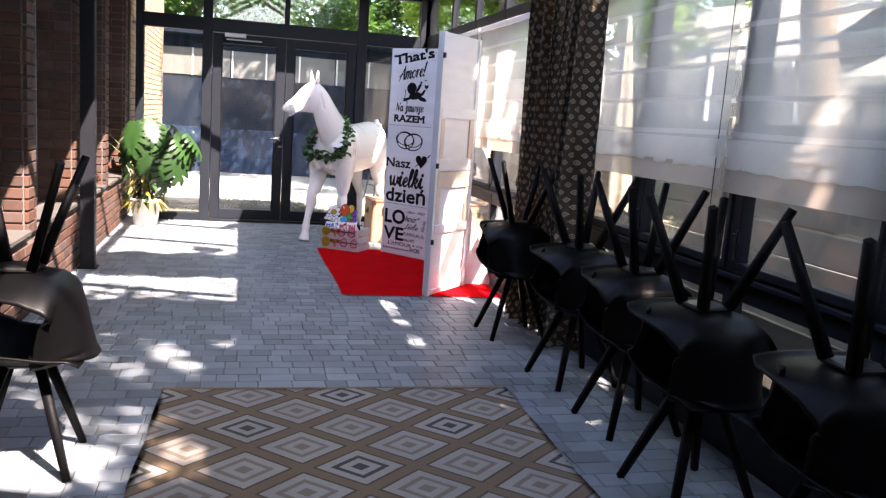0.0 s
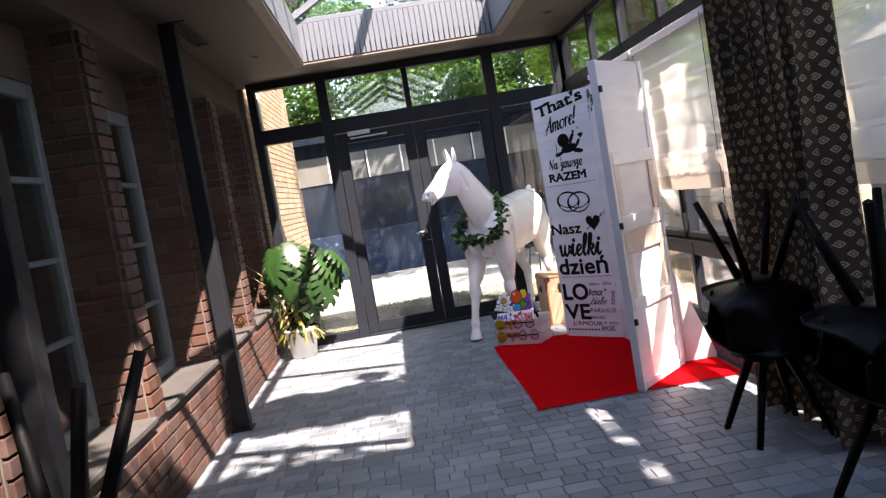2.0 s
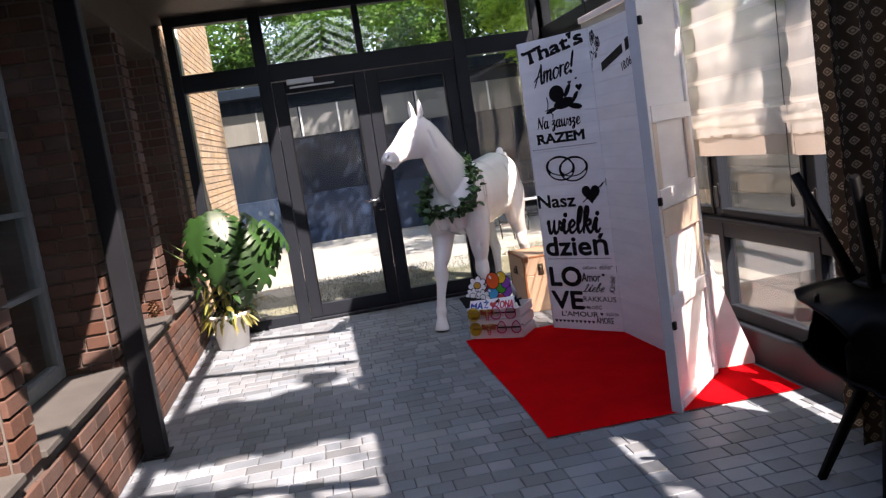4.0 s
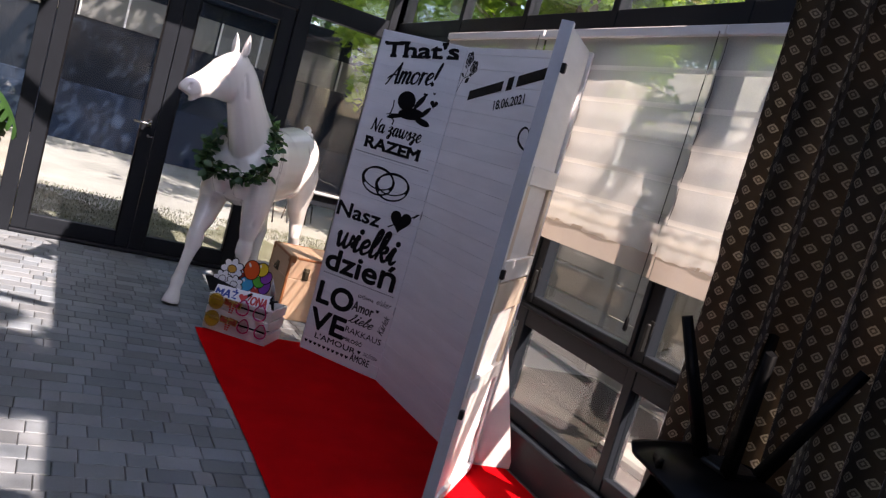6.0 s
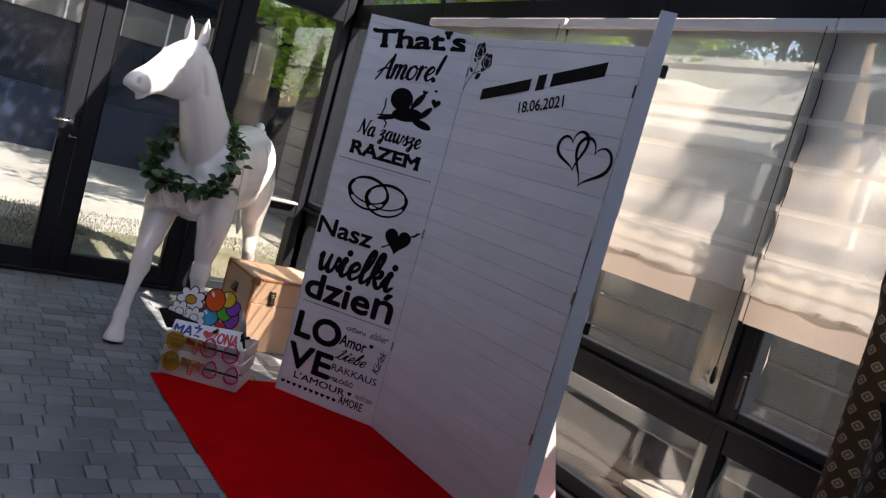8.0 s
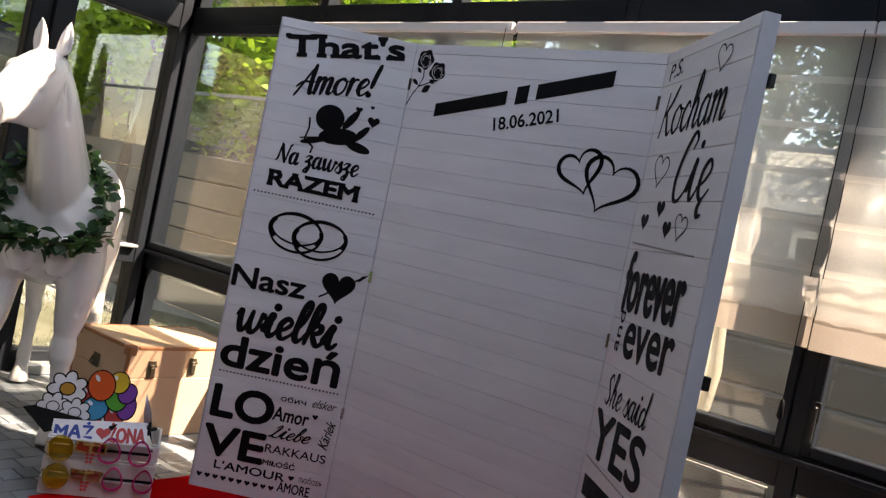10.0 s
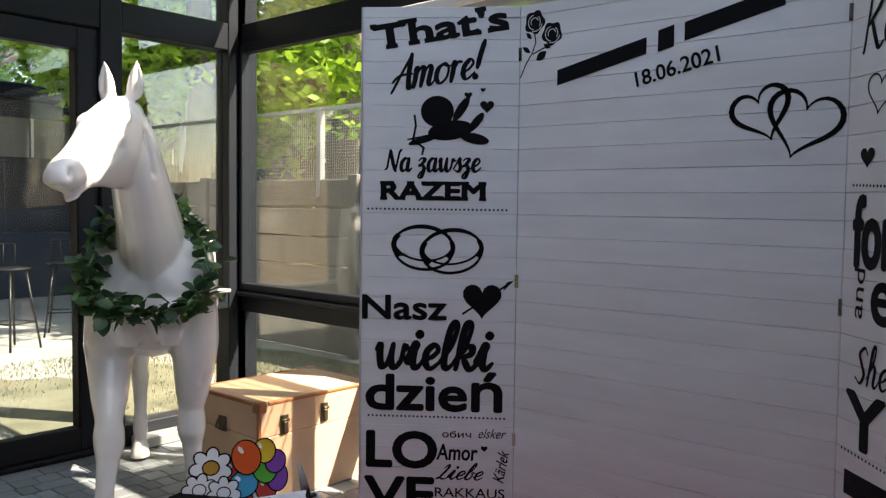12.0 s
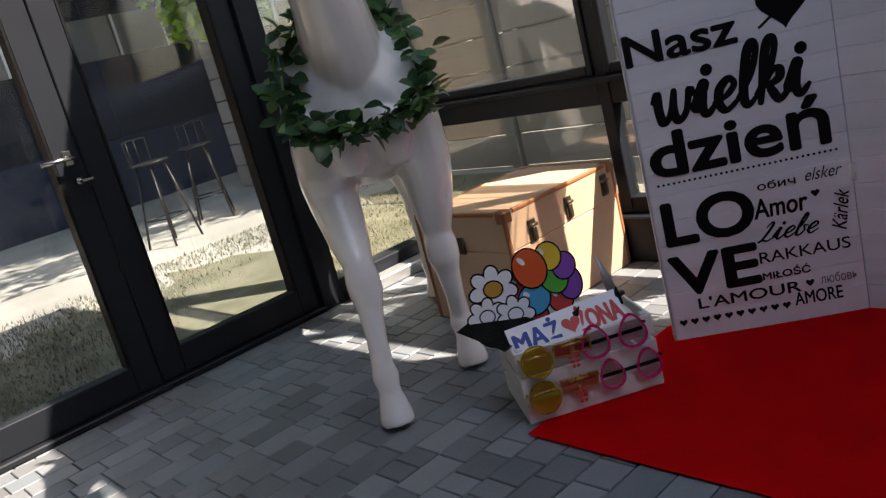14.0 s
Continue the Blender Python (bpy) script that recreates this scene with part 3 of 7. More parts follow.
rod(bm, (-0.82, Y_N + 0.78, 0.0), (-0.82, Y_N + 0.78, 4.55), 0.05, n=16)
part("pipe", bm, M_POT, pipe)
for z in (0.9, 2.3, 3.7):
    part("bracket", boxes((-0.905, Y_N + 0.72, z, -0.76, Y_N + 0.84, z + 0.03), b=0.004), M_GALV, pipe)

# ---- dark hall across the yard ----
hall = thing("dark_hall", "long dark grey clad hall across the yard", "building")
HY = 18.6
part("wall", boxes((-14, HY, -0.06, 12, HY + 6, 2.75)), M_HALL, hall)
part("base_band", boxes((-14, HY - 0.06, -0.06, 12, HY, 0.88), b=0.01), M_HALLBASE, hall, "blue-grey base band")
part("roof", boxes((-14.3, HY - 0.35, 2.75, 12.3, HY + 6.3, 2.95), b=0.02), M_HALL, hall)
for k in range(11):
    x = -13 + 2.2 * k
    w = part("window", boxes((x, HY - 0.03, 1.95, x + 2.17, HY - 0.002, 2.5)), M_STRIP, hall, "pale dusty window strip")
    for xx in (x, x + 0.7, x + 1.4):
        part("frame", boxes((xx, HY - 0.05, 1.95, xx + 0.03, HY - 0.031, 2.5)), M_POT, w)
    part("panel_joint", boxes((x - 0.36, HY - 0.02, 0.88, x - 0.33, HY, 2.75)), M_HALLBASE, hall)

# ---- boundary fence beside the windows ----
fence = thing("boundary_fence", "beige concrete board fence with steel mesh above", "fence")
FX = 4.7
for k in range(9):
    y = -5 + 2.4 * k
    part("post", boxes((FX - 0.06, y - 0.06, -0.06, FX + 0.06, y + 0.06, 1.6), b=0.01), M_CONCRETE, fence)
    part("mesh_post", boxes((FX - 0.03, y + 0.47, 1.4, FX + 0.03, y + 0.53, 2.22), b=0.004), M_GALV, fence, "galvanised post")
    part("mesh_rail", boxes((FX - 0.02, y + 0.53, 2.19, FX + 0.02, y + 2.87, 2.225), b=0.004), M_GALV, fence, "galvanised rail")
    for r in range(6):
        part("board", boxes((FX - 0.025, y + 0.065, -0.05 + 0.27 * r, FX + 0.025, y + 2.335, 0.21 + 0.27 * r), b=0.012), M_CONCRETE, fence)
bm = bmesh.new()
for k in range(720):
    y = -5 + 0.03 * k
    box(bm, FX - 0.001, y, 1.56, FX + 0.001, y + 0.0022, 2.22)
for k in range(23):
    box(bm, FX - 0.001, -5, 1.57 + 0.0285 * k, FX + 0.001, 16.6, 1.5722 + 0.0285 * k)
tagged(part("wire_mesh", bm, M_GALV, fence, "steel wire mesh"), kind="stuff")

# ---- low outbuildings with corrugated roofs ----
def outbuilding(y0, y1, x0, x1, eave, ridge, label, wall_mat):
    shed = thing("outbuilding", label, "building", "low outbuildings")
    part("wall", boxes((x0, y0, -0.06, x1, y1, eave)), wall_mat, shed)
    xm, a, b = (x0 + x1) / 2, y0 - 0.3, y1 + 0.3
    for side, xe in ((1, x0 - 0.3), (-1, x1 + 0.3)):
        bm = bmesh.new()
        n = int((b - a) / 0.065)
        rows = []
        for k in range(n + 1):
            y = a + (b - a) * k / n
            lift = 0.045 * (k % 2)
            rows.append([bm.verts.new((xe, y, eave - 0.05 + lift)), bm.verts.new((xm, y, ridge + lift))])
        for p, q in zip(rows, rows[1:]):
            bm.faces.new((p[0], q[0], q[1], p[1]))
        bmesh.ops.solidify(bm, geom=bm.faces[:], thickness=0.01)
        part("roof", bm, M_ROOFMETAL, shed)
    for yy in (y0, y1):
        bm = bmesh.new()
        bm.faces.new([bm.verts.new(p) for p in ((x0, yy, eave), (x1, yy, eave), (xm, yy, ridge - 0.08))])
        bmesh.ops.solidify(bm, geom=bm.faces[:], thickness=0.05)
        part("gable", bm, wall_mat, shed)
    part("eaves_board", boxes((x0 - 0.32, a, eave - 0.14, x0 - 0.30, b, eave - 0.03)), M_POT, shed, "white eaves board")
    k = y0 + 0.7
    while k + 1.1 < y1:
        # the dim interior is a flat dark panel in the opening
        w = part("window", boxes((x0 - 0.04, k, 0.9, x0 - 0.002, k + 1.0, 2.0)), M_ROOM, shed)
        part("frame", boxes((x0 - 0.07, k - 0.05, 0.85, x0 - 0.041, k + 0.02, 2.05), (x0 - 0.07, k + 0.98, 0.85, x0 - 0.041, k + 1.05, 2.05), (x0 - 0.07, k + 0.02, 1.98, x0 - 0.041, k + 0.98, 2.05), (x0 - 0.07, k + 0.02, 0.85, x0 - 0.041, k + 0.98, 0.92)), M_POT, w)
        k += 2.0


outbuilding(10.9, 17.5, 8.2, 12.2, 2.6, 4.1, "blue-grey outbuilding with a pale corrugated metal roof", M_GREYSHED)
outbuilding(4.6, 9.9, 8.6, 12.0, 2.35, 3.25, "lower blue-grey outbuilding with a corrugated metal roof", M_GREYSHED)

# ---- ground strip added along the windows, shade put into its colour ----
M_SHADEGROUND = surface("shade_dark_ground", (0.03, 0.026, 0.021), 0.95, var=0.35, scale=3.0, fine=60, bump=0.8, spec=0.1)
bed = part("planting_bed", boxes((X_E + 0.16, -1.6, -0.07, FX - 0.06, 9.2, -0.045), b=0.008), M_SHADEGROUND, None)
tagged(bed, "added ground strip, coloured dark for shade, between the windows and the fence", "planting bed", kind="structure")

# ---- dry grass before the doors ----
M_DRYLAWN = surface("dry_lawn", (0.14, 0.138, 0.09), 0.95, var=0.35, scale=3.0, fine=70, bump=0.7, col2=(0.22, 0.205, 0.15), spec=0.1)
bm = bmesh.new()
edge = [(-0.88 + 5.4 * k / 40, Y_N + 2.25 + 0.22 * math.sin(k * 0.9) + 0.16 * math.sin(k * 2.3 + 1)) for k in range(41)]
lower = [bm.verts.new((x, Y_N + 0.10, -0.054)) for x, y in edge]
upper = [bm.verts.new((x, y, -0.054)) for x, y in edge]
for k in range(40):
    bm.faces.new((lower[k], lower[k + 1], upper[k + 1], upper[k]))
tagged(part("lawn", bm, M_DRYLAWN, None), "worn strip of dry grass before the glazed doors", "lawn", kind="structure")
M_DRYGRASS = surface("dry_grass", (0.14, 0.146, 0.085), 0.9, var=0.3, scale=2, fine=40, bump=0.0, rand=0.35, col2=(0.24, 0.228, 0.16))
rnd = random.Random(77)
verts, faces = [], []
for k in range(30000):
    x, y = rnd.uniform(-0.85, 4.4), Y_N + 0.15 + 2.9 * rnd.random() ** 1.3
    if math.sin(x * 2.3 + 1.1 * math.sin(y * 2.9)) + math.sin(y * 1.7 - x) < rnd.uniform(-1.4, 0.9):
        continue
    a, h, w = rnd.uniform(0, 6.28), rnd.uniform(0.012, 0.04), rnd.uniform(0.003, 0.006)
    dx, dy, lean = math.cos(a) * w, math.sin(a) * w, rnd.uniform(-1.0, 1.0)
    i = len(verts)
    verts += [(x - dx, y - dy, -0.06), (x + dx, y + dy, -0.06), (x - dy / w * h * lean, y + dx / w * h * lean, -0.06 + h)]
    faces.append((i, i + 1, i + 2))
me = bpy.data.meshes.new("dry_grass")
me.from_pydata(verts, [], faces)
me.materials.append(M_DRYGRASS)
tagged(new("dry_grass", me), "short dry yellow-green grass in the yard", "grass", kind="stuff")

# ---- trees ----
def tree(x, y, h, spread, leaves, seed, mat, low=0.15, high=2.0, shade_boughs=()):
    """shade_boughs: extra leafy limbs added to shade floor and blinds, each with its end in the world and its radius.
    """
    rnd = random.Random(seed)
    t = thing("tree", "leafy green deciduous tree", "tree", "yard trees", m=pose(x, y, -0.06, 0, 0, rnd.uniform(0, 360)))
    bm = bmesh.new()
    r0 = 0.02 * h + 0.05
    p, tips = Vector((0, 0, 0)), []
    for k in range(5):
        q = p + Vector((rnd.uniform(-0.2, 0.2), rnd.uniform(-0.2, 0.2), h * 0.15))
        rod(bm, p, q, r0 * (1 - 0.14 * k), r0 * (1 - 0.14 * (k + 1)), 9, caps=k == 0)
        p = q
        if k > 0:
            for j in range(3):
                a = rnd.uniform(0, 6.28)
                ln = spread * rnd.uniform(0.45, 0.85)
                mid = p + Vector((math.cos(a) * ln * 0.5, math.sin(a) * ln * 0.5, ln * 0.3))
                end = mid + Vector((math.cos(a + 0.3) * ln * 0.45, math.sin(a + 0.3) * ln * 0.45, ln * 0.25))
                rod(bm, p, mid, r0 * 0.35, r0 * 0.2, 6)
                rod(bm, mid, end, r0 * 0.2, r0 * 0.06, 5)
                tips += [mid, end]
    ends = [(t.matrix_basis.inverted() @ Vector(q[:3]), q[3]) for q in shade_boughs]
    for q, r in ends:
        foot = Vector((0, 0, q.z - 0.9))
        rod(bm, foot, foot.lerp(q, 0.6) + Vector((0, 0, 0.15)), r0 * 0.14, r0 * 0.08, 6)
        rod(bm, foot.lerp(q, 0.6) + Vector((0, 0, 0.15)), q, r0 * 0.08, r0 * 0.03, 5)
    part("trunk", bm, M_BARK, t)
    clumps = []
    for k in range(46):
        base = rnd.choice(tips)
        clumps.append((base + Vector((rnd.gauss(0, 0.28), rnd.gauss(0, 0.28), rnd.gauss(0.1, 0.22))) * spread, spread * rnd.uniform(0.13, 0.3)))
    verts, faces = [], []
    for k in range(int(leaves * 1.3) + 2000 * len(ends)):
        c, r = rnd.choice(clumps) if k < int(leaves * 1.3) else ends[k % len(ends)]
        d = Vector((rnd.gauss(0, 1), rnd.gauss(0, 1), rnd.gauss(0, 0.7))).normalized() * r * rnd.uniform(0.3, 1.05)
        o = c + d
        if k < int(leaves * 1.3) and (o.z < low * h or o.z > high * h):
            continue
        s = rnd.uniform(0.05, 0.1)
        u = Vector((rnd.gauss(0, 1), rnd.gauss(0, 1), rnd.gauss(0, 0.5))).normalized()
        w = u.orthogonal().normalized()
        w = (w * math.cos(k) + u.cross(w) * math.sin(k)) * 0.5
        i = len(verts)
        verts += [o - u * s, o + w * s, o + u * s, o - w * s]
        faces.append((i, i + 1, i + 2, i + 3))
    me = bpy.data.meshes.new("crown")
    me.from_pydata(verts, [], faces)
    me.materials.append(mat)
    crown = new("crown", me)
    crown.parent = t
    return t


# trees at y < 2.2 and the last one: added to shade room and yard
TREES = [(-4.5, 25.8, 9, 3.4, 30000, M_SHADELEAF), (-1.0, 26.2, 10, 3.6, 31000, M_SHADELEAF), (2.6, 26.0, 9.5, 3.6, 31000, M_SHADELEAF), (6.2, 25.6, 9, 3.4, 30000, M_SHADELEAF), (4.9, 14.8, 9.0, 2.6, 9000, M_TREELEAF, 0.42), (5.7, 13.4, 9.0, 3.0, 9000, M_TREELEAF, 0.5),
         (6.3, 14.6, 7.5, 2.5, 24000, M_TREELEAF, 0.2), (7.6, 19.6, 8.5, 3.0, 18000, M_TREELEAF), (14.2, 8.0, 9, 3.0, 24000, M_SHADELEAF), (5.4, 17.0, 6.5, 2.2, 15000, M_TREELEAF), (-2.4, 15.9, 9.0, 2.4, 6000, M_TREELEAF, 0.5),
         (14.0, 2.5, 9, 3.0, 10000, M_TREELEAF), (15.5, 13.0, 9.5, 3.4, 22000, M_SHADELEAF), (3.7, -1.7, 11.3, 2.3, 5000, M_TREELEAF, 0.15, 0.86), (4.1, -0.6, 8.0, 1.5, 13000, M_TREELEAF), (4.35, 0.4, 6.6, 1.0, 9000, M_TREELEAF), (3.95, -2.0, 8.0, 1.4, 11000, M_TREELEAF), (4.1, 2.1, 10.0, 0.8, 8500, M_TREELEAF, 0.72, 0.83, [(3.8, 2.2, 4.1, 0.38), (3.8, 2.65, 4.15, 0.36), (2.45, 2.42, 7.1, 0.34), (2.9, 2.4, 7.1, 0.34), (3.3, 2.42, 7.1, 0.34), (2.6, 2.8, 7.0, 0.3), (3.1, 2.8, 7.0, 0.3)]), (5.8, -5.0, 10.0, 2.4, 6500, M_TREELEAF), (3.25, 0.9, 9.6, 1.0, 1800, M_TREELEAF, 0.64, 0.72, [(2.35, 0.95, 6.8, 0.38), (2.8, 0.95, 6.8, 0.38), (3.2, 0.95, 6.8, 0.38)]),
         (14.6, 10.6, 9.0, 3.2, 24000, M_SHADELEAF), (15.8, 17.2, 10.0, 3.6, 26000, M_SHADELEAF), (17.5, 22.0, 10.5, 3.8, 26000, M_SHADELEAF), (14.8, 5.2, 9.0, 3.0, 22000, M_SHADELEAF), (7.6, 9.45, 12.0, 2.3, 9000, M_TREELEAF, 0.45)]
for k, (x, y, h, s, nl, mt, *lim) in enumerate(TREES):
    tree(x, y, h, s, nl, 40 + k, mt, *lim)


# ---- patterned cloth ----
def uv_metres(n):
    sep = n.add("ShaderNodeSeparateXYZ", Vector=n.add("ShaderNodeUVMap").outputs[0])
    return sep.outputs[0], sep.outputs[1]


def curtain_material():
    n = Nodes("curtain_cloth")
    u, v = uv_metres(n)
    a, b = n.math("DIVIDE", u, 0.048), n.math("DIVIDE", v, 0.046)
    odd = n.math("MULTIPLY", n.math("MODULO", n.math("FLOOR", b), 2.0), 0.5)
    fa = n.math("ABSOLUTE", n.math("SUBTRACT", n.math("FRACT", n.math("ADD", a, odd)), 0.5))
    fb = n.math("ABSOLUTE", n.math("SUBTRACT", n.math("FRACT", b), 0.5))
    square = n.math("MULTIPLY", n.math("MAXIMUM", fa, n.math("MULTIPLY", fb, 0.75)), 0.2)
    d = n.math("ADD", square, n.math("MULTIPLY", n.math("ADD", fa, n.math("MULTIPLY", fb, 0.75)), 0.8))
    d = n.math("ADD", d, n.math("MULTIPLY", n.math("SUBTRACT", n.noise(220.0, 2.0), 0.5), 0.04))
    ring = n.math("MULTIPLY", n.math("GREATER_THAN", d, 0.19), n.math("LESS_THAN", d, 0.29))
    dot = n.math("LESS_THAN", d, 0.09)
    fill = n.math("LESS_THAN", d, 0.29)
    motif = n.math("MAXIMUM", ring, dot)
    edge = n.math("GREATER_THAN", d, 0.62)
    brown = n.mix(n.ramp(n.noise(5.0), 0.3, 0.7), (0.055, 0.037, 0.022), (0.095, 0.064, 0.038))
    c = n.mix(n.math("MULTIPLY", edge, 0.5), brown, (0.07, 0.052, 0.035))
    c = n.mix(fill, c, (0.17, 0.135, 0.092))
    c = n.mix(motif, c, (0.5, 0.42, 0.31))
    weave = n.noise(700.0, 2.0)
    c = n.mix(n.ramp(weave, 0.3, 0.7, 0, 0.35), c, (0.012, 0.009, 0.007))
    n.set(n.bsdf, "Base Color", c)
    n.bsdf.inputs["Roughness"].default_value = 0.75
    n.bsdf.inputs["Sheen Weight"].default_value = 0.2
    n.bump(n.math("ADD", motif, weave), 0.25, 0.002)
    tra = n.add("ShaderNodeBsdfTranslucent", Color=c)
    m = n.add("ShaderNodeMixShader", Fac=0.45)
    n.t.links.new(n.bsdf.outputs[0], m.inputs[1])
    n.t.links.new(tra.outputs[0], m.inputs[2])
    n.t.links.new(m.outputs[0], n.out.inputs[0])
    return n.mat


def rug_material():
    n = Nodes("woven_rug")
    u, v = uv_metres(n)
    a, b = n.math("DIVIDE", n.math("SUBTRACT", u, 0.413), 0.455), n.math("DIVIDE", n.math("SUBTRACT", v, 1.57), 0.42)
    p, q = n.math("ADD", n.math("ADD", a, b), 20.5), n.math("ADD", n.math("SUBTRACT", a, b), 20.5)
    fp = n.math("ABSOLUTE", n.math("SUBTRACT", n.math("FRACT", p), 0.5))
    fq = n.math("ABSOLUTE", n.math("SUBTRACT", n.math("FRACT", q), 0.5))
    d = n.math("SNAP", n.math("MULTIPLY", n.math("MAXIMUM", fp, fq), 2.0), 0.035)
    odd_p, odd_q = (n.math("MODULO", n.math("FLOOR", w), 2.0) for w in (p, q))
    dark = n.math("LESS_THAN", n.math("ADD", odd_p, odd_q), 0.5)
    cream, tan = (0.62, 0.58, 0.53), (0.33, 0.23, 0.14)
    mark = n.mix(dark, (0.38, 0.31, 0.24), (0.08, 0.08, 0.085))
    c = n.mix(n.math("GREATER_THAN", d, 0.80), cream, tan)
    c = n.mix(n.math("MULTIPLY", n.math("LESS_THAN", d, 0.52), n.math("GREATER_THAN", d, 0.36)), c, mark)
    c = n.mix(n.math("MULTIPLY", n.math("LESS_THAN", d, 0.82), n.math("GREATER_THAN", d, 0.74)), c, (0.14, 0.09, 0.055))
    c = n.mix(n.math("LESS_THAN", d, 0.17), c, mark)
    yarn = n.noise(420.0, 2.0, n.stretched(0.4, 1.6, 1))
    c = n.mix(n.ramp(yarn, 0.3, 0.7, 0.0, 0.4), c, (0.2, 0.16, 0.12))
    c = n.mix(n.ramp(n.noise(2.2), 0.4, 0.8, 0.0, 0.3), c, (0.22, 0.19, 0.15))
    n.set(n.bsdf, "Base Color", c)
    n.bsdf.inputs["Roughness"].default_value = 0.95
    n.bump(yarn, 0.5, 0.004)
    return n.mat


M_CURTAIN, M_RUG = curtain_material(), rug_material()


def sheet(bm, nu, nv, point, uv):
    """A grid of quads; point(i, j) and uv(i, j) with i, j from 0 to 1."""
    lay_uv = bm.loops.layers.uv.verify()
    grid = [[bm.verts.new(point(i / nu, j / nv)) for j in range(nv + 1)] for i in range(nu + 1)]
    for i in range(nu):
        for j in range(nv):
            f = bm.faces.new((grid[i][j], grid[i + 1][j], grid[i + 1][j + 1], grid[i][j + 1]))
            f.smooth = True
            for loop, (p, q) in zip(f.loops, ((i, j), (i + 1, j), (i + 1, j + 1), (i, j + 1))):
                loop[lay_uv].uv = uv(p / nu, q / nv)


# ---- curtain ----
curtain = thing("curtain", "long brown curtain with pale diamond motifs, gathered in folds", "curtain", m=pose(2.42, 5.5, 0))
C_LEN = 2.5


def curtain_point(i, j):
    swing = i * math.pi * 2 * 7.0 + 0.9 * math.sin(5 * i + 1.2 * j) + 0.5 * math.sin(11 * i - 0.8 * j)
    folds = (math.sin(swing) + 0.22 * math.sin(2 * swing + 1.0)) * (0.078 + 0.022 * math.sin(i * 7 + 2)) + 0.014 * math.sin(i * 39 + 4 * j)
    y = -0.49 + 0.98 * i + 0.03 * math.sin(swing * 2 + 0.6) + 0.015 * math.sin(i * 30 + 3 * j)
    pinch = 1 - 0.10 * math.sin(math.pi * min(1, (1 - j) * 1.0)) * (0.6 if j < 0.5 else 0.3)
    return (folds * (1.15 - 0.35 * j), y * pinch, 0.02 + 2.81 * j)


bm = bmesh.new()
sheet(bm, 220, 40, curtain_point, lambda i, j: (C_LEN * i, 2.81 * j))
part("cloth", bm, M_CURTAIN, curtain)
part("heading_tape", boxes((-0.03, -0.60, 2.80, 0.03, 0.60, 2.84), b=0.004), M_CURTAIN, curtain)
part("rail", boxes((-0.012, -0.68, 2.842, 0.012, 0.68, 2.879), b=0.003), M_BLACKMETAL, curtain, "black curtain rail")


# ---- roman blinds ----
def blind(y0, y1, z0, z1, seed):
    rnd = random.Random(seed)
    b = thing("roman_blind", "sheer white roman blind, let down over the window", "blind", "roman blinds", m=pose(2.555, (y0 + y1) / 2, 0))
    w, h = y1 - y0, z1 - z0
    ph = rnd.uniform(0, 6)
    bm = bmesh.new()

    def point(i, j):
        sag = (0.005 * math.sin(i * 9 + ph + 3 * j) + 0.004 * math.sin(i * 23 + 2 * ph - 5 * j)) * math.sin(math.pi * i) + 0.005 * math.sin(j * math.pi * 6) ** 2
        return (sag - 0.012 * (1 - j), -w / 2 + w * i, z0 + 0.10 + (h - 0.14) * j + 0.006 * math.sin(i * 5 + ph) * (1 - j))

    sheet(bm, 36, 48, point, lambda i, j: (i, j))
    part("cloth", bm, M_BLIND, b)
    bm = bmesh.new()
    sheet(bm, 30, 4, lambda i, j: (-0.02 + 0.006 * math.sin(i * 9 + ph), -w / 2 + w * i, z0 + 0.115 * j + 0.003 * math.sin(i * 5 + ph)), lambda i, j: (i, j))
    part("hem", bm, M_HEM, b, "doubled hem")
    for q in (0, 1):
        bm = bmesh.new()
        sheet(bm, 60, 6, lambda i, j: (-0.026 - 0.008 * q + 0.004 * math.sin(i * 47 + ph + 2 * j + q), -w / 2 + 0.004 + (w - 0.008) * i,
                                       z0 + 0.10 + 0.05 * q + 0.0035 * (1 - j) * (math.sin(i * 13 + ph) + 0.9 * math.sin(i * 61 + 2 * ph + q)) + 0.085 * j), lambda i, j: (i, j))
        part("pleat", bm, M_BAND, b, "gathered pleat")
    for k in range(1, 6):
        z = z0 + 0.1 + (h - 0.14) * k / 6
        bm = bmesh.new()
        sheet(bm, 30, 2, lambda i, j: (-0.014 - 0.006 * j * (1 - j) + 0.003 * math.sin(i * 9 + ph), -w / 2 + w * i, z - 0.012 + 0.024 * j + 0.006 * math.sin(i * 5 + ph) * (1 - k / 6)), lambda i, j: (i, j))
        part("fold", bm, M_BAND, b)
    part("head_rail", boxes((-0.022, -w / 2, z1 - 0.045, 0.022, w / 2, z1), b=0.004), M_WHITE, b)
    bm = bmesh.new()
    rod(bm, (-0.028, -w / 2 + 0.035, z0 - 0.18), (-0.025, -w / 2 + 0.03, z1 - 0.03), 0.0018, n=6)
    part("cord", bm, M_INK, b)
    bm = bmesh.new()
    lathe(bm, [(0.002, z0 - 0.25), (0.011, z0 - 0.24), (0.008, z0 - 0.19), (0.002, z0 - 0.18)], 10, (-0.028, -w / 2 + 0.035))
    part("cord_weight", bm, M_INK, b, "black cord pull")


for k, (a, b_) in enumerate(((7.95, 9.27), (6.492, 7.93), (5.60, 6.488), (3.75, 5.45), (2.02, 3.70), (0.3, 1.97))):
    blind(a, b_, 1.165, 2.262, k)


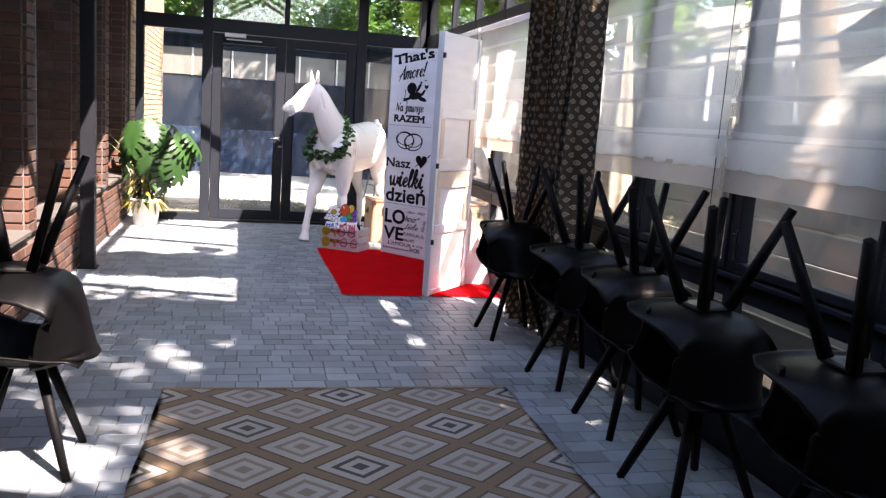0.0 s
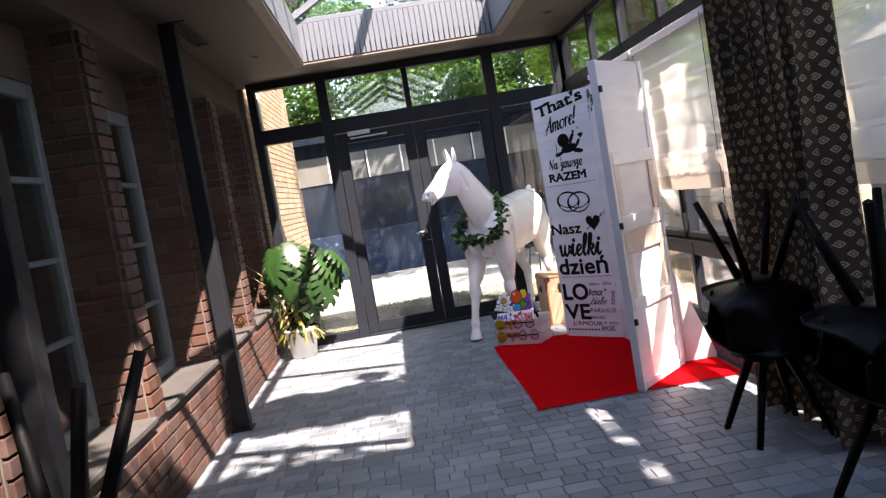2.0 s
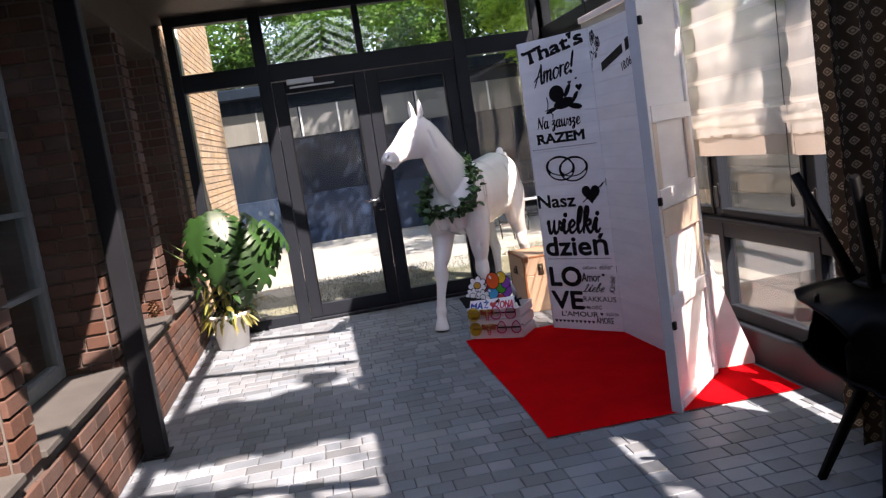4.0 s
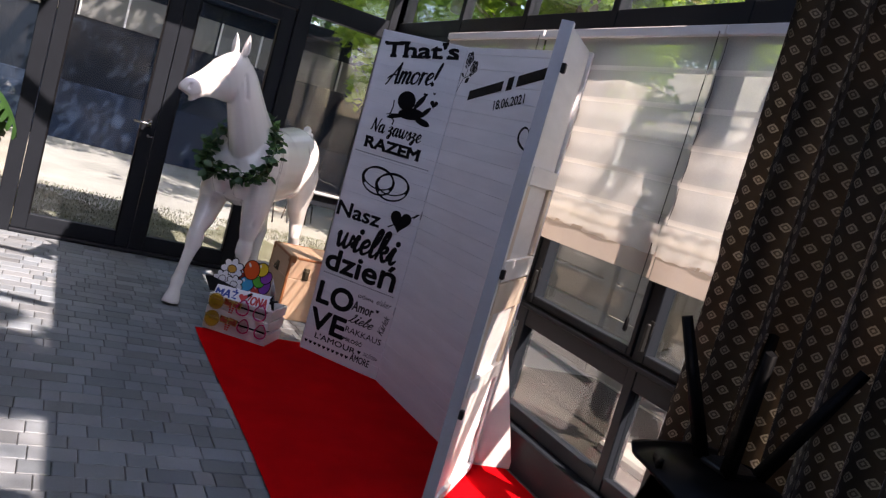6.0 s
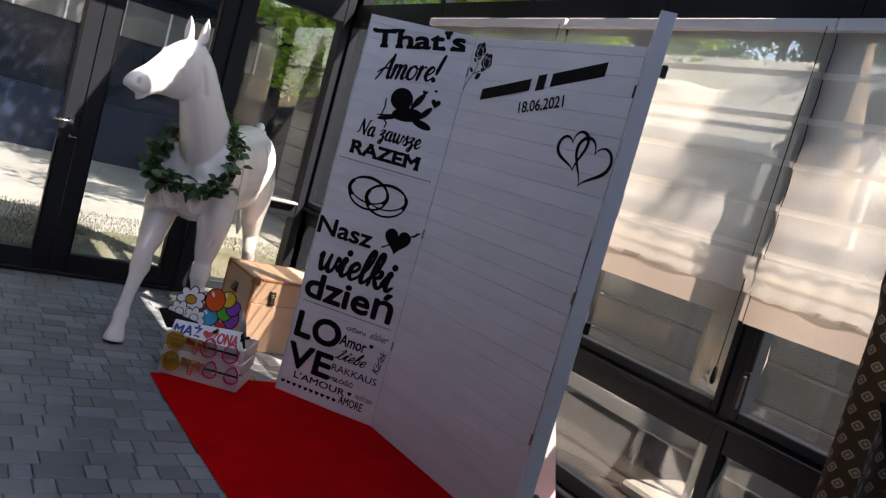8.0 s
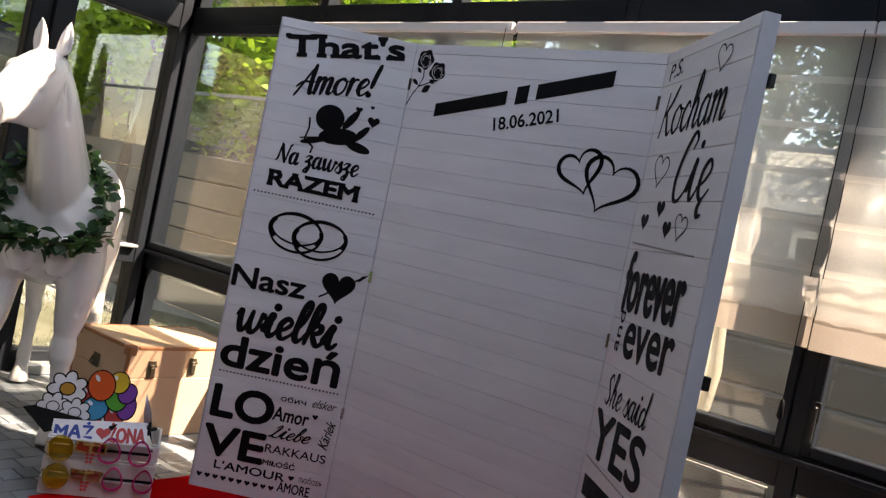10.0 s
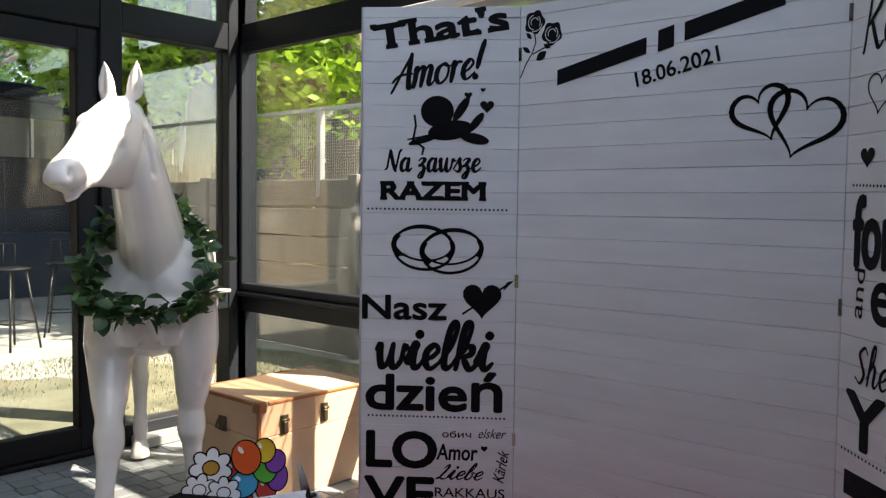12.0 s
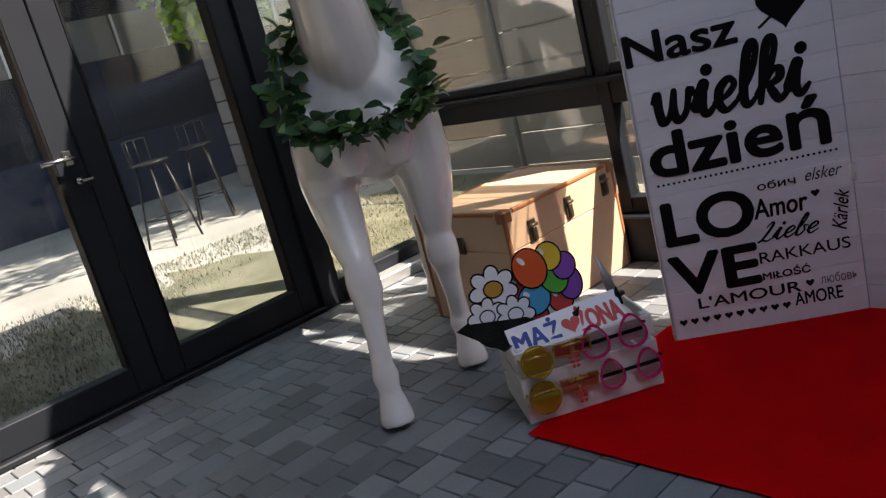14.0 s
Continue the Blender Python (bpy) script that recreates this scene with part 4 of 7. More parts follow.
# ---- rug ----
rug = thing("rug", "woven rug with brown and cream diamonds on the paving", "rug", m=pose(0.905, 3.36, 0.001, 0, 0, -1.6))
RW, RL = 1.75, 2.1
bm = bmesh.new()
sheet(bm, 40, 48, lambda i, j: (RW * (i - 0.5) + 0.004 * math.sin(20 * j), RL * (j - 0.5), 0.009 + 0.0015 * math.sin(9 * i) * math.sin(11 * j)), lambda i, j: (RW * i, RL * j))
bmesh.ops.solidify(bm, geom=bm.faces[:], thickness=0.008)
part("weave", bm, M_RUG, rug)
M_BINDING = surface("rug_binding", (0.2, 0.14, 0.085), 0.95, fine=200, bump=0.4)
for y in (RL / 2 - 0.012, -RL / 2 - 0.006):
    part("binding", boxes((-RW / 2, y, 0.0, RW / 2, y + 0.018, 0.013), b=0.003), M_BINDING, rug, "brown bound end")


# ---- red carpet ----
carpet = thing("red_carpet", "bright red felt carpet on the paving under the photo wall", "carpet", m=pose(1.86, 7.65, 0.001, 0, 0, 0))
bm = bmesh.new()
sheet(bm, 24, 36, lambda i, j: (-0.66 + 1.315 * i + 0.006 * math.sin(6 * j), -1.085 + 2.17 * j + (0.03 * (1 - i) if j == 0 else 0), 0.006 + 0.0015 * math.sin(13 * i + 2) * math.sin(9 * j)), lambda i, j: (i, j))
bmesh.ops.solidify(bm, geom=bm.faces[:], thickness=0.005)
smooth(part("felt", bm, M_CARPET, carpet), flat=True)


# ---- photo wall ----
def outline_mesh(name, parent, polys, mat, y=-0.0105, label=""):
    """Flat cut-out shapes on a board's face, each a list of (x, z)."""
    bm = bmesh.new()
    for pts in polys:
        v = [bm.verts.new((x, y, z)) for x, z in pts]
        e = [bm.edges.new((v[i], v[(i + 1) % len(v)])) for i in range(len(v))]
        bmesh.ops.triangle_fill(bm, edges=e, use_beauty=True)
    for f in bm.faces:
        f.normal_update()
        if f.normal.y > 0:
            f.normal_flip()
    return part(name, bm, mat, parent, label)


def ribbon(pts, w, closed=False):
    """A line of width w as small quads."""
    out = []
    pts = [Vector(p) for p in pts]
    n = len(pts)
    for i in range(n if closed else n - 1):
        a, b = pts[i], pts[(i + 1) % n]
        t = (b - a)
        if t.length < 1e-6:
            continue
        t.normalize()
        wa = w if not callable(w) else w(i / n)
        o = Vector((-t.y, t.x)) * wa / 2
        a2, b2 = a - t * wa * 0.3, b + t * wa * 0.3
        out.append([tuple(a2 - o), tuple(b2 - o), tuple(b2 + o), tuple(a2 + o)])
    return out


def heart(cx, cz, s, n=26, tilt=0.0):
    pts = []
    for k in range(n):
        t = 2 * math.pi * k / n
        x, z = 16 * math.sin(t) ** 3 / 17, (13 * math.cos(t) - 5 * math.cos(2 * t) - 2 * math.cos(3 * t) - math.cos(4 * t)) / 17
        pts.append((cx + s * (x * math.cos(tilt) - z * math.sin(tilt)), cz + s * (x * math.sin(tilt) + z * math.cos(tilt))))
    return pts


def ellipse(cx, cz, rx, rz, tilt=0.0, n=26):
    return [(cx + rx * math.cos(2 * math.pi * k / n) * math.cos(tilt) - rz * math.sin(2 * math.pi * k / n) * math.sin(tilt),
             cz + rx * math.cos(2 * math.pi * k / n) * math.sin(tilt) + rz * math.sin(2 * math.pi * k / n) * math.cos(tilt)) for k in range(n)]


def lettering(parent, body, x, z, height, width, thick=0.0, shear=0.0, tilt=0.0, mat=None, y=-0.0105, slab=0.0):
    """One line of lettering, centred at x, z on a board's face, made as high and wide as given."""
    cu = bpy.data.curves.new("lettering", "FONT")
    cu.body, cu.size, cu.align_x, cu.align_y = body, 1.0, "CENTER", "CENTER"
    cu.shear, cu.resolution_u = shear, 4
    tmp = new("lettering", cu)
    dg = bpy.context.evaluated_depsgraph_get()
    me = bpy.data.meshes.new_from_object(tmp.evaluated_get(dg))
    bpy.data.objects.remove(tmp)
    co = np.array([v.co[:] for v in me.vertices])
    lo, hi = co.min(0), co.max(0)
    k = np.array([width / (hi[0] - lo[0]), height / (hi[1] - lo[1])])
    mid = (lo + hi)[:2] / 2
    c, s = math.cos(radians(tilt)), math.sin(radians(tilt))
    # heavier strokes: the same outline laid again round its place, each a hair higher
    shifts = [(0.0, 0.0)] + [(thick * 1.1 * math.cos(a * math.pi / 4), thick * math.sin(a * math.pi / 4)) for a in range(8)] * (thick > 0)
    flat = (co[:, :2] - mid) * k
    polys = [p.vertices[:] for p in me.polygons]
    verts, faces = [], []
    for layer, (sx, sz) in enumerate(shifts):
        faces += [[len(verts) + i for i in p] for p in polys]
        verts += [(x + (px + sx * height) * c - (pz + sz * height) * s, y - 0.00006 * layer, z + (px + sx * height) * s + (pz + sz * height) * c) for px, pz in flat]
    if slab:
        # slab serifs: a short bar across every stem that ends on the foot line or the head line
        edges_ = set()
        for p in polys:
            edges_.update((min(a, b), max(a, b)) for a, b in zip(p, p[1:] + p[:1]))
        for level, way in ((flat[:, 1].min(), 1), (flat[:, 1].max(), -1)):
            cut, ends = level + way * 0.06 * height, []
            for a, b in edges_:
                (ax, az), (bx, bz) = flat[a], flat[b]
                if (az - cut) * (bz - cut) < 0:
                    ends.append(ax + (bx - ax) * (cut - az) / (bz - az))
            if len(ends) < 2:
                continue
            ends = sorted(ends)
            groups = [[ends[0], ends[0]]]
            for e in ends[1:]:
                if e - groups[-1][1] < 0.16 * height:
                    groups[-1][1] = e
                else:
                    groups.append([e, e])
            for lo_, hi_ in groups:
                if hi_ - lo_ > 0.36 * height:
                    continue
                l_, r_ = lo_ - slab * height, hi_ + slab * height
                z0, z1 = sorted((level - way * thick * height, level + way * 0.14 * height))
                i = len(verts)
                verts += [(x + px * c - pz * s, y - 0.0007, z + px * s + pz * c) for px, pz in ((l_, z0), (r_, z0), (r_, z1), (l_, z1))]
                faces.append([i, i + 1, i + 2, i + 3])
    me = bpy.data.meshes.new("lettering")
    me.from_pydata(verts, [], faces)
    me.materials.append(mat or M_INK)
    ob = new("lettering", me)
    ob.parent = parent
    return ob


# brush script: each letter is a few pen strokes on a grid whose small letters are 1 high
SCRIPT = {}


def letter(name, advance, *strokes):
    SCRIPT[name] = (advance, [[tuple(float(v) for v in p.split(",")) for p in s.split()] for s in strokes])


letter("w", 1.25, "0,.75 .12,1 .17,.5 .3,.02 .5,.25 .62,1", ".62,1 .6,.35 .75,0 .98,.3 1.05,.95 1.12,.8 1.3,.85")
letter("i", 0.52, "0,.3 .22,1", ".22,1 .18,.3 .32,0 .55,.28", ".3,1.42 .31,1.44")
letter("e", 0.66, "0,.32 .35,.48 .56,.78 .4,1 .15,.72 .14,.25 .36,0 .7,.3")
letter("l", 0.52, "0,.3 .34,.9 .5,1.7 .4,1.98 .24,1.6 .16,.4 .3,0 .55,.28")
letter("k", 0.9, "0,.3 .34,.9 .5,1.7 .4,1.98 .24,1.6 .12,0", ".14,.35 .4,.9 .62,.95 .62,.66 .3,.48", ".34,.5 .55,.08 .7,0 .92,.28")
letter("A", 1.0, "0,-.15 .12,.12 .4,.85 .75,1.75", ".75,1.75 .74,.9 .84,.02 1,.1", "-.02,.4 .3,.7 .95,.72")
letter("m", 1.12, "0,.85 .12,1 .1,0", ".12,.55 .34,1 .48,.85 .45,0", ".48,.55 .7,1 .85,.85 .82,.2 .93,0 1.12,.22")
letter("n", 0.78, "0,.85 .12,1 .1,0", ".12,.55 .34,1 .5,.85 .47,.2 .58,0 .78,.22")
letter("o", 0.74, ".36,1 .1,.78 .06,.3 .3,0 .58,.25 .6,.75 .36,1 .55,.85 .76,.82")
letter("r", 0.52, "0,.8 .12,1 .1,0", ".12,.55 .3,.95 .5,.92")
letter("!", 0.4, ".3,1.85 .2,1.2 .14,.5", ".1,.06 .11,.08")
letter("N", 1.05, "-.08,.1 .06,.3 .1,1 .15,1.6", ".15,1.6 .4,.8 .72,0", ".72,0 .8,.9 .88,1.5 1.02,1.65")
letter("a", 0.82, ".58,.82 .36,1 .1,.7 .1,.2 .28,0 .5,.3 .6,1", ".6,1 .56,.3 .68,0 .88,.25")
letter("z", 0.74, ".06,.82 .25,1 .5,.92 .3,.55 .12,.42 .42,.42 .5,.05 .36,-.45 .14,-.4 .3,-.05 .74,.3")
letter("s", 0.55, "-.05,.2 .3,1.02 .34,.7 .46,.3 .3,0 .06,.12")
letter("K", 1.0, ".0,0 .06,.1 .15,1 .2,1.6", ".95,1.75 .6,1.2 .15,.75", ".32,.85 .55,.35 .75,0 .95,.15")
letter("c", 0.6, ".56,.8 .38,1 .1,.65 .14,.15 .35,0 .62,.28")
letter("h", 0.78, "0,.3 .34,1.1 .44,1.75 .34,1.95 .22,1.5 .1,0", ".12,.5 .36,1 .52,.82 .48,.2 .6,0 .78,.25")
letter("C", 0.86, ".7,1.35 .82,1.6 .62,1.78 .3,1.3 .1,.6 .22,.06 .5,0 .85,.35")
letter("q", 0.7, "0,.32 .35,.48 .56,.78 .4,1 .15,.72 .14,.25 .36,0 .66,.25", ".42,0 .3,-.22 .38,-.42 .55,-.38")
letter("S", 0.8, ".72,1.45 .5,1.75 .2,1.4 .42,.9 .62,.45 .4,0 .05,.25")
letter("d", 0.84, ".55,.82 .34,1 .08,.7 .08,.2 .26,0 .48,.3 .62,1", ".72,1.95 .58,.3 .68,0 .88,.25")
letter("L", 0.86, ".2,1.3 .42,1.72 .52,1.4 .25,.3 .0,.0 .2,.12 .55,0 .86,.25")
letter("b", 0.68, "0,.3 .3,1 .42,1.75 .32,1.95 .2,1.5 .12,.3 .32,0 .55,.4 .42,.85 .66,.78")
letter(" ", 0.5)


def brush(parent, body, x, z, height, width, pen=0.18, contrast=0.4, shear=0.2, tilt=0.0):
    """A line of brush script, centred at x, z on a board's face; the pen thins as it runs upward or sideways."""
    lines, at = [], 0.0
    for ch in body:
        advance, strokes = SCRIPT[ch]
        for st in strokes:
            p = [Vector((at + a + shear * b, b)) for a, b in st]
            fine = []
            for i in range(len(p) - 1):
                p0, p1, p2, p3 = p[max(i - 1, 0)], p[i], p[i + 1], p[min(i + 2, len(p) - 1)]
                for k in range(7):
                    t = k / 7
                    fine.append(0.5 * ((2 * p1) + (p2 - p0) * t + (2 * p0 - 5 * p1 + 4 * p2 - p3) * t * t + (3 * p1 - p0 - 3 * p2 + p3) * t ** 3))
            lines.append(fine + [p[-1]])
        at += advance
    every = [q for l in lines for q in l]
    lo, hi = Vector((min(q.x for q in every), min(q.y for q in every))), Vector((max(q.x for q in every), max(q.y for q in every)))
    kx, kz = (width - pen * height * 0.5) / (hi.x - lo.x), (height - pen * height * 0.5) / (hi.y - lo.y)
    mid, c, s_ = (lo + hi) / 2, math.cos(radians(tilt)), math.sin(radians(tilt))
    bm = bmesh.new()
    for layer, line in enumerate(lines):
        q = [Vector(((v.x - mid.x) * kx, (v.y - mid.y) * kz)) for v in line]
        q = [Vector((x + v.x * c - v.y * s_, z + v.x * s_ + v.y * c)) for v in q]
        y, rows, n = -0.0105 - 0.00004 * layer, [], len(q)
        for i, v in enumerate(q):
            d = (q[min(i + 1, n - 1)] - q[max(i - 1, 0)])
            d = d.normalized() if d.length > 1e-7 else Vector((1, 0))
            down = max(0.0, -d.y) if n > 9 else 1.0
            half = 0.5 * pen * height * (1 - contrast * (1 - down)) * (0.65 + 0.35 * min(1.0, 6 * min(i, n - 1 - i) / n) if n > 9 else 1.25)
            o = Vector((-d.y, d.x)) * half
            rows.append((bm.verts.new((v.x - o.x, y, v.y - o.y)), bm.verts.new((v.x + o.x, y, v.y + o.y))))
            if i in (0, n - 1):
                m_ = 9
                bm.faces.new([bm.verts.new((v.x + half * math.cos(2 * math.pi * k / m_), y - 0.00002, v.y + half * math.sin(2 * math.pi * k / m_))) for k in range(m_)])
        for a, b in zip(rows, rows[1:]):
            bm.faces.new((a[0], b[0], b[1], a[1]))
    for f in bm.faces:
        f.normal_update()
        if f.normal.y > 0:
            f.normal_flip()
    return part("lettering", bm, M_INK, parent)


photo_wall = thing("photo_wall", "white three-leaf plank photo wall with black wedding lettering", "photo wall")
PH, PITCH_P = 2.06, 0.0806


def leaf_board(name, a, b):
    ax, ay = a
    d = Vector((b[0] - ax, b[1] - ay))
    w = d.length
    p = part(name, boxes((0.002, -0.002, 0.012, w - 0.002, 0.022, PH)), M_WHITE, photo_wall)
    p.matrix_basis = pose(ax, ay, 0, 0, 0, math.degrees(math.atan2(d.y, d.x)))
    pitch = PITCH_P
    bm = boxes((0.004, -0.009, -pitch / 2 + 0.0004, w - 0.004, -0.0022, pitch / 2 - 0.0004), b=0.0018)
    me = bpy.data.meshes.new("plank")
    bm.to_mesh(me)
    bm.free()
    me.materials.append(M_WHITE)
    for k in range(25):
        shared("plank", me, p, pose(0, random.uniform(-0.0006, 0.0006), PH - 0.041 - pitch * (k + 0.5), random.uniform(-0.5, 0.5)))
    part("plank", boxes((0.004, -0.009, PH - 0.0398, w - 0.004, -0.0022, PH), b=0.0022), M_WHITE, p)
    for x0, x1 in ((0.0, 0.035), (w - 0.035, w)):
        part("back_stile", boxes((x0, 0.0222, 0.0, x1, 0.042, PH), b=0.002), M_WHITE, p)
    part("edge_strip", boxes((-0.003, -0.008, 0.0, 0.0018, 0.042, PH), b=0.001), M_EDGE, p)
    part("edge_strip", boxes((w - 0.0018, -0.008, 0.0, w + 0.003, 0.042, PH), b=0.001), M_EDGE, p)
    part("back_sheet", boxes((0.036, 0.0222, 0.03, w - 0.036, 0.0262, PH - 0.02)), M_WHITE, p)
    for z0, z1, mt in ((1.41, 1.49, M_WHITE), (1.0, 1.09, M_WHITE), (0.86, 0.99, M_BACKWOOD), (0.50, 0.57, M_WHITE), (0.012, 0.05, M_WHITE)):
        part("batten", boxes((0.036, 0.0265, z0, w - 0.036, 0.046, z1), b=0.002), mt, p)
    for x0 in (0.04, w - 0.10):
        part("batten", boxes((x0, 0.0265, 0.575, x0 + 0.06, 0.041, 0.855), b=0.002), M_BACKWOOD, p)
        part("batten", boxes((x0, 0.0265, 1.095, x0 + 0.06, 0.041, 1.405), b=0.002), M_BACKWOOD, p)
    return p, w


LA, LB, LC, LD = (1.857, 8.651), (2.221, 8.185), (2.272, 7.055), (1.845, 6.6)
left, LW = leaf_board("lettered_leaf", LA, LB)
centre, CW = leaf_board("centre_leaf", LB, LC)
right, RW2 = leaf_board("lettered_leaf", LC, LD)
for z in (0.42, 1.02, 1.86):
    part("hinge", boxes((RW2 - 0.012, 0.043, z, RW2 + 0.012, 0.062, z + 0.04), b=0.003), M_BLACKMETAL, right, "black hinge")
    part("hinge", boxes((-0.006, -0.012, z, 0.012, -0.0095, z + 0.05), b=0.001), M_CHROME, centre, "steel hinge")
    part("hinge", boxes((CW - 0.012, -0.012, z, CW + 0.006, -0.0095, z + 0.05), b=0.001), M_CHROME, centre, "steel hinge")
bm = bmesh.new()
v = [bm.verts.new(p) for p in ((0, 0, 0.01), (0.23, 0, 0.01), (0.23, 0, 0.05), (0.02, 0, 0.66), (0, 0, 0.66))]
bmesh.ops.solidify(bm, geom=[bm.faces.new(v)], thickness=0.018)
brace = part("brace", bm, M_WHITE, photo_wall, "white triangular foot")
brace.matrix_basis = pose(LC[0] + 0.035, LC[1] + 0.02, 0, 0, 0, -6)
bm = bmesh.new()
v = [bm.verts.new(p) for p in ((0, 0, 0.01), (0.23, 0, 0.01), (0.23, 0, 0.05), (0.02, 0, 0.66), (0, 0, 0.66))]
bmesh.ops.solidify(bm, geom=[bm.faces.new(v)], thickness=0.018)
brace = part("brace", bm, M_WHITE, photo_wall, "white triangular foot")
brace.matrix_basis = pose(LB[0] + 0.05, LB[1] + 0.03, 0, 0, 0, 6)

T = PH
lettering(left, "That's", 0.292, T - 0.075, 0.088, 0.495, 0.06, 0.0, 9, slab=0.14)
brush(left, "Amore!", 0.285, T - 0.222, 0.15, 0.385, 0.13, 0.5, 0.3, 9)
outline_mesh("cut_out", left, [ellipse(0.285, T - 0.385, 0.062, 0.058), ellipse(0.335, T - 0.455, 0.085, 0.036, 0.15), ellipse(0.425, T - 0.485, 0.055, 0.02, -0.2), ellipse(0.375, T - 0.375, 0.052, 0.017, 1.0), ellipse(0.43, T - 0.425, 0.045, 0.015, 0.9), ellipse(0.235, T - 0.49, 0.06, 0.013, 0.3)] + ribbon([(0.20, T - 0.40), (0.205, T - 0.44), (0.195, T - 0.49), (0.235, T - 0.52), (0.23, T - 0.545)], 0.008) + ribbon([(0.175, T - 0.49), (0.27, T - 0.47)], 0.006) + [heart(0.47, T - 0.365, 0.028), heart(0.40, T - 0.325, 0.016), heart(0.455, T - 0.305, 0.01)], M_INK, label="plain black winged cut-out with small hearts")
brush(left, "Na zawsze", 0.27, T - 0.580, 0.112, 0.366, 0.13, 0.45, 0.12)
lettering(left, "RAZEM", 0.272, T - 0.681, 0.062, 0.385, 0.075, slab=0.12)


def dots(board, x0, x1, z, n, z1=None):
    z1 = z if z1 is None else z1
    outline_mesh("dotted_line", board, [ellipse(x0 + (x1 - x0) * k / (n - 1), z + (z1 - z) * k / (n - 1), 0.0042, 0.0042, n=8) for k in range(n)], M_INK)


dots(left, 0.028, 0.548, T - 0.75, 34)
rings = []
for cx, cz, tl in ((0.238, T - 0.893, -0.08), (0.345, T - 0.905, 0.1)):
    for r in ((0.115, 0.082), (0.108, 0.062)):
        rings += ribbon(ellipse(cx, cz + (0.0 if r[0] > 0.11 else 0.012), r[0], r[1], tl, 40), 0.008, True)
    rings += ribbon(ellipse(cx, cz - 0.012, 0.111, 0.074, tl, 40)[20:40], 0.006)
    rings += ribbon(ellipse(cx, cz + 0.004, 0.112, 0.07, tl, 40)[17:25], 0.02) + ribbon(ellipse(cx, cz + 0.004, 0.112, 0.07, tl, 40)[-3:] + ellipse(cx, cz + 0.004, 0.112, 0.07, tl, 40)[:3], 0.018)
outline_mesh("ring_drawing", left, rings, M_INK, label="two linked rings in black line")
lettering(left, "Nasz", 0.168, T - 1.122, 0.088, 0.315, 0.04)
outline_mesh("heart_drawing", left, [heart(0.462, T - 1.085, 0.078)] + ribbon([(0.39, T - 1.142), (0.555, T - 1.03)], 0.008) + [[(0.54, T - 1.055), (0.582, T - 1.012), (0.553, T - 1.02)]], M_INK, label="black heart with an arrow")
brush(left, "wielki", 0.283, T - 1.264, 0.195, 0.455, 0.145, 0.3, 0.12)
lettering(left, "dzień", 0.283, T - 1.44, 0.145, 0.51, 0.04)
dots(left, 0.035, 0.552, T - 1.538, 34)
lettering(left, "LO", 0.163, T - 1.667, 0.134, 0.26, 0.05)
lettering(left, "VE", 0.155, T - 1.84, 0.125, 0.26, 0.05)
for body, x, z, h, w, mt, th, sh in (("обич", 0.373, 1.603, 0.025, 0.11, M_INK, 0.02, 0), ("elsker", 0.508, 1.597, 0.037, 0.105, M_INK, 0, 0.4), ("Amor", 0.375, 1.672, 0.06, 0.155, M_INK, 0.025, 0.1),
                                     ("RAKKAUS", 0.425, 1.828, 0.036, 0.265, M_INK, 0.01, 0), ("MIŁOŚĆ", 0.364, 1.886, 0.03, 0.14, M_INK, 0.03, 0),
                                     ("L'AMOUR", 0.245, 1.94, 0.036, 0.31, M_INK, 0.026, 0), ("любовь", 0.512, 1.932, 0.03, 0.105, M_GREYINK, 0.01, 0), ("AMORE", 0.447, 1.982, 0.042, 0.14, M_INK, 0.02, 0)):
    lettering(left, body, x, T - z, h, w, th, sh, 0, mt)
brush(left, "Liebe", 0.385, T - 1.745, 0.068, 0.185, 0.13, 0.35, 0.35)
lettering(left, "Kärlek", 0.542, T - 1.722, 0.042, 0.125, 0.01, 0.4, 80)
outline_mesh("heart_row", left, [heart(0.034 + 0.0352 * k, T - 1.995, 0.0135, 14) for k in range(10)] + [heart(0.478, T - 1.655, 0.014, 14), heart(0.428, T - 1.935, 0.014, 14)], M_INK)

# centre leaf: flowers, bars where names stand, the date, two hearts
def blossom(cx, cz, r, tilt):
    out = []
    for k in range(40):
        a = 2 * math.pi * k / 40
        q = r * (1 + 0.10 * math.cos(5 * a + tilt) + 0.05 * math.cos(2 * a))
        out.append((cx + q * 0.92 * math.cos(a), cz + q * math.sin(a)))
    return out


def pointed_leaf(x0, z0, x1, z1, w):
    d = Vector((x1 - x0, z1 - z0))
    o = Vector((-d.y, d.x)).normalized() * w
    return [(x0 + d.x * t + s * o.x * math.sin(math.pi * t), z0 + d.y * t + s * o.y * math.sin(math.pi * t)) for s, ts in ((1, (0, 0.2, 0.4, 0.6, 0.8)), (-1, (1, 0.8, 0.6, 0.4, 0.2))) for t in ts]


rose = [blossom(0.066, T - 0.066, 0.043, 0.5), blossom(0.140, T - 0.115, 0.042, 2.0), pointed_leaf(0.075, T - 0.205, 0.118, T - 0.175, 0.016), pointed_leaf(0.05, T - 0.175, 0.015, T - 0.15, 0.009), pointed_leaf(0.03, T - 0.10, 0.055, T - 0.125, 0.008), pointed_leaf(0.105, T - 0.15, 0.135, T - 0.165, 0.009)]
rose += ribbon([(0.066, T - 0.105), (0.072, T - 0.14), (0.058, T - 0.175), (0.03, T - 0.215), (0.008, T - 0.26)], 0.005) + ribbon([(0.135, T - 0.155), (0.10, T - 0.165), (0.06, T - 0.18)], 0.005)
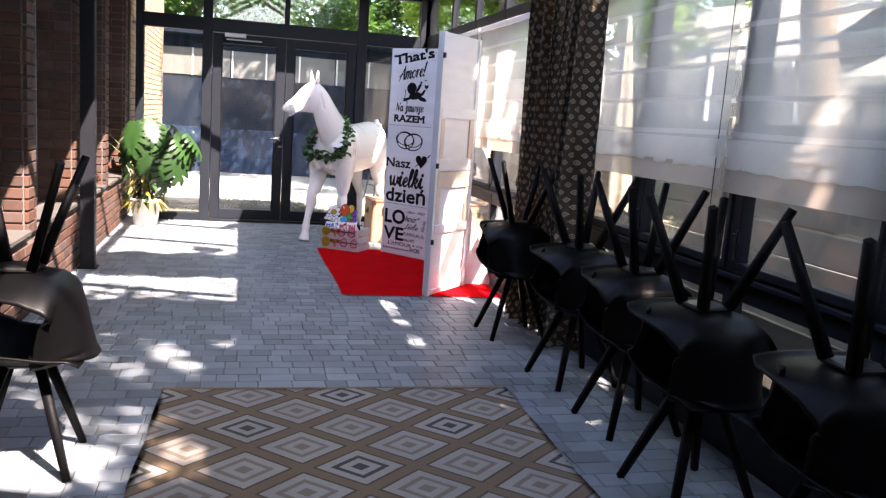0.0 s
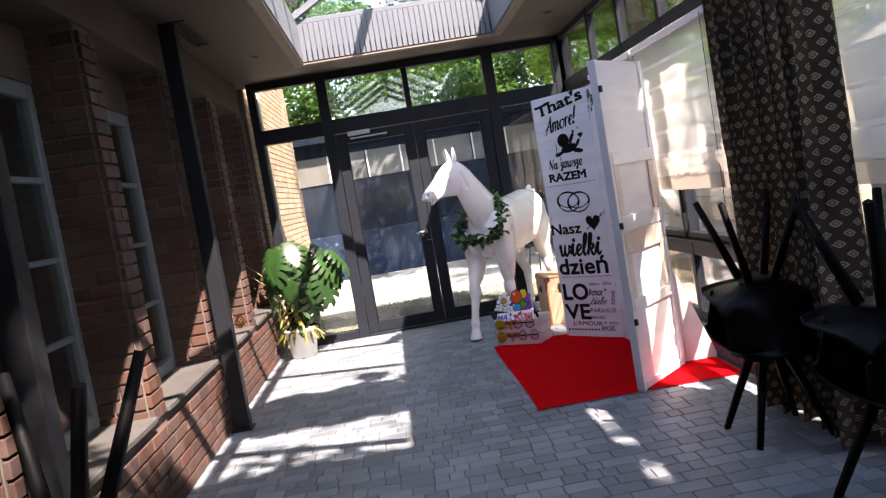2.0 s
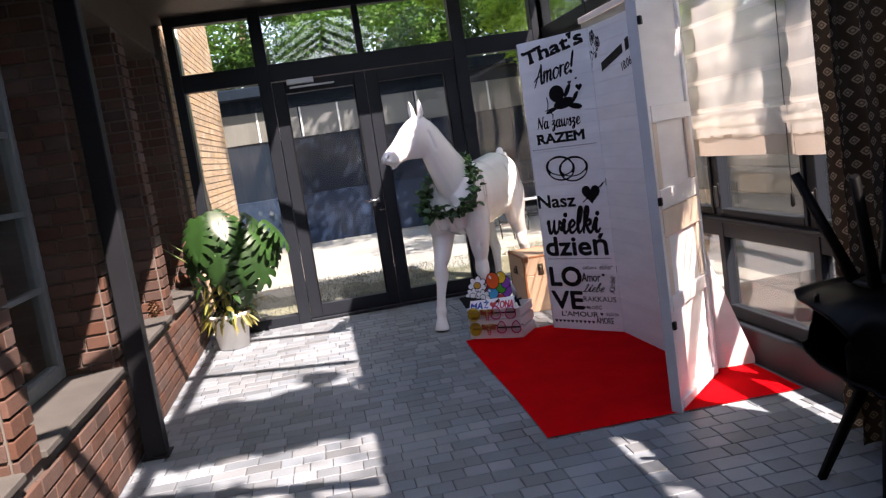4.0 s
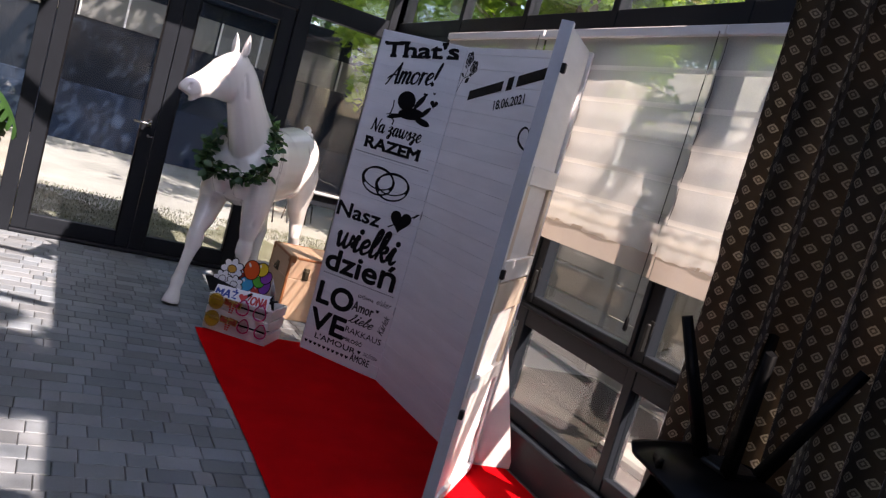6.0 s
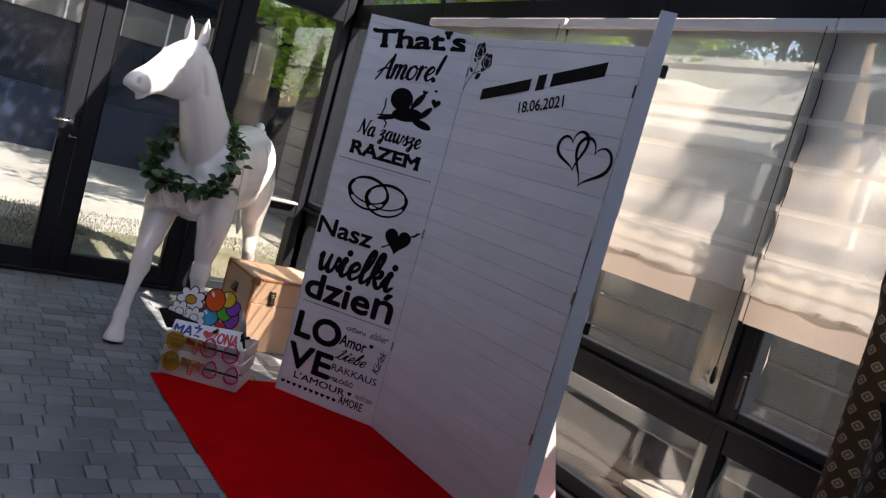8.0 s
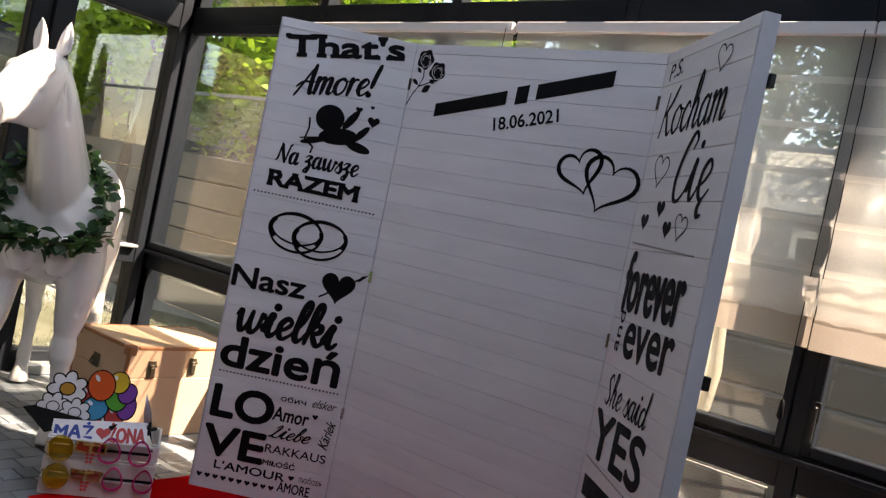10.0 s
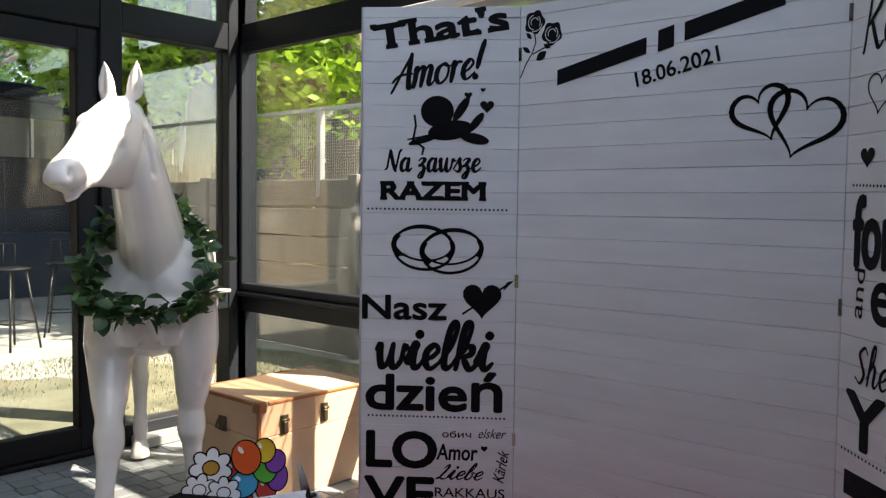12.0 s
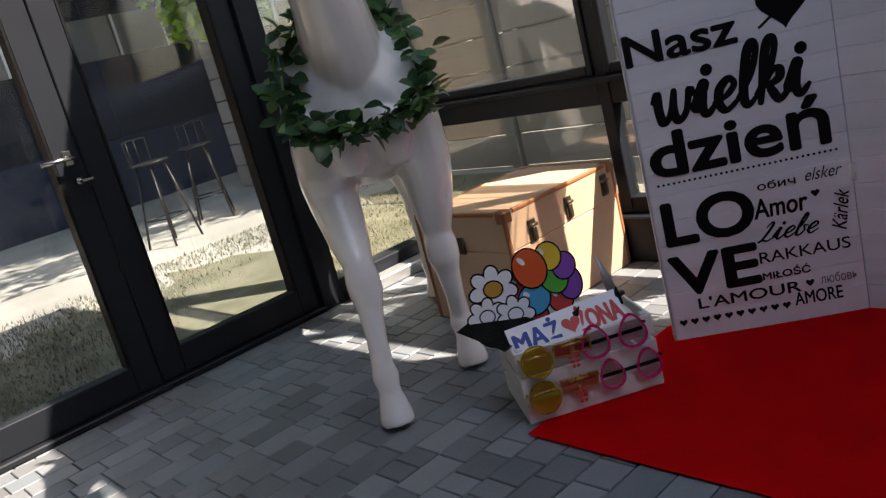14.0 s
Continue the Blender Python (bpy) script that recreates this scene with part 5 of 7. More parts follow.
outline_mesh("flower_drawing", centre, rose, M_INK, label="black silhouette of two roses")
slits = []
for cx, cz in ((0.066, T - 0.066), (0.140, T - 0.115)):
    for r, a0, a1 in ((0.016, 0.3, 3.6), (0.027, 1.8, 4.6), (0.033, 4.4, 6.0), (0.024, -0.6, 0.9)):
        slits += ribbon([(cx + r * math.cos(a0 + (a1 - a0) * q / 8), cz + r * math.sin(a0 + (a1 - a0) * q / 8)) for q in range(9)], 0.0028)
outline_mesh("petal_line", centre, slits, M_WHITE, y=-0.0112)


def name_bar(u0, u1, h):
    """A plain bar along the slanting line of a name."""
    z0, z1 = T - 0.275 + (u0 - 0.165) * 0.225, T - 0.275 + (u1 - 0.165) * 0.225
    outline_mesh("bar", centre, [[(u0, z0 - h / 2), (u1, z1 - h / 2), (u1, z1 + h / 2), (u0, z0 + h / 2)]], M_INK)


name_bar(0.165, 0.505, 0.055)
name_bar(0.545, 0.60, 0.07)
name_bar(0.635, 0.945, 0.06)
lettering(centre, "18.06.2021", 0.609, T - 0.279, 0.05, 0.285, 0.026, 0, 12)
hs = []
for cx, cz, s, tl in ((0.885, T - 0.44, 0.092, 0.35), (1.005, T - 0.475, 0.112, -0.3)):
    pts = heart(cx, cz, s, 44, tl)
    hs += ribbon(pts, lambda q: 0.004 + 0.013 * abs(math.sin(2 * math.pi * q)) ** 2, True)
outline_mesh("heart_drawing", centre, hs, M_INK, label="two entwined black line hearts")

# second lettered leaf
lettering(right, "P.S.", 0.105, T - 0.075, 0.055, 0.10, 0.01, 0.2, 8)
brush(right, "Kocham", 0.292, T - 0.205, 0.185, 0.47, 0.085, 0.35, 0.15, 2)
brush(right, "Ciq", 0.405, T - 0.44, 0.27, 0.25, 0.075, 0.35, 0.1)
outs = ribbon(heart(0.445, T - 0.09, 0.047, 30, -0.2), 0.005, True) + ribbon(heart(0.15, T - 0.415, 0.062, 30, -0.15), 0.005, True) + ribbon(heart(0.391, T - 0.60, 0.047, 30, -0.2), 0.005, True)
outline_mesh("heart_drawing", right, outs + [heart(0.103, T - 0.588, 0.034), heart(0.215, T - 0.545, 0.034), heart(0.293, T - 0.61, 0.034)], M_INK, label="line and solid black hearts")
dots(right, 0.044, 0.52, T - 0.665, 32, T - 0.685)
lettering(right, "forever", 0.285, T - 0.795, 0.195, 0.46, 0.036)
lettering(right, "ever", 0.335, T - 0.985, 0.11, 0.375, 0.045)
lettering(right, "and", 0.085, T - 0.965, 0.05, 0.137, 0.01, 0, 86)
brush(right, "She said", 0.267, T - 1.157, 0.12, 0.37, 0.10, 0.4, 0.12)
lettering(right, "YES", 0.265, T - 1.32, 0.155, 0.43, 0.04)
dots(right, 0.034, 0.54, T - 1.415, 32, T - 1.44)
outline_mesh("bar", right, [[(0.05, T - 1.54), (0.46, T - 1.54), (0.46, T - 1.47), (0.05, T - 1.47)]], M_INK)


# ---- horse figure ----
def horse_mesh():
    bm = bmesh.new()
    Y, Z = Vector((0, 1, 0)), Vector((0, 0, 1))
    body = [(-0.66, 1.10, 0.07, 0.06), (-0.62, 1.08, 0.16, 0.13), (-0.54, 1.05, 0.235, 0.19), (-0.40, 1.03, 0.275, 0.225), (-0.22, 1.01, 0.275, 0.225), (0.0, 0.99, 0.275, 0.225),
            (0.2, 0.99, 0.29, 0.22), (0.34, 1.0, 0.305, 0.215), (0.46, 0.99, 0.285, 0.205), (0.56, 0.96, 0.215, 0.175), (0.62, 0.94, 0.12, 0.11)]
    loft(bm, [((x, 0, z), Y, Z, ry, rz) for x, z, rz, ry in body], 28)

    def tube(path, n=18, fore=None):
        """path: (point, r_side, r_deep); the deep axis lies in the plane of the path and fore."""
        secs = []
        pts = [Vector(p[0]) for p in path]
        for i, (p, rs, rd) in enumerate(path):
            t = (pts[min(i + 1, len(pts) - 1)] - pts[max(i - 1, 0)]).normalized()
            side = (t.cross(fore) if fore is not None else t.cross(Vector((1, 0, 0)))).normalized()
            secs.append((p, side, side.cross(t), rs, rd))
        loft(bm, secs, n)

    up = Vector((-0.75, 0.0, 0.66))
    tube([((0.30, 0, 1.02), 0.15, 0.24), ((0.44, 0.0, 1.14), 0.135, 0.225), ((0.56, -0.01, 1.27), 0.112, 0.19), ((0.66, -0.025, 1.40), 0.098, 0.160), ((0.735, -0.042, 1.51), 0.088, 0.136), ((0.785, -0.058, 1.59), 0.076, 0.1), ((0.805, -0.065, 1.63), 0.05, 0.055)], fore=up)
    # head, turned to its right
    P, N = Vector((0.80, -0.062, 1.605)), Vector((1.105, -0.215, 1.385))
    ax = (N - P).normalized()
    f = ax.cross(Vector((0, 0, 1))).normalized()
    dp = f.cross(ax).normalized()
    if dp.z < 0:
        dp = -dp
    ax = ax * 0.90
    # each ring: place along the head, half width, height above and below the axis, squareness
    head = [(-0.07, 0.045, 0.045, 0.06, 2.0), (-0.02, 0.07, 0.078, 0.10, 2.0), (0.04, 0.086, 0.092, 0.165, 2.1), (0.10, 0.09, 0.09, 0.2, 2.2), (0.155, 0.086, 0.083, 0.202, 2.2), (0.20, 0.076, 0.075, 0.178, 2.2),
            (0.25, 0.063, 0.065, 0.142, 2.3), (0.30, 0.054, 0.057, 0.116, 2.3), (0.35, 0.049, 0.052, 0.1, 2.3), (0.40, 0.049, 0.049, 0.096, 2.4), (0.435, 0.048, 0.046, 0.092, 2.4), (0.462, 0.043, 0.039, 0.083, 2.3), (0.482, 0.035, 0.028, 0.067, 2.2), (0.496, 0.019, 0.011, 0.039, 2.0)]
    rings = []
    for s, w, top, bot, e in head:
        ring_ = []
        for k in range(28):
            c, d = math.cos(2 * math.pi * k / 28), math.sin(2 * math.pi * k / 28)
            cc, dd = math.copysign(abs(c) ** (2 / e), c), math.copysign(abs(d) ** (2 / e), d)
            narrow = 1.0 if d > 0 else 1 - 0.3 * abs(dd) ** 2
            back = 0.05 * max(0.0, (s - 0.3) / 0.2) * max(0.0, -dd)
            ring_.append(bm.verts.new(P + ax * (s - back) + f * w * cc * narrow + dp * (top * dd if d > 0 else bot * dd)))
        rings.append(ring_)
    for p, q in zip(rings, rings[1:]):
        for i in range(28):
            bm.faces.new((p[i], p[(i + 1) % 28], q[(i + 1) % 28], q[i]))
    bm.faces.new(rings[0][::-1])
    bm.faces.new(rings[-1])
    for s in (-1, 1):
        b = P + ax * -0.03 + f * 0.05 * s + dp * 0.06
        tip = b + Vector((0.02, 0.0, 0.132)) + f * 0.014 * s
        loft(bm, [(b, f, ax, 0.03, 0.026), (b.lerp(tip, 0.3), f, ax, 0.034, 0.022), (b.lerp(tip, 0.55), f, ax, 0.03, 0.017), (b.lerp(tip, 0.8), f, ax, 0.018, 0.011), (tip, f, ax, 0.005, 0.005)], 12)
        # brow, cheek ridge and nostril rim
        e = P + ax * 0.115 + f * 0.071 * s + dp * 0.046
        loft(bm, [(e - ax * 0.055, f, dp, 0.008, 0.008), (e - ax * 0.02, f, dp, 0.025, 0.022), (e + ax * 0.015, f, dp, 0.026, 0.021), (e + ax * 0.05, f, dp, 0.007, 0.007)], 10)
        c = P + ax * 0.2 + f * 0.062 * s - dp * 0.005
        loft(bm, [(c - ax * 0.06, f, dp, 0.008, 0.008), (c, f, dp, 0.015, 0.012), (c + ax * 0.09, f, dp, 0.004, 0.005)], 10)
        q = P + ax * 0.43 + f * 0.037 * s + dp * 0.014
        loft(bm, [(q - ax * 0.035, f, dp, 0.006, 0.006), (q - ax * 0.01, f, dp, 0.011, 0.018), (q + ax * 0.012, f, dp, 0.011, 0.017), (q + ax * 0.034, f, dp, 0.005, 0.006)], 12)
    chin = P + ax * 0.42 - dp * 0.079
    loft(bm, [(chin - ax * 0.035, f, dp, 0.01, 0.008), (chin - ax * 0.01, f, dp, 0.028, 0.017), (chin + ax * 0.014, f, dp, 0.025, 0.014), (chin + ax * 0.038, f, dp, 0.01, 0.007)], 12)
    X = Vector((1, 0, 0))

    def fore_leg(s, foot, knee):
        y = 0.135 * s
        tube([((0.43, y, 1.0), 0.095, 0.16), ((0.46, y * 1.08, 0.86), 0.105, 0.16), ((0.478, y * 1.15, 0.76), 0.097, 0.136), ((0.483, y * 1.17, 0.69), 0.084, 0.11), (Vector((0.48, y * 1.15, 0.60)).lerp(Vector((*knee, 0.54)), 0.55), 0.066, 0.08),
              ((*knee, 0.50), 0.049, 0.057), (Vector((*knee, 0.46)) + X * 0.004, 0.056, 0.063), (Vector((*knee, 0.41)) + X * 0.004, 0.056, 0.063), (Vector((*knee, 0.36)).lerp(Vector((*foot, 0.36)), 0.2), 0.042, 0.046), (Vector((*knee, 0.27)).lerp(Vector((*foot, 0.27)), 0.55), 0.034, 0.041),
              (Vector((*foot, 0.185)) - X * 0.025, 0.036, 0.043), (Vector((*foot, 0.15)) - X * 0.018, 0.045, 0.052), (Vector((*foot, 0.105)) - X * 0.006, 0.036, 0.041), (Vector((*foot, 0.07)), 0.045, 0.05), (Vector((*foot, 0.025)) + X * 0.012, 0.055, 0.064), (Vector((*foot, 0.0)) + X * 0.016, 0.058, 0.068)], 16, fore=X)

    fore_leg(-1, (0.725, -0.155), (0.635, -0.14))
    fore_leg(1, (0.435, 0.155), (0.47, 0.145))

    def hind_leg(s, foot):
        y = 0.13 * s
        fx, fy = foot
        tube([((-0.42, y * 0.8, 1.10), 0.09, 0.18), ((-0.43, y, 0.95), 0.105, 0.185), ((-0.42, y * 1.08, 0.82), 0.095, 0.155), ((-0.42, y * 1.12, 0.70), 0.075, 0.11), ((-0.48, y * 1.15, 0.58), 0.055, 0.075),
              ((fx + 0.02, fy, 0.47), 0.042, 0.06), ((fx - 0.01, fy, 0.42), 0.045, 0.056), ((fx, fy, 0.34), 0.036, 0.043), ((fx, fy, 0.24), 0.031, 0.035), ((fx, fy, 0.14), 0.039, 0.044), ((fx + 0.012, fy, 0.09), 0.031, 0.034),
              ((fx + 0.02, fy, 0.055), 0.042, 0.046), ((fx + 0.028, fy, 0.02), 0.05, 0.057), ((fx + 0.03, fy, 0.0), 0.051, 0.06)], 16, fore=X)

    hind_leg(-1, (-0.60, -0.16))
    hind_leg(1, (-0.47, 0.17))
    tube([((-0.57, 0, 1.25), 0.03, 0.03), ((-0.63, 0, 1.305), 0.036, 0.036), ((-0.69, 0, 1.28), 0.036, 0.036), ((-0.70, 0, 1.10), 0.036, 0.04), ((-0.71, 0, 0.85), 0.045, 0.045), ((-0.70, 0, 0.62), 0.03, 0.03), ((-0.70, 0, 0.52), 0.008, 0.008)], 12, fore=X)
    # chest muscle and shoulders
    for s in (-1, 1):
        loft(bm, [((0.60, 0.07 * s, 0.77), Y, X, 0.03, 0.02), ((0.59, 0.075 * s, 0.84), Y, X, 0.07, 0.062), ((0.575, 0.075 * s, 0.93), Y, X, 0.08, 0.07), ((0.53, 0.06 * s, 1.02), Y, X, 0.06, 0.05), ((0.48, 0.05 * s, 1.08), Y, X, 0.02, 0.02)], 14)
        loft(bm, [((0.40, 0.15 * s, 1.22), Y, X, 0.02, 0.03), ((0.44, 0.17 * s, 1.1), Y, X, 0.058, 0.095), ((0.49, 0.178 * s, 0.98), Y, X, 0.072, 0.11), ((0.5, 0.168 * s, 0.86), Y, X, 0.064, 0.095), ((0.48, 0.13 * s, 0.78), Y, X, 0.02, 0.03)], 14)
        loft(bm, [((-0.2, 0.17 * s, 1.0), Y, Z, 0.02, 0.05), ((-0.36, 0.17 * s, 0.98), Y, Z, 0.06, 0.14), ((-0.48, 0.15 * s, 0.97), Y, Z, 0.06, 0.16), ((-0.6, 0.10 * s, 1.0), Y, Z, 0.03, 0.08)], 14)
    bmesh.ops.recalc_face_normals(bm, faces=bm.faces[:])
    me = bpy.data.meshes.new("rough_horse")
    bm.to_mesh(me)
    bm.free()
    tmp = new("rough_horse", me)
    r = tmp.modifiers.new("fuse", "REMESH")
    r.mode, r.voxel_size = "VOXEL", 0.0075
    s = tmp.modifiers.new("soften", "SMOOTH")
    s.factor, s.iterations = 0.5, 8
    out = bpy.data.meshes.new_from_object(tmp.evaluated_get(bpy.context.evaluated_depsgraph_get()))
    bpy.data.objects.remove(tmp)
    # hollows pressed into the finished skin: nostrils, mouth, eyelids, ear cups and muscle grooves
    cuts = [((0.645, 0.0, 0.78), (0.63, 0.0, 0.98), 0.022, 0.012)]
    for s in (-1, 1):
        q = P + ax * 0.447 + f * 0.05 * s + dp * 0.018
        cuts.append((q - ax * 0.01 + dp * 0.006, q + ax * 0.004 - dp * 0.01, 0.011, 0.022))
        cuts.append((P + ax * 0.482 - dp * 0.062 + f * 0.012 * s, P + ax * 0.37 - dp * 0.06 + f * 0.055 * s, 0.007, 0.013))
        e = P + ax * 0.118 + f * 0.102 * s + dp * 0.05
        cuts += [(e - ax * 0.024, e + ax * 0.024 - dp * 0.004, 0.006, 0.006), (e - ax * 0.02 - dp * 0.016, e + ax * 0.022 - dp * 0.018, 0.006, 0.006)]
        cuts.append((P + ax * 0.05 + f * 0.08 * s - dp * 0.19, P + ax * 0.015 + f * 0.085 * s - dp * 0.06, 0.016, 0.014))
        cuts.append((P + ax * 0.30 + f * 0.06 * s - dp * 0.06, P + ax * 0.19 + f * 0.075 * s - dp * 0.02, 0.018, 0.008))
        b = P + ax * -0.03 + f * 0.05 * s + dp * 0.06
        cuts.append((b + Vector((0.02, 0, 0.03)) + f * 0.02 * s + ax * 0.015, b + Vector((0.025, 0, 0.115)) + f * 0.02 * s + ax * 0.01, 0.014, 0.013))
        cuts += [((0.63, 0.135 * s, 0.78), (0.58, 0.15 * s, 0.95), 0.02, 0.010), ((0.55, 0.2 * s, 0.84), (0.36, 0.2 * s, 0.80), 0.022, 0.014), ((0.30, 0.21 * s, 0.92), (0.28, 0.2 * s, 1.16), 0.035, 0.014),
                 ((-0.25, 0.22 * s, 0.88), (-0.28, 0.2 * s, 1.16), 0.04, 0.014), ((0.56, 0.19 * s, 0.62), (0.53, 0.19 * s, 0.74), 0.016, 0.010), ((0.56, 0.07 * s, 1.18), (0.76, 0.035 * s - 0.04, 1.46), 0.022, 0.009)]
    co = np.array([v.co[:] for v in out.vertices])
    no = np.array([v.normal[:] for v in out.vertices])
    for a, b, r, depth in cuts:
        a, b = np.array(a[:]), np.array(b[:])
        d = b - a
        t = np.clip(((co - a) @ d) / max(1e-9, d @ d), 0, 1)
        dist = np.linalg.norm(co - (a + t[:, None] * d), axis=1)
        co = co - no * (depth * np.exp(-(dist / r) ** 2))[:, None]
    out.vertices.foreach_set("co", co.ravel())
    out.update()
    for p in out.polygons:
        p.use_smooth = True
    out.materials.clear()
    out.materials.append(M_HORSE)
    return out


HORSE = pose(1.64, 9.72, 0, 0, 0, -124)
horse = new("horse_figure", horse_mesh())
horse.matrix_basis = HORSE
low = min(v.co.z for v in horse.data.vertices)
horse.location.z -= low
tagged(horse, "glossy white life-size horse figure wearing a leaf garland", "statue")

# ---- garland on its neck ----
garland = thing("leaf_garland", "green artificial eucalyptus garland hung round the horse's neck", "garland", m=HORSE)
rnd = random.Random(21)
ring = []
for k in range(64):
    t = 2 * math.pi * k / 64
    f = 0.5 - 0.5 * math.cos(t)
    p = Vector((0.665 - 0.345 * f ** 1.25, 0, 0.915 + 0.42 * f ** 1.6))
    side = 0.235 * math.sin(t) * (1.0 - 0.25 * f)
    p += Vector((0.03 * math.sin(t) ** 2 + 0.025, side * 1.04, 0.012 * math.sin(t) ** 2 + 0.01))
    ring.append(p)
bm = bmesh.new()
for a, b in zip(ring, ring[1:] + ring[:1]):
    rod(bm, a, b, 0.006, n=6, caps=False)
part("vine", bm, M_STEM, garland)


def oval_leaf(length, width, cup=0.15):
    bm = bmesh.new()
    prof = [(0.0, 0.05), (0.18, 0.65), (0.42, 1.0), (0.7, 0.85), (0.9, 0.42), (1.0, 0.05)]
    rows = [[bm.verts.new((length * s, width * w * k / 2, cup * width * abs(k) * w - 0.12 * length * s * s)) for k in (-1, 0, 1)] for s, w in prof]
    for a, b in zip(rows, rows[1:]):
        for i in (0, 1):
            bm.faces.new((a[i], a[i + 1], b[i + 1], b[i])).smooth = True
    me = bpy.data.meshes.new("leaf")
    bm.to_mesh(me)
    bm.free()
    return me


leaf_shapes = [oval_leaf(0.06, 0.048), oval_leaf(0.052, 0.04), oval_leaf(0.068, 0.05)]
M_WREATHPALE = leaf_material("pale_wreath_leaf", (0.05, 0.14, 0.05), (0.13, 0.28, 0.08), 0.45, 0.25)
for me, mt in zip(leaf_shapes, (M_WREATH, M_WREATHPALE, M_WREATH)):
    me.materials.append(mt)
for k in range(310):
    i = rnd.randrange(64)
    p, q = ring[i], ring[(i + 1) % 64]
    o = p.lerp(q, rnd.random()) + Vector((rnd.gauss(0, 0.018), rnd.gauss(0, 0.018), rnd.gauss(-0.008, 0.018)))
    d = (Vector((0.75, 0, 0.4)) * rnd.uniform(0.0, 1.0) + Vector((rnd.gauss(0, 0.7), rnd.gauss(0, 0.9), rnd.gauss(-0.2, 0.7)))).normalized()
    m = Matrix.Translation(o) @ d.to_track_quat("X", "Z").to_matrix().to_4x4() @ Matrix.Rotation(rnd.uniform(-0.9, 0.9), 4, "X")
    shared("leaf", rnd.choice(leaf_shapes), garland, m)

# ---- travel trunk ----
trunk = thing("travel_trunk", "tan fibre travel trunk with brown leather edges by the window", "trunk", m=pose(2.18, 9.52, 0, 0, 0, 0))
TX, TY, TH = 0.345, 0.25, 0.455
part("body", boxes((-TX, -TY, 0.0, TX, TY, 0.30), b=0.004), M_TRUNK, trunk)
part("lid", boxes((-TX, -TY, 0.3008, TX, TY, TH), b=0.004), M_TRUNK, trunk, "domeless tan lid")
for x in (-TX, TX):
    for y in (-TY, TY):
        part("edge", boxes((x - 0.014 if x > 0 else x - 0.004, y - 0.014 if y > 0 else y - 0.004, 0.0, x + 0.004 if x > 0 else x + 0.014, y + 0.004 if y > 0 else y + 0.014, TH), b=0.004), M_TRUNKEDGE, trunk)
        part("corner_cap", boxes((x - 0.045 if x > 0 else x - 0.006, y - 0.045 if y > 0 else y - 0.006, TH - 0.045, x + 0.006 if x > 0 else x + 0.045, y + 0.006 if y > 0 else y + 0.045, TH + 0.006), b=0.008), M_TRUNKEDGE, trunk)
for y in (-TY, TY):
    part("edge", boxes((-TX + 0.05, y - 0.014 if y > 0 else y - 0.004, TH - 0.014, TX - 0.05, y + 0.004 if y > 0 else y + 0.014, TH + 0.003), b=0.004), M_TRUNKEDGE, trunk)
for x in (-TX, TX):
    part("edge", boxes((x - 0.014 if x > 0 else x - 0.004, -TY + 0.05, TH - 0.014, x + 0.004 if x > 0 else x + 0.014, TY - 0.05, TH + 0.003), b=0.004), M_TRUNKEDGE, trunk)


def latch(x, y, z, side):
    bm = bmesh.new()
    if side == "front":
        box(bm, x - 0.022, y - 0.008, z - 0.045, x + 0.022, y - 0.0005, z + 0.045, b=0.003)
        box(bm, x - 0.012, y - 0.018, z - 0.035, x + 0.012, y - 0.008, z + 0.015, b=0.004)
        rod(bm, (x - 0.02, y - 0.012, z + 0.02), (x + 0.02, y - 0.012, z + 0.02), 0.007)
    else:
        box(bm, x - 0.008, y - 0.03, z - 0.035, x - 0.0005, y + 0.03, z + 0.035, b=0.003)
        rod(bm, (x - 0.02, y - 0.03, z - 0.018), (x - 0.02, y + 0.03, z - 0.018), 0.006)
        rod(bm, (x - 0.02, y - 0.03, z - 0.018), (x - 0.006, y - 0.03, z + 0.015), 0.005)
        rod(bm, (x - 0.02, y + 0.03, z - 0.018), (x - 0.006, y + 0.03, z + 0.015), 0.005)
    part("latch", bm, M_OLDMETAL, trunk, "aged metal latch")


latch(-0.21, -TY, 0.345, "front")
latch(0.02, -TY, 0.36, "front")
latch(0.265, -TY, 0.375, "front")
latch(-TX, 0.02, 0.325, "end")

# ---- crate of photo props ----
CR = pose(1.243, 8.76, 0.007, 0, 0, -34.2)
crate = thing("prop_crate", "small white slatted wooden crate full of photo props", "crate", m=CR)
CW2, CD = 0.415, 0.27
for k in range(3):
    z0 = 0.004 + 0.078 * k
    part("slat", boxes((0, 0.0, z0, CW2, 0.009, z0 + 0.061), b=0.002), M_CRATE, crate)
    part("slat", boxes((0, CD - 0.009, z0, CW2, CD, z0 + 0.061), b=0.002), M_CRATE, crate)
    for x in (0.0, CW2 - 0.009):
        part("slat", boxes((x, 0.0095, z0, x + 0.009, CD - 0.0095, z0 + 0.061), b=0.002), M_CRATE, crate)
for x in (0.0095, CW2 - 0.0295):
    for y in (0.0095, CD - 0.0295):
        part("corner_post", boxes((x, y, 0.004, x + 0.02, y + 0.02, 0.226), b=0.002), M_CRATE, crate)
part("base", boxes((0.001, 0.001, 0.0, CW2 - 0.001, CD - 0.001, 0.0038)), M_CRATE, crate)


def plain(name, col, rough=0.4, coat=0.0, metal=0.0):
    return surface(name, col, rough, metal, var=0.08, fine=90, bump=0.03, coat=coat)


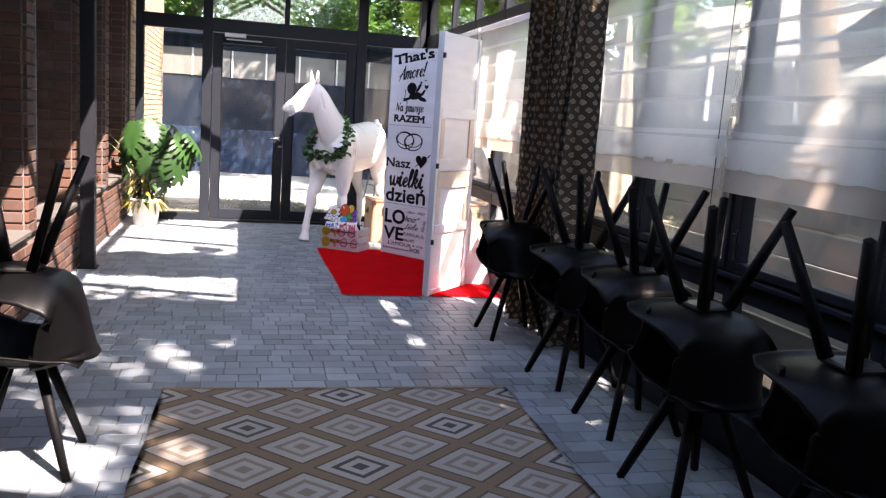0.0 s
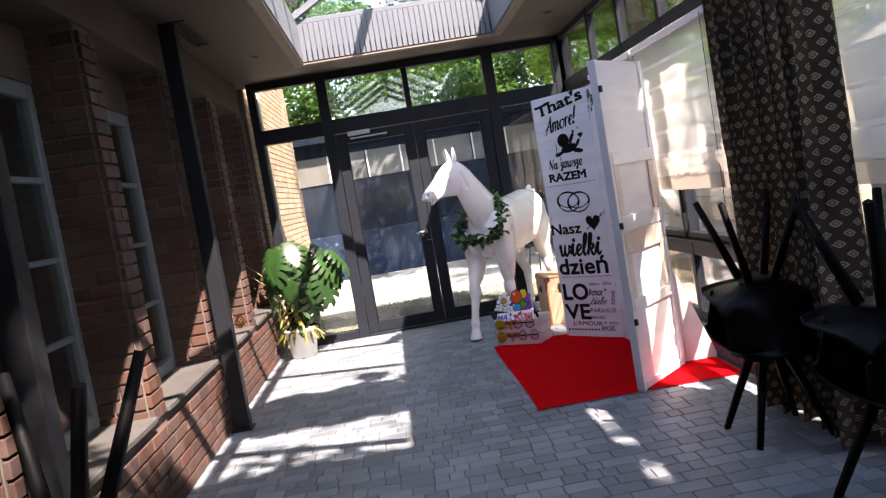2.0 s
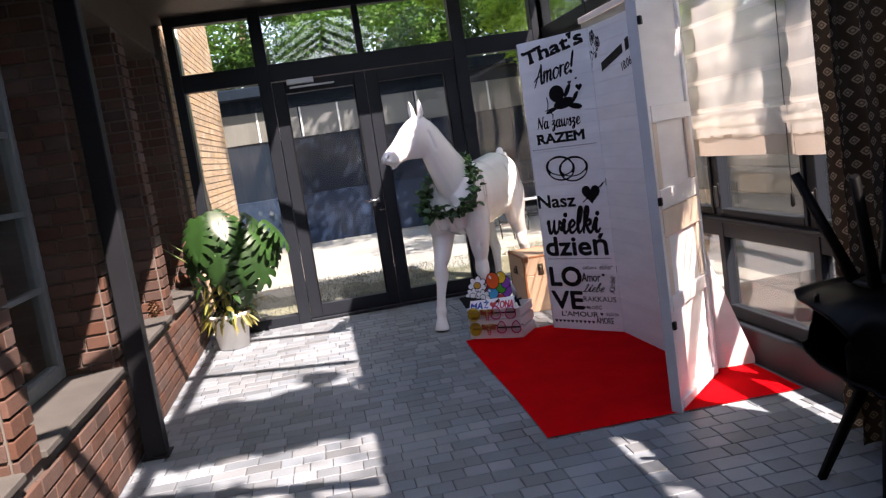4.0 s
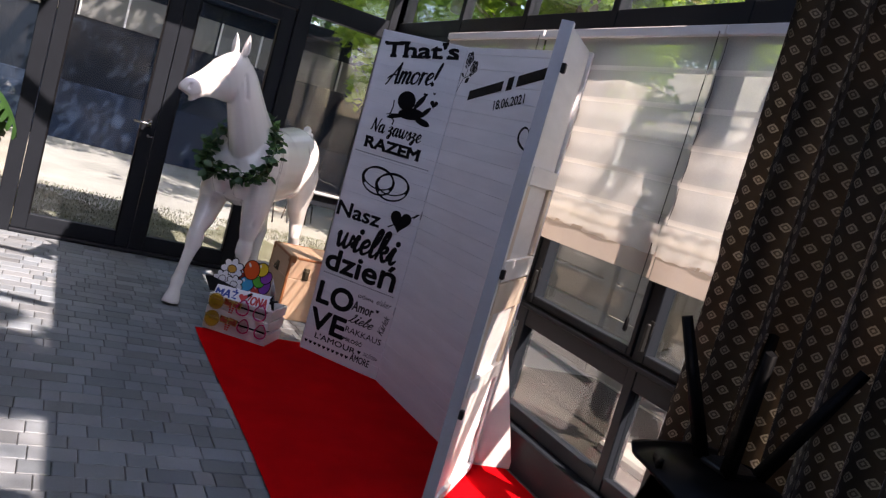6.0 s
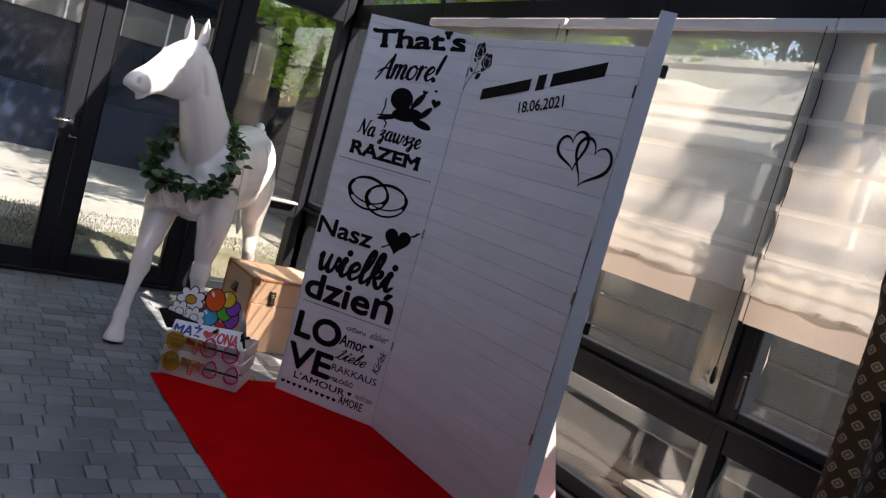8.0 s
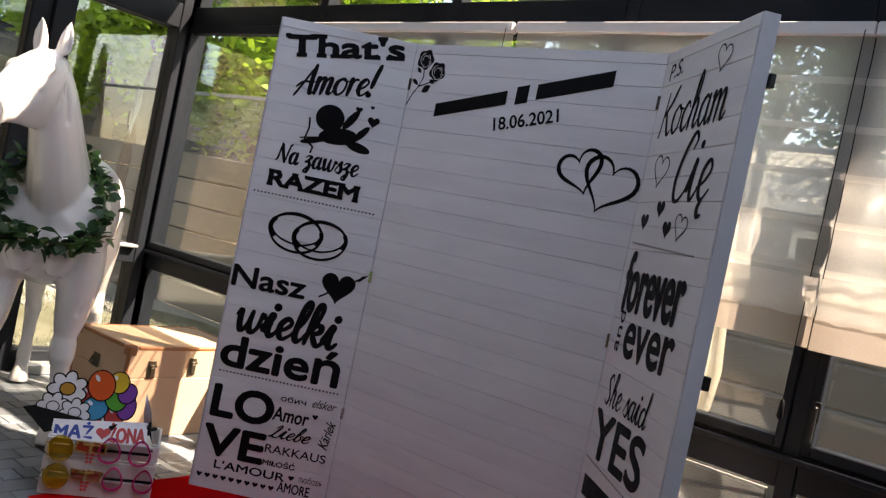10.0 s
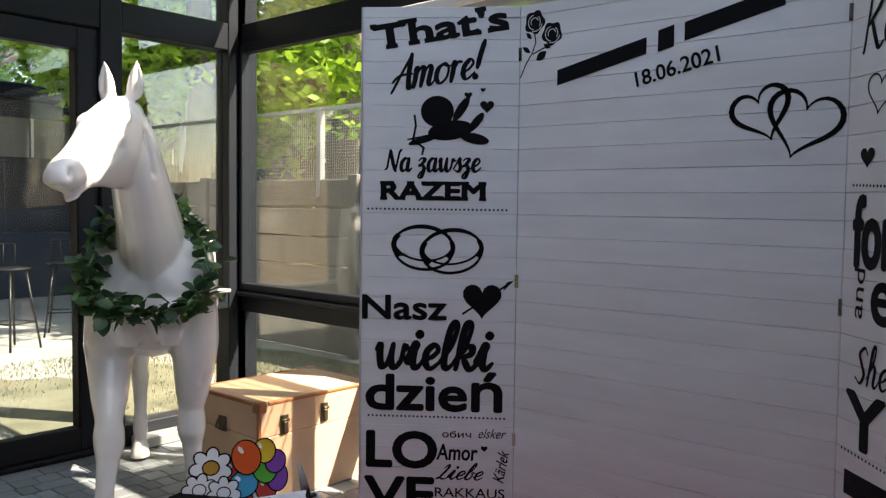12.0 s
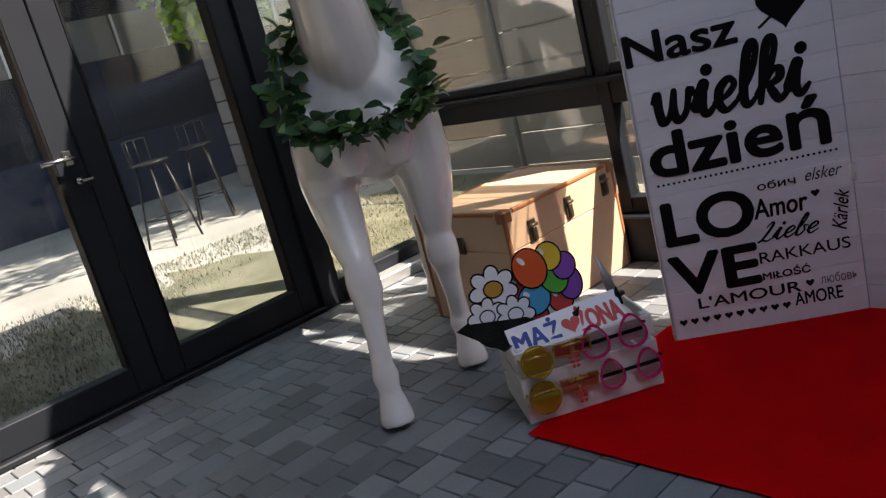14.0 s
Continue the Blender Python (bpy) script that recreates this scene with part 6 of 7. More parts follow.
M_GOLD = plain("gold_plastic", (0.55, 0.36, 0.1), 0.3, metal=0.7)
M_PINK, M_RED = plain("pink_plastic", (0.5, 0.015, 0.14), 0.25), plain("red_card", (0.55, 0.04, 0.035), 0.5)
M_CARD, M_BLUE = plain("white_card", (0.78, 0.78, 0.8), 0.5), plain("blue_print", (0.012, 0.05, 0.3), 0.5)
M_ORANGE, M_GREEN = plain("orange_print", (0.7, 0.09, 0.012), 0.4), plain("green_print", (0.06, 0.4, 0.04), 0.4)
M_PURPLE, M_SKY = plain("purple_print", (0.25, 0.06, 0.4), 0.4), plain("sky_blue_print", (0.03, 0.35, 0.6), 0.4)
M_SUNNY, M_OCHRE = plain("yellow_print", (0.75, 0.5, 0.03), 0.4), plain("ochre_print", (0.5, 0.25, 0.03), 0.4)


def lens_material(name, col):
    n = Nodes(name)
    n.t.nodes.remove(n.bsdf)
    a = n.add("ShaderNodeBsdfTransparent")
    a.inputs[0].default_value = (*col, 1)
    b = n.add("ShaderNodeBsdfGlossy", Roughness=0.05)
    m = n.add("ShaderNodeMixShader", Fac=n.add("ShaderNodeFresnel", IOR=1.5).outputs[0])
    n.t.links.new(a.outputs[0], m.inputs[1])
    n.t.links.new(b.outputs[0], m.inputs[2])
    n.t.links.new(m.outputs[0], n.out.inputs[0])
    return n.mat


M_LENSY, M_LENSP, M_LENSR = lens_material("amber_lens", (0.95, 0.68, 0.1)), lens_material("pink_lens", (0.93, 0.78, 0.83)), lens_material("red_lens", (0.75, 0.15, 0.1))


def spectacles(name, label, x, z, shape, frame_mat, lens_mat, w=0.125, r=0.03):
    """Party glasses hung by their arms over a slat of the crate, lenses to the front."""
    g = thing(name, label, "glasses", "party glasses", m=CR @ pose(x, -0.012, z, -8, 0, 0))
    for s in (-1, 1):
        cx = s * w * 0.29
        if shape == "big" and s > 0:
            continue
        if shape == "big":
            cx = 0.0
        if shape == "drop":
            pts = [(cx + r * math.cos(0.262 * k) * (1 - 0.3 * math.sin(0.262 * k)), 1.25 * r * math.sin(0.262 * k)) for k in range(24)]
        elif shape == "big":
            pts = ellipse(cx, 0, r * 0.95, r, 0.2)
        else:
            pts = [(cx - r, -r * 0.55), (cx + r * 0.8, -r * 0.75), (cx + r, r * 0.6), (cx - r * 0.9, r * 0.75)]
        bm = bmesh.new()
        n = len(pts)
        rim = 0.92 if shape == "big" else 0.84
        inner = [(cx + (px - cx) * rim, pz * rim) for px, pz in pts]
        fr, fi, br, bi = ([bm.verts.new((px, yy, pz)) for px, pz in ring_] for ring_, yy in ((pts, -0.006), (inner, -0.006), (pts, 0.0), (inner, 0.0)))
        for i in range(n):
            j = (i + 1) % n
            bm.faces.new((fr[i], fr[j], fi[j], fi[i]))
            bm.faces.new((br[j], br[i], bi[i], bi[j]))
            bm.faces.new((fr[j], fr[i], br[i], br[j]))
            bm.faces.new((fi[i], fi[j], bi[j], bi[i]))
        bmesh.ops.recalc_face_normals(bm, faces=bm.faces[:])
        part("rim", bm, frame_mat, g)
        outline_mesh("lens", g, [inner], lens_mat, y=-0.003)
        bm = bmesh.new()
        rod(bm, (s * w * 0.5, -0.003, r * 0.35), (s * w * 0.47, 0.055, r * 0.3), 0.004, n=6)
        part("arm", bm, M_INK if shape == "drop" else frame_mat, g)
    bm = bmesh.new()
    if shape == "drop":
        box(bm, -w * 0.46, 0.001, -0.008, w * 0.46, 0.006, 0.003, b=0.002)
    else:
        rod(bm, (-w * 0.3, -0.004, r * 0.3), (w * 0.3, -0.004, r * 0.3), 0.0045, n=6)
    part("bridge", bm, M_INK if shape == "drop" else frame_mat, g)
    if shape == "bar":
        for k in range(3):
            z = -0.026 - 0.014 * k
            half = 0.017 - 0.003 * k
            for a in (-half, 0.002):
                part("drop", boxes((a, -0.006, z - 0.005, a + half - 0.002, 0.0, z + 0.005), b=0.0015), M_RED, g, "red moulded drop")


for zz in (0.195, 0.085):
    spectacles("party_glasses", "amber round party glasses hung on the crate", 0.058, zz - 0.01, "big", M_GOLD, M_LENSY, 0.10, 0.05)
    spectacles("party_glasses", "gold and red angular party glasses hung on the crate", 0.165, zz + 0.004, "bar", M_GOLD, M_LENSR, 0.10, 0.03)
    spectacles("party_glasses", "magenta pear-shaped party glasses hung on the crate", 0.29 if zz > 0.1 else 0.32, zz, "drop", M_PINK, M_LENSP, 0.195, 0.041 if zz > 0.1 else 0.037)


def card(name, label, m, w, h, words, mat):
    c = thing(name, label, "sign", "word cards", m=m)
    part("board", boxes((-w / 2, 0, -h / 2, w / 2, 0.003, h / 2), b=0.001), M_CARD, c)
    lettering(c, words, -0.022 if mat is M_BLUE else 0.027, 0, h * 0.82, w * 0.66, 0.035, 0, 0, mat, y=-0.0008)
    outline_mesh("half_heart", c, [heart(w * 0.42 if mat is M_BLUE else -w * 0.42, 0, h * 0.3)], M_RED, y=-0.0009)


card("word_card", "white card with a blue word and a red heart", CR @ pose(0.108, 0.05, 0.236, -42, -3, 1), 0.205, 0.10, "MĄŻ", M_BLUE)
card("word_card", "white card with a red word and a heart", CR @ pose(0.255, 0.066, 0.243, -42, -4, 3), 0.205, 0.10, "ŻONA", M_RED)

# flat printed prop: a bunch of balloons and a daisy
balloons = thing("balloon_cut_out", "flat printed cut-out of bright balloons and a daisy", "photo prop", m=CR @ pose(0.135, 0.21, 0.31, -14, 0, 0))
spec = [(0.01, 0.075, 0.05, 0.06, 0.2, M_ORANGE), (0.075, 0.095, 0.038, 0.042, 0, M_SUNNY), (0.115, 0.055, 0.034, 0.04, -0.3, M_PURPLE), (0.075, 0.035, 0.042, 0.055, 0.2, M_GREEN), (0.0, -0.02, 0.05, 0.045, 0.4, M_SKY),
        (0.12, 0.0, 0.036, 0.05, 0, M_PURPLE), (0.08, -0.04, 0.036, 0.04, 0.2, M_RED), (-0.035, 0.03, 0.03, 0.04, 0.3, M_RED), (0.0, -0.07, 0.03, 0.03, 0, M_RED), (-0.06, -0.03, 0.03, 0.025, 0, M_GREEN)]
for k, (x, z, rx, rz, tl, mt) in enumerate(reversed(spec)):
    y = -0.0012 * (k + 1)
    o = outline_mesh("outline", balloons, [ellipse(x, z, rx + 0.005, rz + 0.005, tl)], M_INK, y=y + 0.0004)
    outline_mesh("balloon", balloons, [ellipse(x, z, rx, rz, tl)], mt, y=y)
    outline_mesh("glint", balloons, [ellipse(x - 0.4 * rx, z + 0.45 * rz, rx * 0.16, rz * 0.26, tl + 0.4, 10)], M_CARD, y=y - 0.0003)
for cx, cz, q, front in ((-0.115, 0.045, 1.0, 0.0), (-0.155, -0.03, 0.8, 0.003), (-0.07, -0.045, 0.8, 0.006)):
    for k in range(7):
        a = 2 * math.pi * k / 7 + 3 * cx
        x, z = cx + 0.048 * q * math.cos(a), cz + 0.044 * q * math.sin(a)
        outline_mesh("outline", balloons, [ellipse(x, z, 0.032 * q, 0.026 * q, a)], M_INK, y=-0.0142 - front)
        outline_mesh("petal", balloons, [ellipse(x, z, 0.026 * q, 0.02 * q, a)], M_CARD, y=-0.0148 - front)
    outline_mesh("outline", balloons, [ellipse(cx, cz, 0.032 * q, 0.028 * q)], M_INK, y=-0.0154 - front)
    outline_mesh("daisy_eye", balloons, [ellipse(cx, cz, 0.027 * q, 0.023 * q)], M_OCHRE if q == 1.0 else M_CARD, y=-0.016 - front)
part("backing", boxes((-0.10, 0.0, -0.22, 0.12, 0.003, 0.02)), M_CARD, balloons)


def mortarboard():
    """A square flat-topped cap lying across the crate's end, its tassel cord hanging down."""
    h = thing("mortarboard", "black square-topped party cap with a cord lying in the crate", "hat", m=CR @ pose(0.0, 0.15, 0.256, 16, -4, 38))
    part("board", boxes((-0.09, -0.09, 0, 0.09, 0.09, 0.004), b=0.0015), M_LEG, h)
    bm = bmesh.new()
    lathe(bm, [(0.062, -0.03), (0.066, -0.028), (0.06, -0.0005), (0.001, -0.0004)], 20)
    part("cap", bm, M_LEG, h)
    bm = bmesh.new()
    o = Vector((-0.05, -0.09, 0.002))
    loop = [o + Vector((0.016 * math.sin(2 * math.pi * k / 14), -0.004 - 0.012 * math.sin(math.pi * k / 14), -0.045 + 0.045 * math.cos(2 * math.pi * k / 14))) for k in range(15)]
    for p, q in zip(loop, loop[1:]):
        rod(bm, p, q, 0.0016, n=5, caps=False)
    part("cord", bm, M_INK, h)


mortarboard()
dagger = thing("toy_dagger", "grey toy dagger stuck upright in the crate", "toy dagger", m=CR @ pose(0.375, 0.12, 0.18, -4, -12, 20))
bm = bmesh.new()
loft(bm, [((0, 0, 0.08), (1, 0, 0), (0, 1, 0), 0.018, 0.005), ((0, 0, 0.15), (1, 0, 0), (0, 1, 0), 0.015, 0.004), ((0, 0, 0.225), (1, 0, 0), (0, 1, 0), 0.001, 0.001)], 8)
part("blade", bm, M_GALV, dagger, "grey blade")
bm = bmesh.new()
rod(bm, (0, 0, -0.03), (0, 0, 0.078), 0.013, 0.011)
part("grip", bm, M_LEG, dagger)
part("guard", boxes((-0.035, -0.01, 0.068, 0.035, 0.01, 0.082), b=0.004), M_BLACKMETAL, dagger)
for x, y, tl in ((0.165, 0.028, 25), (0.375, 0.045, -15)):
    b = thing("paint_brush", "pale-handled moustache brush prop in the crate", "photo prop", "brush props", m=CR @ pose(x, y, 0.165, -25, tl, 0))
    bm = bmesh.new()
    loft(bm, [((0, 0, 0.0), (1, 0, 0), (0, 1, 0), 0.02, 0.012), ((0, 0, 0.05), (1, 0, 0), (0, 1, 0), 0.022, 0.013), ((0, 0, 0.085), (1, 0, 0), (0, 1, 0), 0.012, 0.009)], 12)
    part("body", bm, M_CREAM, b)
    bm = bmesh.new()
    loft(bm, [((0, 0, 0.085), (1, 0, 0), (0, 1, 0), 0.013, 0.009), ((0.008, 0, 0.115), (1, 0, 0), (0, 1, 0), 0.012, 0.007), ((0.02, 0, 0.14), (1, 0, 0), (0, 1, 0), 0.002, 0.002)], 10)
    part("tip", bm, M_INK, b, "black tip")

# ---- potted plant ----
plant = thing("potted_monstera", "leafy monstera with yellowing lower leaves in a white pot", "potted plant", m=pose(-0.60, 10.02, 0))
bm = bmesh.new()
lathe(bm, [(0.10, 0.0), (0.125, 0.004), (0.165, 0.27), (0.178, 0.275), (0.18, 0.305), (0.165, 0.305), (0.155, 0.265), (0.15, 0.25)], 32)
part("pot", bm, M_POT, plant)
bm = bmesh.new()
lathe(bm, [(0.001, 0.265), (0.08, 0.262), (0.15, 0.252)], 24)
part("soil", bm, M_SOIL, plant)


def monstera_leaf(L):
    """A broad heart-shaped leaf, slit from its margin into drooping fingers."""
    bm = bmesh.new()

    def at(t, r, s):
        """t along the midrib, r from the midrib to the margin."""
        w = L * 0.55 * (math.sin(math.pi * min(1.0, 0.16 + 0.84 * t)) ** 0.75)
        x = L * (t - 0.16 * (1 - t) * r + 0.2 * r * (0.35 + t) * r)
        return (x, s * w * r, 0.05 * L * r - 0.22 * L * r * r * r - 0.2 * L * t * t)

    for s in (-1, 1):
        n = 12
        inner = [[bm.verts.new(at(k / n, r, s)) for r in (0.0, 0.2, 0.4)] for k in range(n + 1)]
        for a, b in zip(inner, inner[1:]):
            for i in (0, 1):
                f = (a[i], b[i], b[i + 1], a[i + 1])
                bm.faces.new(f if s > 0 else f[::-1]).smooth = True
        for k in range(0, n, 2):
            t0, t1, tm = k / n, (k + 2) / n, (k + 1) / n
            rows = [(inner[k][2], inner[k + 1][2], inner[k + 2][2])]
            for r, g in ((0.6, 0.72), (0.8, 0.62), (0.94, 0.44), (1.0, 0.16)):
                h = (t1 - t0) / 2 * g
                rows.append(tuple(bm.verts.new(at(max(0, t), r, s)) for t in (tm - h, tm, tm + h)))
            for a, b in zip(rows, rows[1:]):
                for i in (0, 1):
                    f = (a[i], a[i + 1], b[i + 1], b[i])
                    bm.faces.new(f if s > 0 else f[::-1]).smooth = True
    bmesh.ops.remove_doubles(bm, verts=bm.verts[:], dist=0.0004)
    me = bpy.data.meshes.new("leaf")
    bm.to_mesh(me)
    bm.free()
    me.materials.append(M_MONSTERA)
    return me


rnd = random.Random(3)
big = [monstera_leaf(0.35), monstera_leaf(0.28), monstera_leaf(0.21)]
LEAVES = [(0.0, -0.05, 1.16, -60, -38), (-0.12, -0.05, 1.12, -105, -48), (0.10, -0.06, 1.08, -30, -52), (-0.05, -0.12, 1.0, -90, -60), (0.05, -0.12, 0.92, -70, -66), (-0.17, -0.04, 0.95, -150, -58), (0.15, -0.05, 0.86, -40, -66),
          (0.0, 0.10, 1.1, 90, -38), (-0.1, 0.12, 0.95, 130, -48), (0.12, 0.1, 0.97, 50, -46), (0.24, -0.05, 1.0, -25, -40), (0.34, -0.03, 1.02, -8, -36), (0.26, -0.1, 0.86, -45, -62), (0.38, -0.02, 0.9, -20, -68), (0.2, 0.02, 1.1, 10, -30),
          (-0.40, -0.03, 1.04, -170, -8), (-0.43, -0.05, 0.98, -140, -35), (-0.02, -0.15, 0.8, -110, -70), (0.18, -0.12, 0.72, -60, -72)]
for x, y, z, yaw, tip in LEAVES:
    base = Vector((rnd.uniform(-0.06, 0.06), rnd.uniform(-0.06, 0.06), 0.26))
    top = Vector((1.2 * x + 0.02, y, z + 0.02))
    bm = bmesh.new()
    mid = base.lerp(top, 0.55) + Vector((-0.15 * x, -0.15 * y, 0.08))
    rod(bm, base, mid, 0.008, 0.0065, 6)
    rod(bm, mid, top, 0.0065, 0.004, 6)
    part("stem", bm, M_STEM, plant)
    shared("leaf", big[2] if x < -0.3 else rnd.choice(big[:2]), plant, Matrix.Translation(top) @ Matrix.Rotation(radians(yaw), 4, "Z") @ Matrix.Rotation(radians(-1.25 * tip), 4, "Y") @ Matrix.Rotation(rnd.uniform(-0.3, 0.3), 4, "X"))
low_leaf = [oval_leaf(0.17, 0.022, 0.1), oval_leaf(0.12, 0.04, 0.1)]
for me in low_leaf:
    me.materials.append(M_YELLOWLEAF)
green_leaf = oval_leaf(0.13, 0.05, 0.1)
green_leaf.materials.append(M_MONSTERA)
for k in range(120):
    a = rnd.uniform(0, 6.28)
    r = rnd.uniform(0.02, 0.19)
    o = Vector((r * math.cos(a), r * math.sin(a), rnd.uniform(0.26, 0.62)))
    shared("leaf", green_leaf if rnd.random() < 0.35 else rnd.choice(low_leaf), plant, Matrix.Translation(o) @ Matrix.Rotation(a + rnd.uniform(-0.8, 0.8), 4, "Z") @ Matrix.Rotation(rnd.uniform(-0.2, 1.2), 4, "Y") @ Matrix.Rotation(rnd.uniform(-0.7, 0.7), 4, "X"))

for k in range(46):
    a = rnd.uniform(0, 6.28)
    o = Vector((0.15 * math.cos(a), 0.15 * math.sin(a), rnd.uniform(0.29, 0.34)))
    shared("leaf", low_leaf[0], plant, Matrix.Translation(o) @ Matrix.Rotation(a + rnd.uniform(-0.5, 0.5), 4, "Z") @ Matrix.Rotation(rnd.uniform(0.5, 1.35), 4, "Y") @ Matrix.Rotation(rnd.uniform(-0.7, 0.7), 4, "X"))

# ---- pine cone on the sill ----
cone = thing("pine_cone", "dry brown pine cone standing on the stone sill", "pine cone", m=pose(-0.96, 8.95, SILL_Z + 0.036))
M_CONE = surface("cone_scale", (0.16, 0.09, 0.05), 0.8, var=0.3, fine=120, bump=0.3)
bm = bmesh.new()
lathe(bm, [(0.008, 0.0), (0.028, 0.01), (0.034, 0.05), (0.024, 0.10), (0.004, 0.13)], 14, closed=True)
part("core", bm, M_CONE, cone)
sc = oval_leaf(0.026, 0.026, 0.2)
sc.materials.append(M_CONE)
for k in range(70):
    a, z = 2.4 * k, 0.006 + 0.118 * k / 70
    r = 0.03 * math.sin(math.pi * min(0.98, 0.2 + 0.75 * k / 70))
    shared("scale", sc, cone, Matrix.Translation((r * math.cos(a), r * math.sin(a), z)) @ Matrix.Rotation(a, 4, "Z") @ Matrix.Rotation(-0.5, 4, "Y"))


# ---- stacked shell chairs ----
def shell_mesh():
    bm = bmesh.new()

    def point(i, j):
        u = 2 * i - 1
        prof = [(-0.225, 0.425), (-0.19, 0.438), (-0.08, 0.425), (0.05, 0.418), (0.125, 0.428), (0.182, 0.47), (0.208, 0.55), (0.228, 0.64), (0.246, 0.705), (0.262, 0.735)]
        s = j * (len(prof) - 1)
        k = min(int(s), len(prof) - 2)
        f = s - k
        f = f * f * (3 - 2 * f) * 0.35 + f * 0.65
        y, z = (prof[k][a] + (prof[k + 1][a] - prof[k][a]) * f for a in (0, 1))
        half = 0.215 + 0.03 * math.sin(math.pi * min(1, j * 1.3)) - 0.04 * max(0, j - 0.75)
        e = abs(u) ** 2.6
        lip = 0.09 * math.exp(-((j - 0.5) / 0.3) ** 2) + 0.012
        fwd = 0.19 * max(0.0, (j - 0.5) / 0.5) ** 0.5
        return (u * half * (1 - 0.05 * e), y - fwd * e, z + lip * e - (0.06 * e if j > 0.92 else 0))

    sheet(bm, 40, 30, point, lambda i, j: (i, j))
    bmesh.ops.recalc_face_normals(bm, faces=bm.faces[:])
    # a second skin a few millimetres inside, joined along the rim
    bm.normal_update()
    rim = [e for e in bm.edges if e.is_boundary]
    inner = {v: bm.verts.new(v.co - v.normal * 0.008) for v in bm.verts[:]}
    for f in bm.faces[:]:
        bm.faces.new([inner[v] for v in reversed(f.verts)])
    for e in rim:
        a, b = e.verts
        bm.faces.new((a, b, inner[b], inner[a]))
    bmesh.ops.recalc_face_normals(bm, faces=bm.faces[:])
    for f in bm.faces:
        f.smooth = True
    return bm


def chair(label):
    c = thing("shell_chair", label, "chair", "stacked shell chairs")
    part("shell", shell_mesh(), M_PLASTIC, c)
    part("mount", boxes((-0.075, -0.085, 0.395, 0.075, 0.065, 0.414), b=0.006), M_BLACKMETAL, c)
    for sx in (-1, 1):
        for sy in (-1, 1):
            bm = bmesh.new()
            a, b = Vector((0.06 * sx, -0.01 + 0.06 * sy, 0.40)), Vector((0.185 * sx, 0.18 * sy, 0.0))
            rod(bm, a, b, 0.024, 0.017, 4)
            part("leg", bm, M_LEG, c)
    return c


first = chair("black plastic shell chair standing upright under another")
STACKS = [(2.20, 5.49, 1), (2.245, 4.53, 8), (2.245, 3.85, 4), (2.15, 3.13, 6), (2.2, 2.38, 3), (2.2, 1.62, 5), (-0.37, 3.63, 91)]
first.matrix_basis = pose(STACKS[0][0], STACKS[0][1], 0, 0, 0, STACKS[0][2])
for k, (x, y, rz) in enumerate(STACKS):
    if k:
        copy_thing(first, pose(x, y, 0, 0, 0, rz))
    top = copy_thing(first, pose(x, y, 1.166, 180, 0, rz + (3 if k % 2 else -4)))
    top["label"] = "black plastic shell chair turned upside down on another"

# ---- things seen through the glass ----
parasol = thing("closed_parasol", "closed taupe garden parasol standing outside the windows", "parasol", m=pose(3.75, 7.35, -0.06))
bm = bmesh.new()
rod(bm, (0, 0, 0), (0, 0, 2.5), 0.022)
part("pole", bm, M_GALV, parasol)
bm = bmesh.new()
prof = [(0.14, 0.75), (0.155, 0.95), (0.12, 1.4), (0.08, 1.9), (0.03, 2.42)]
n = 28
rings_ = [[bm.verts.new((r * (1 + 0.22 * math.sin(8 * 2 * math.pi * i / n * 1.0)) * math.cos(2 * math.pi * i / n), r * (1 + 0.22 * math.sin(8 * 2 * math.pi * i / n)) * math.sin(2 * math.pi * i / n), z + 0.04 * math.sin(5 * i))) for i in range(n)] for r, z in prof]
for a, b in zip(rings_, rings_[1:]):
    for i in range(n):
        bm.faces.new((a[i], a[(i + 1) % n], b[(i + 1) % n], b[i])).smooth = True
part("canopy", bm, M_PARASOL, parasol)
part("base", boxes((-0.25, -0.25, 0.0, 0.25, 0.25, 0.08), b=0.02), M_CONCRETE, parasol)


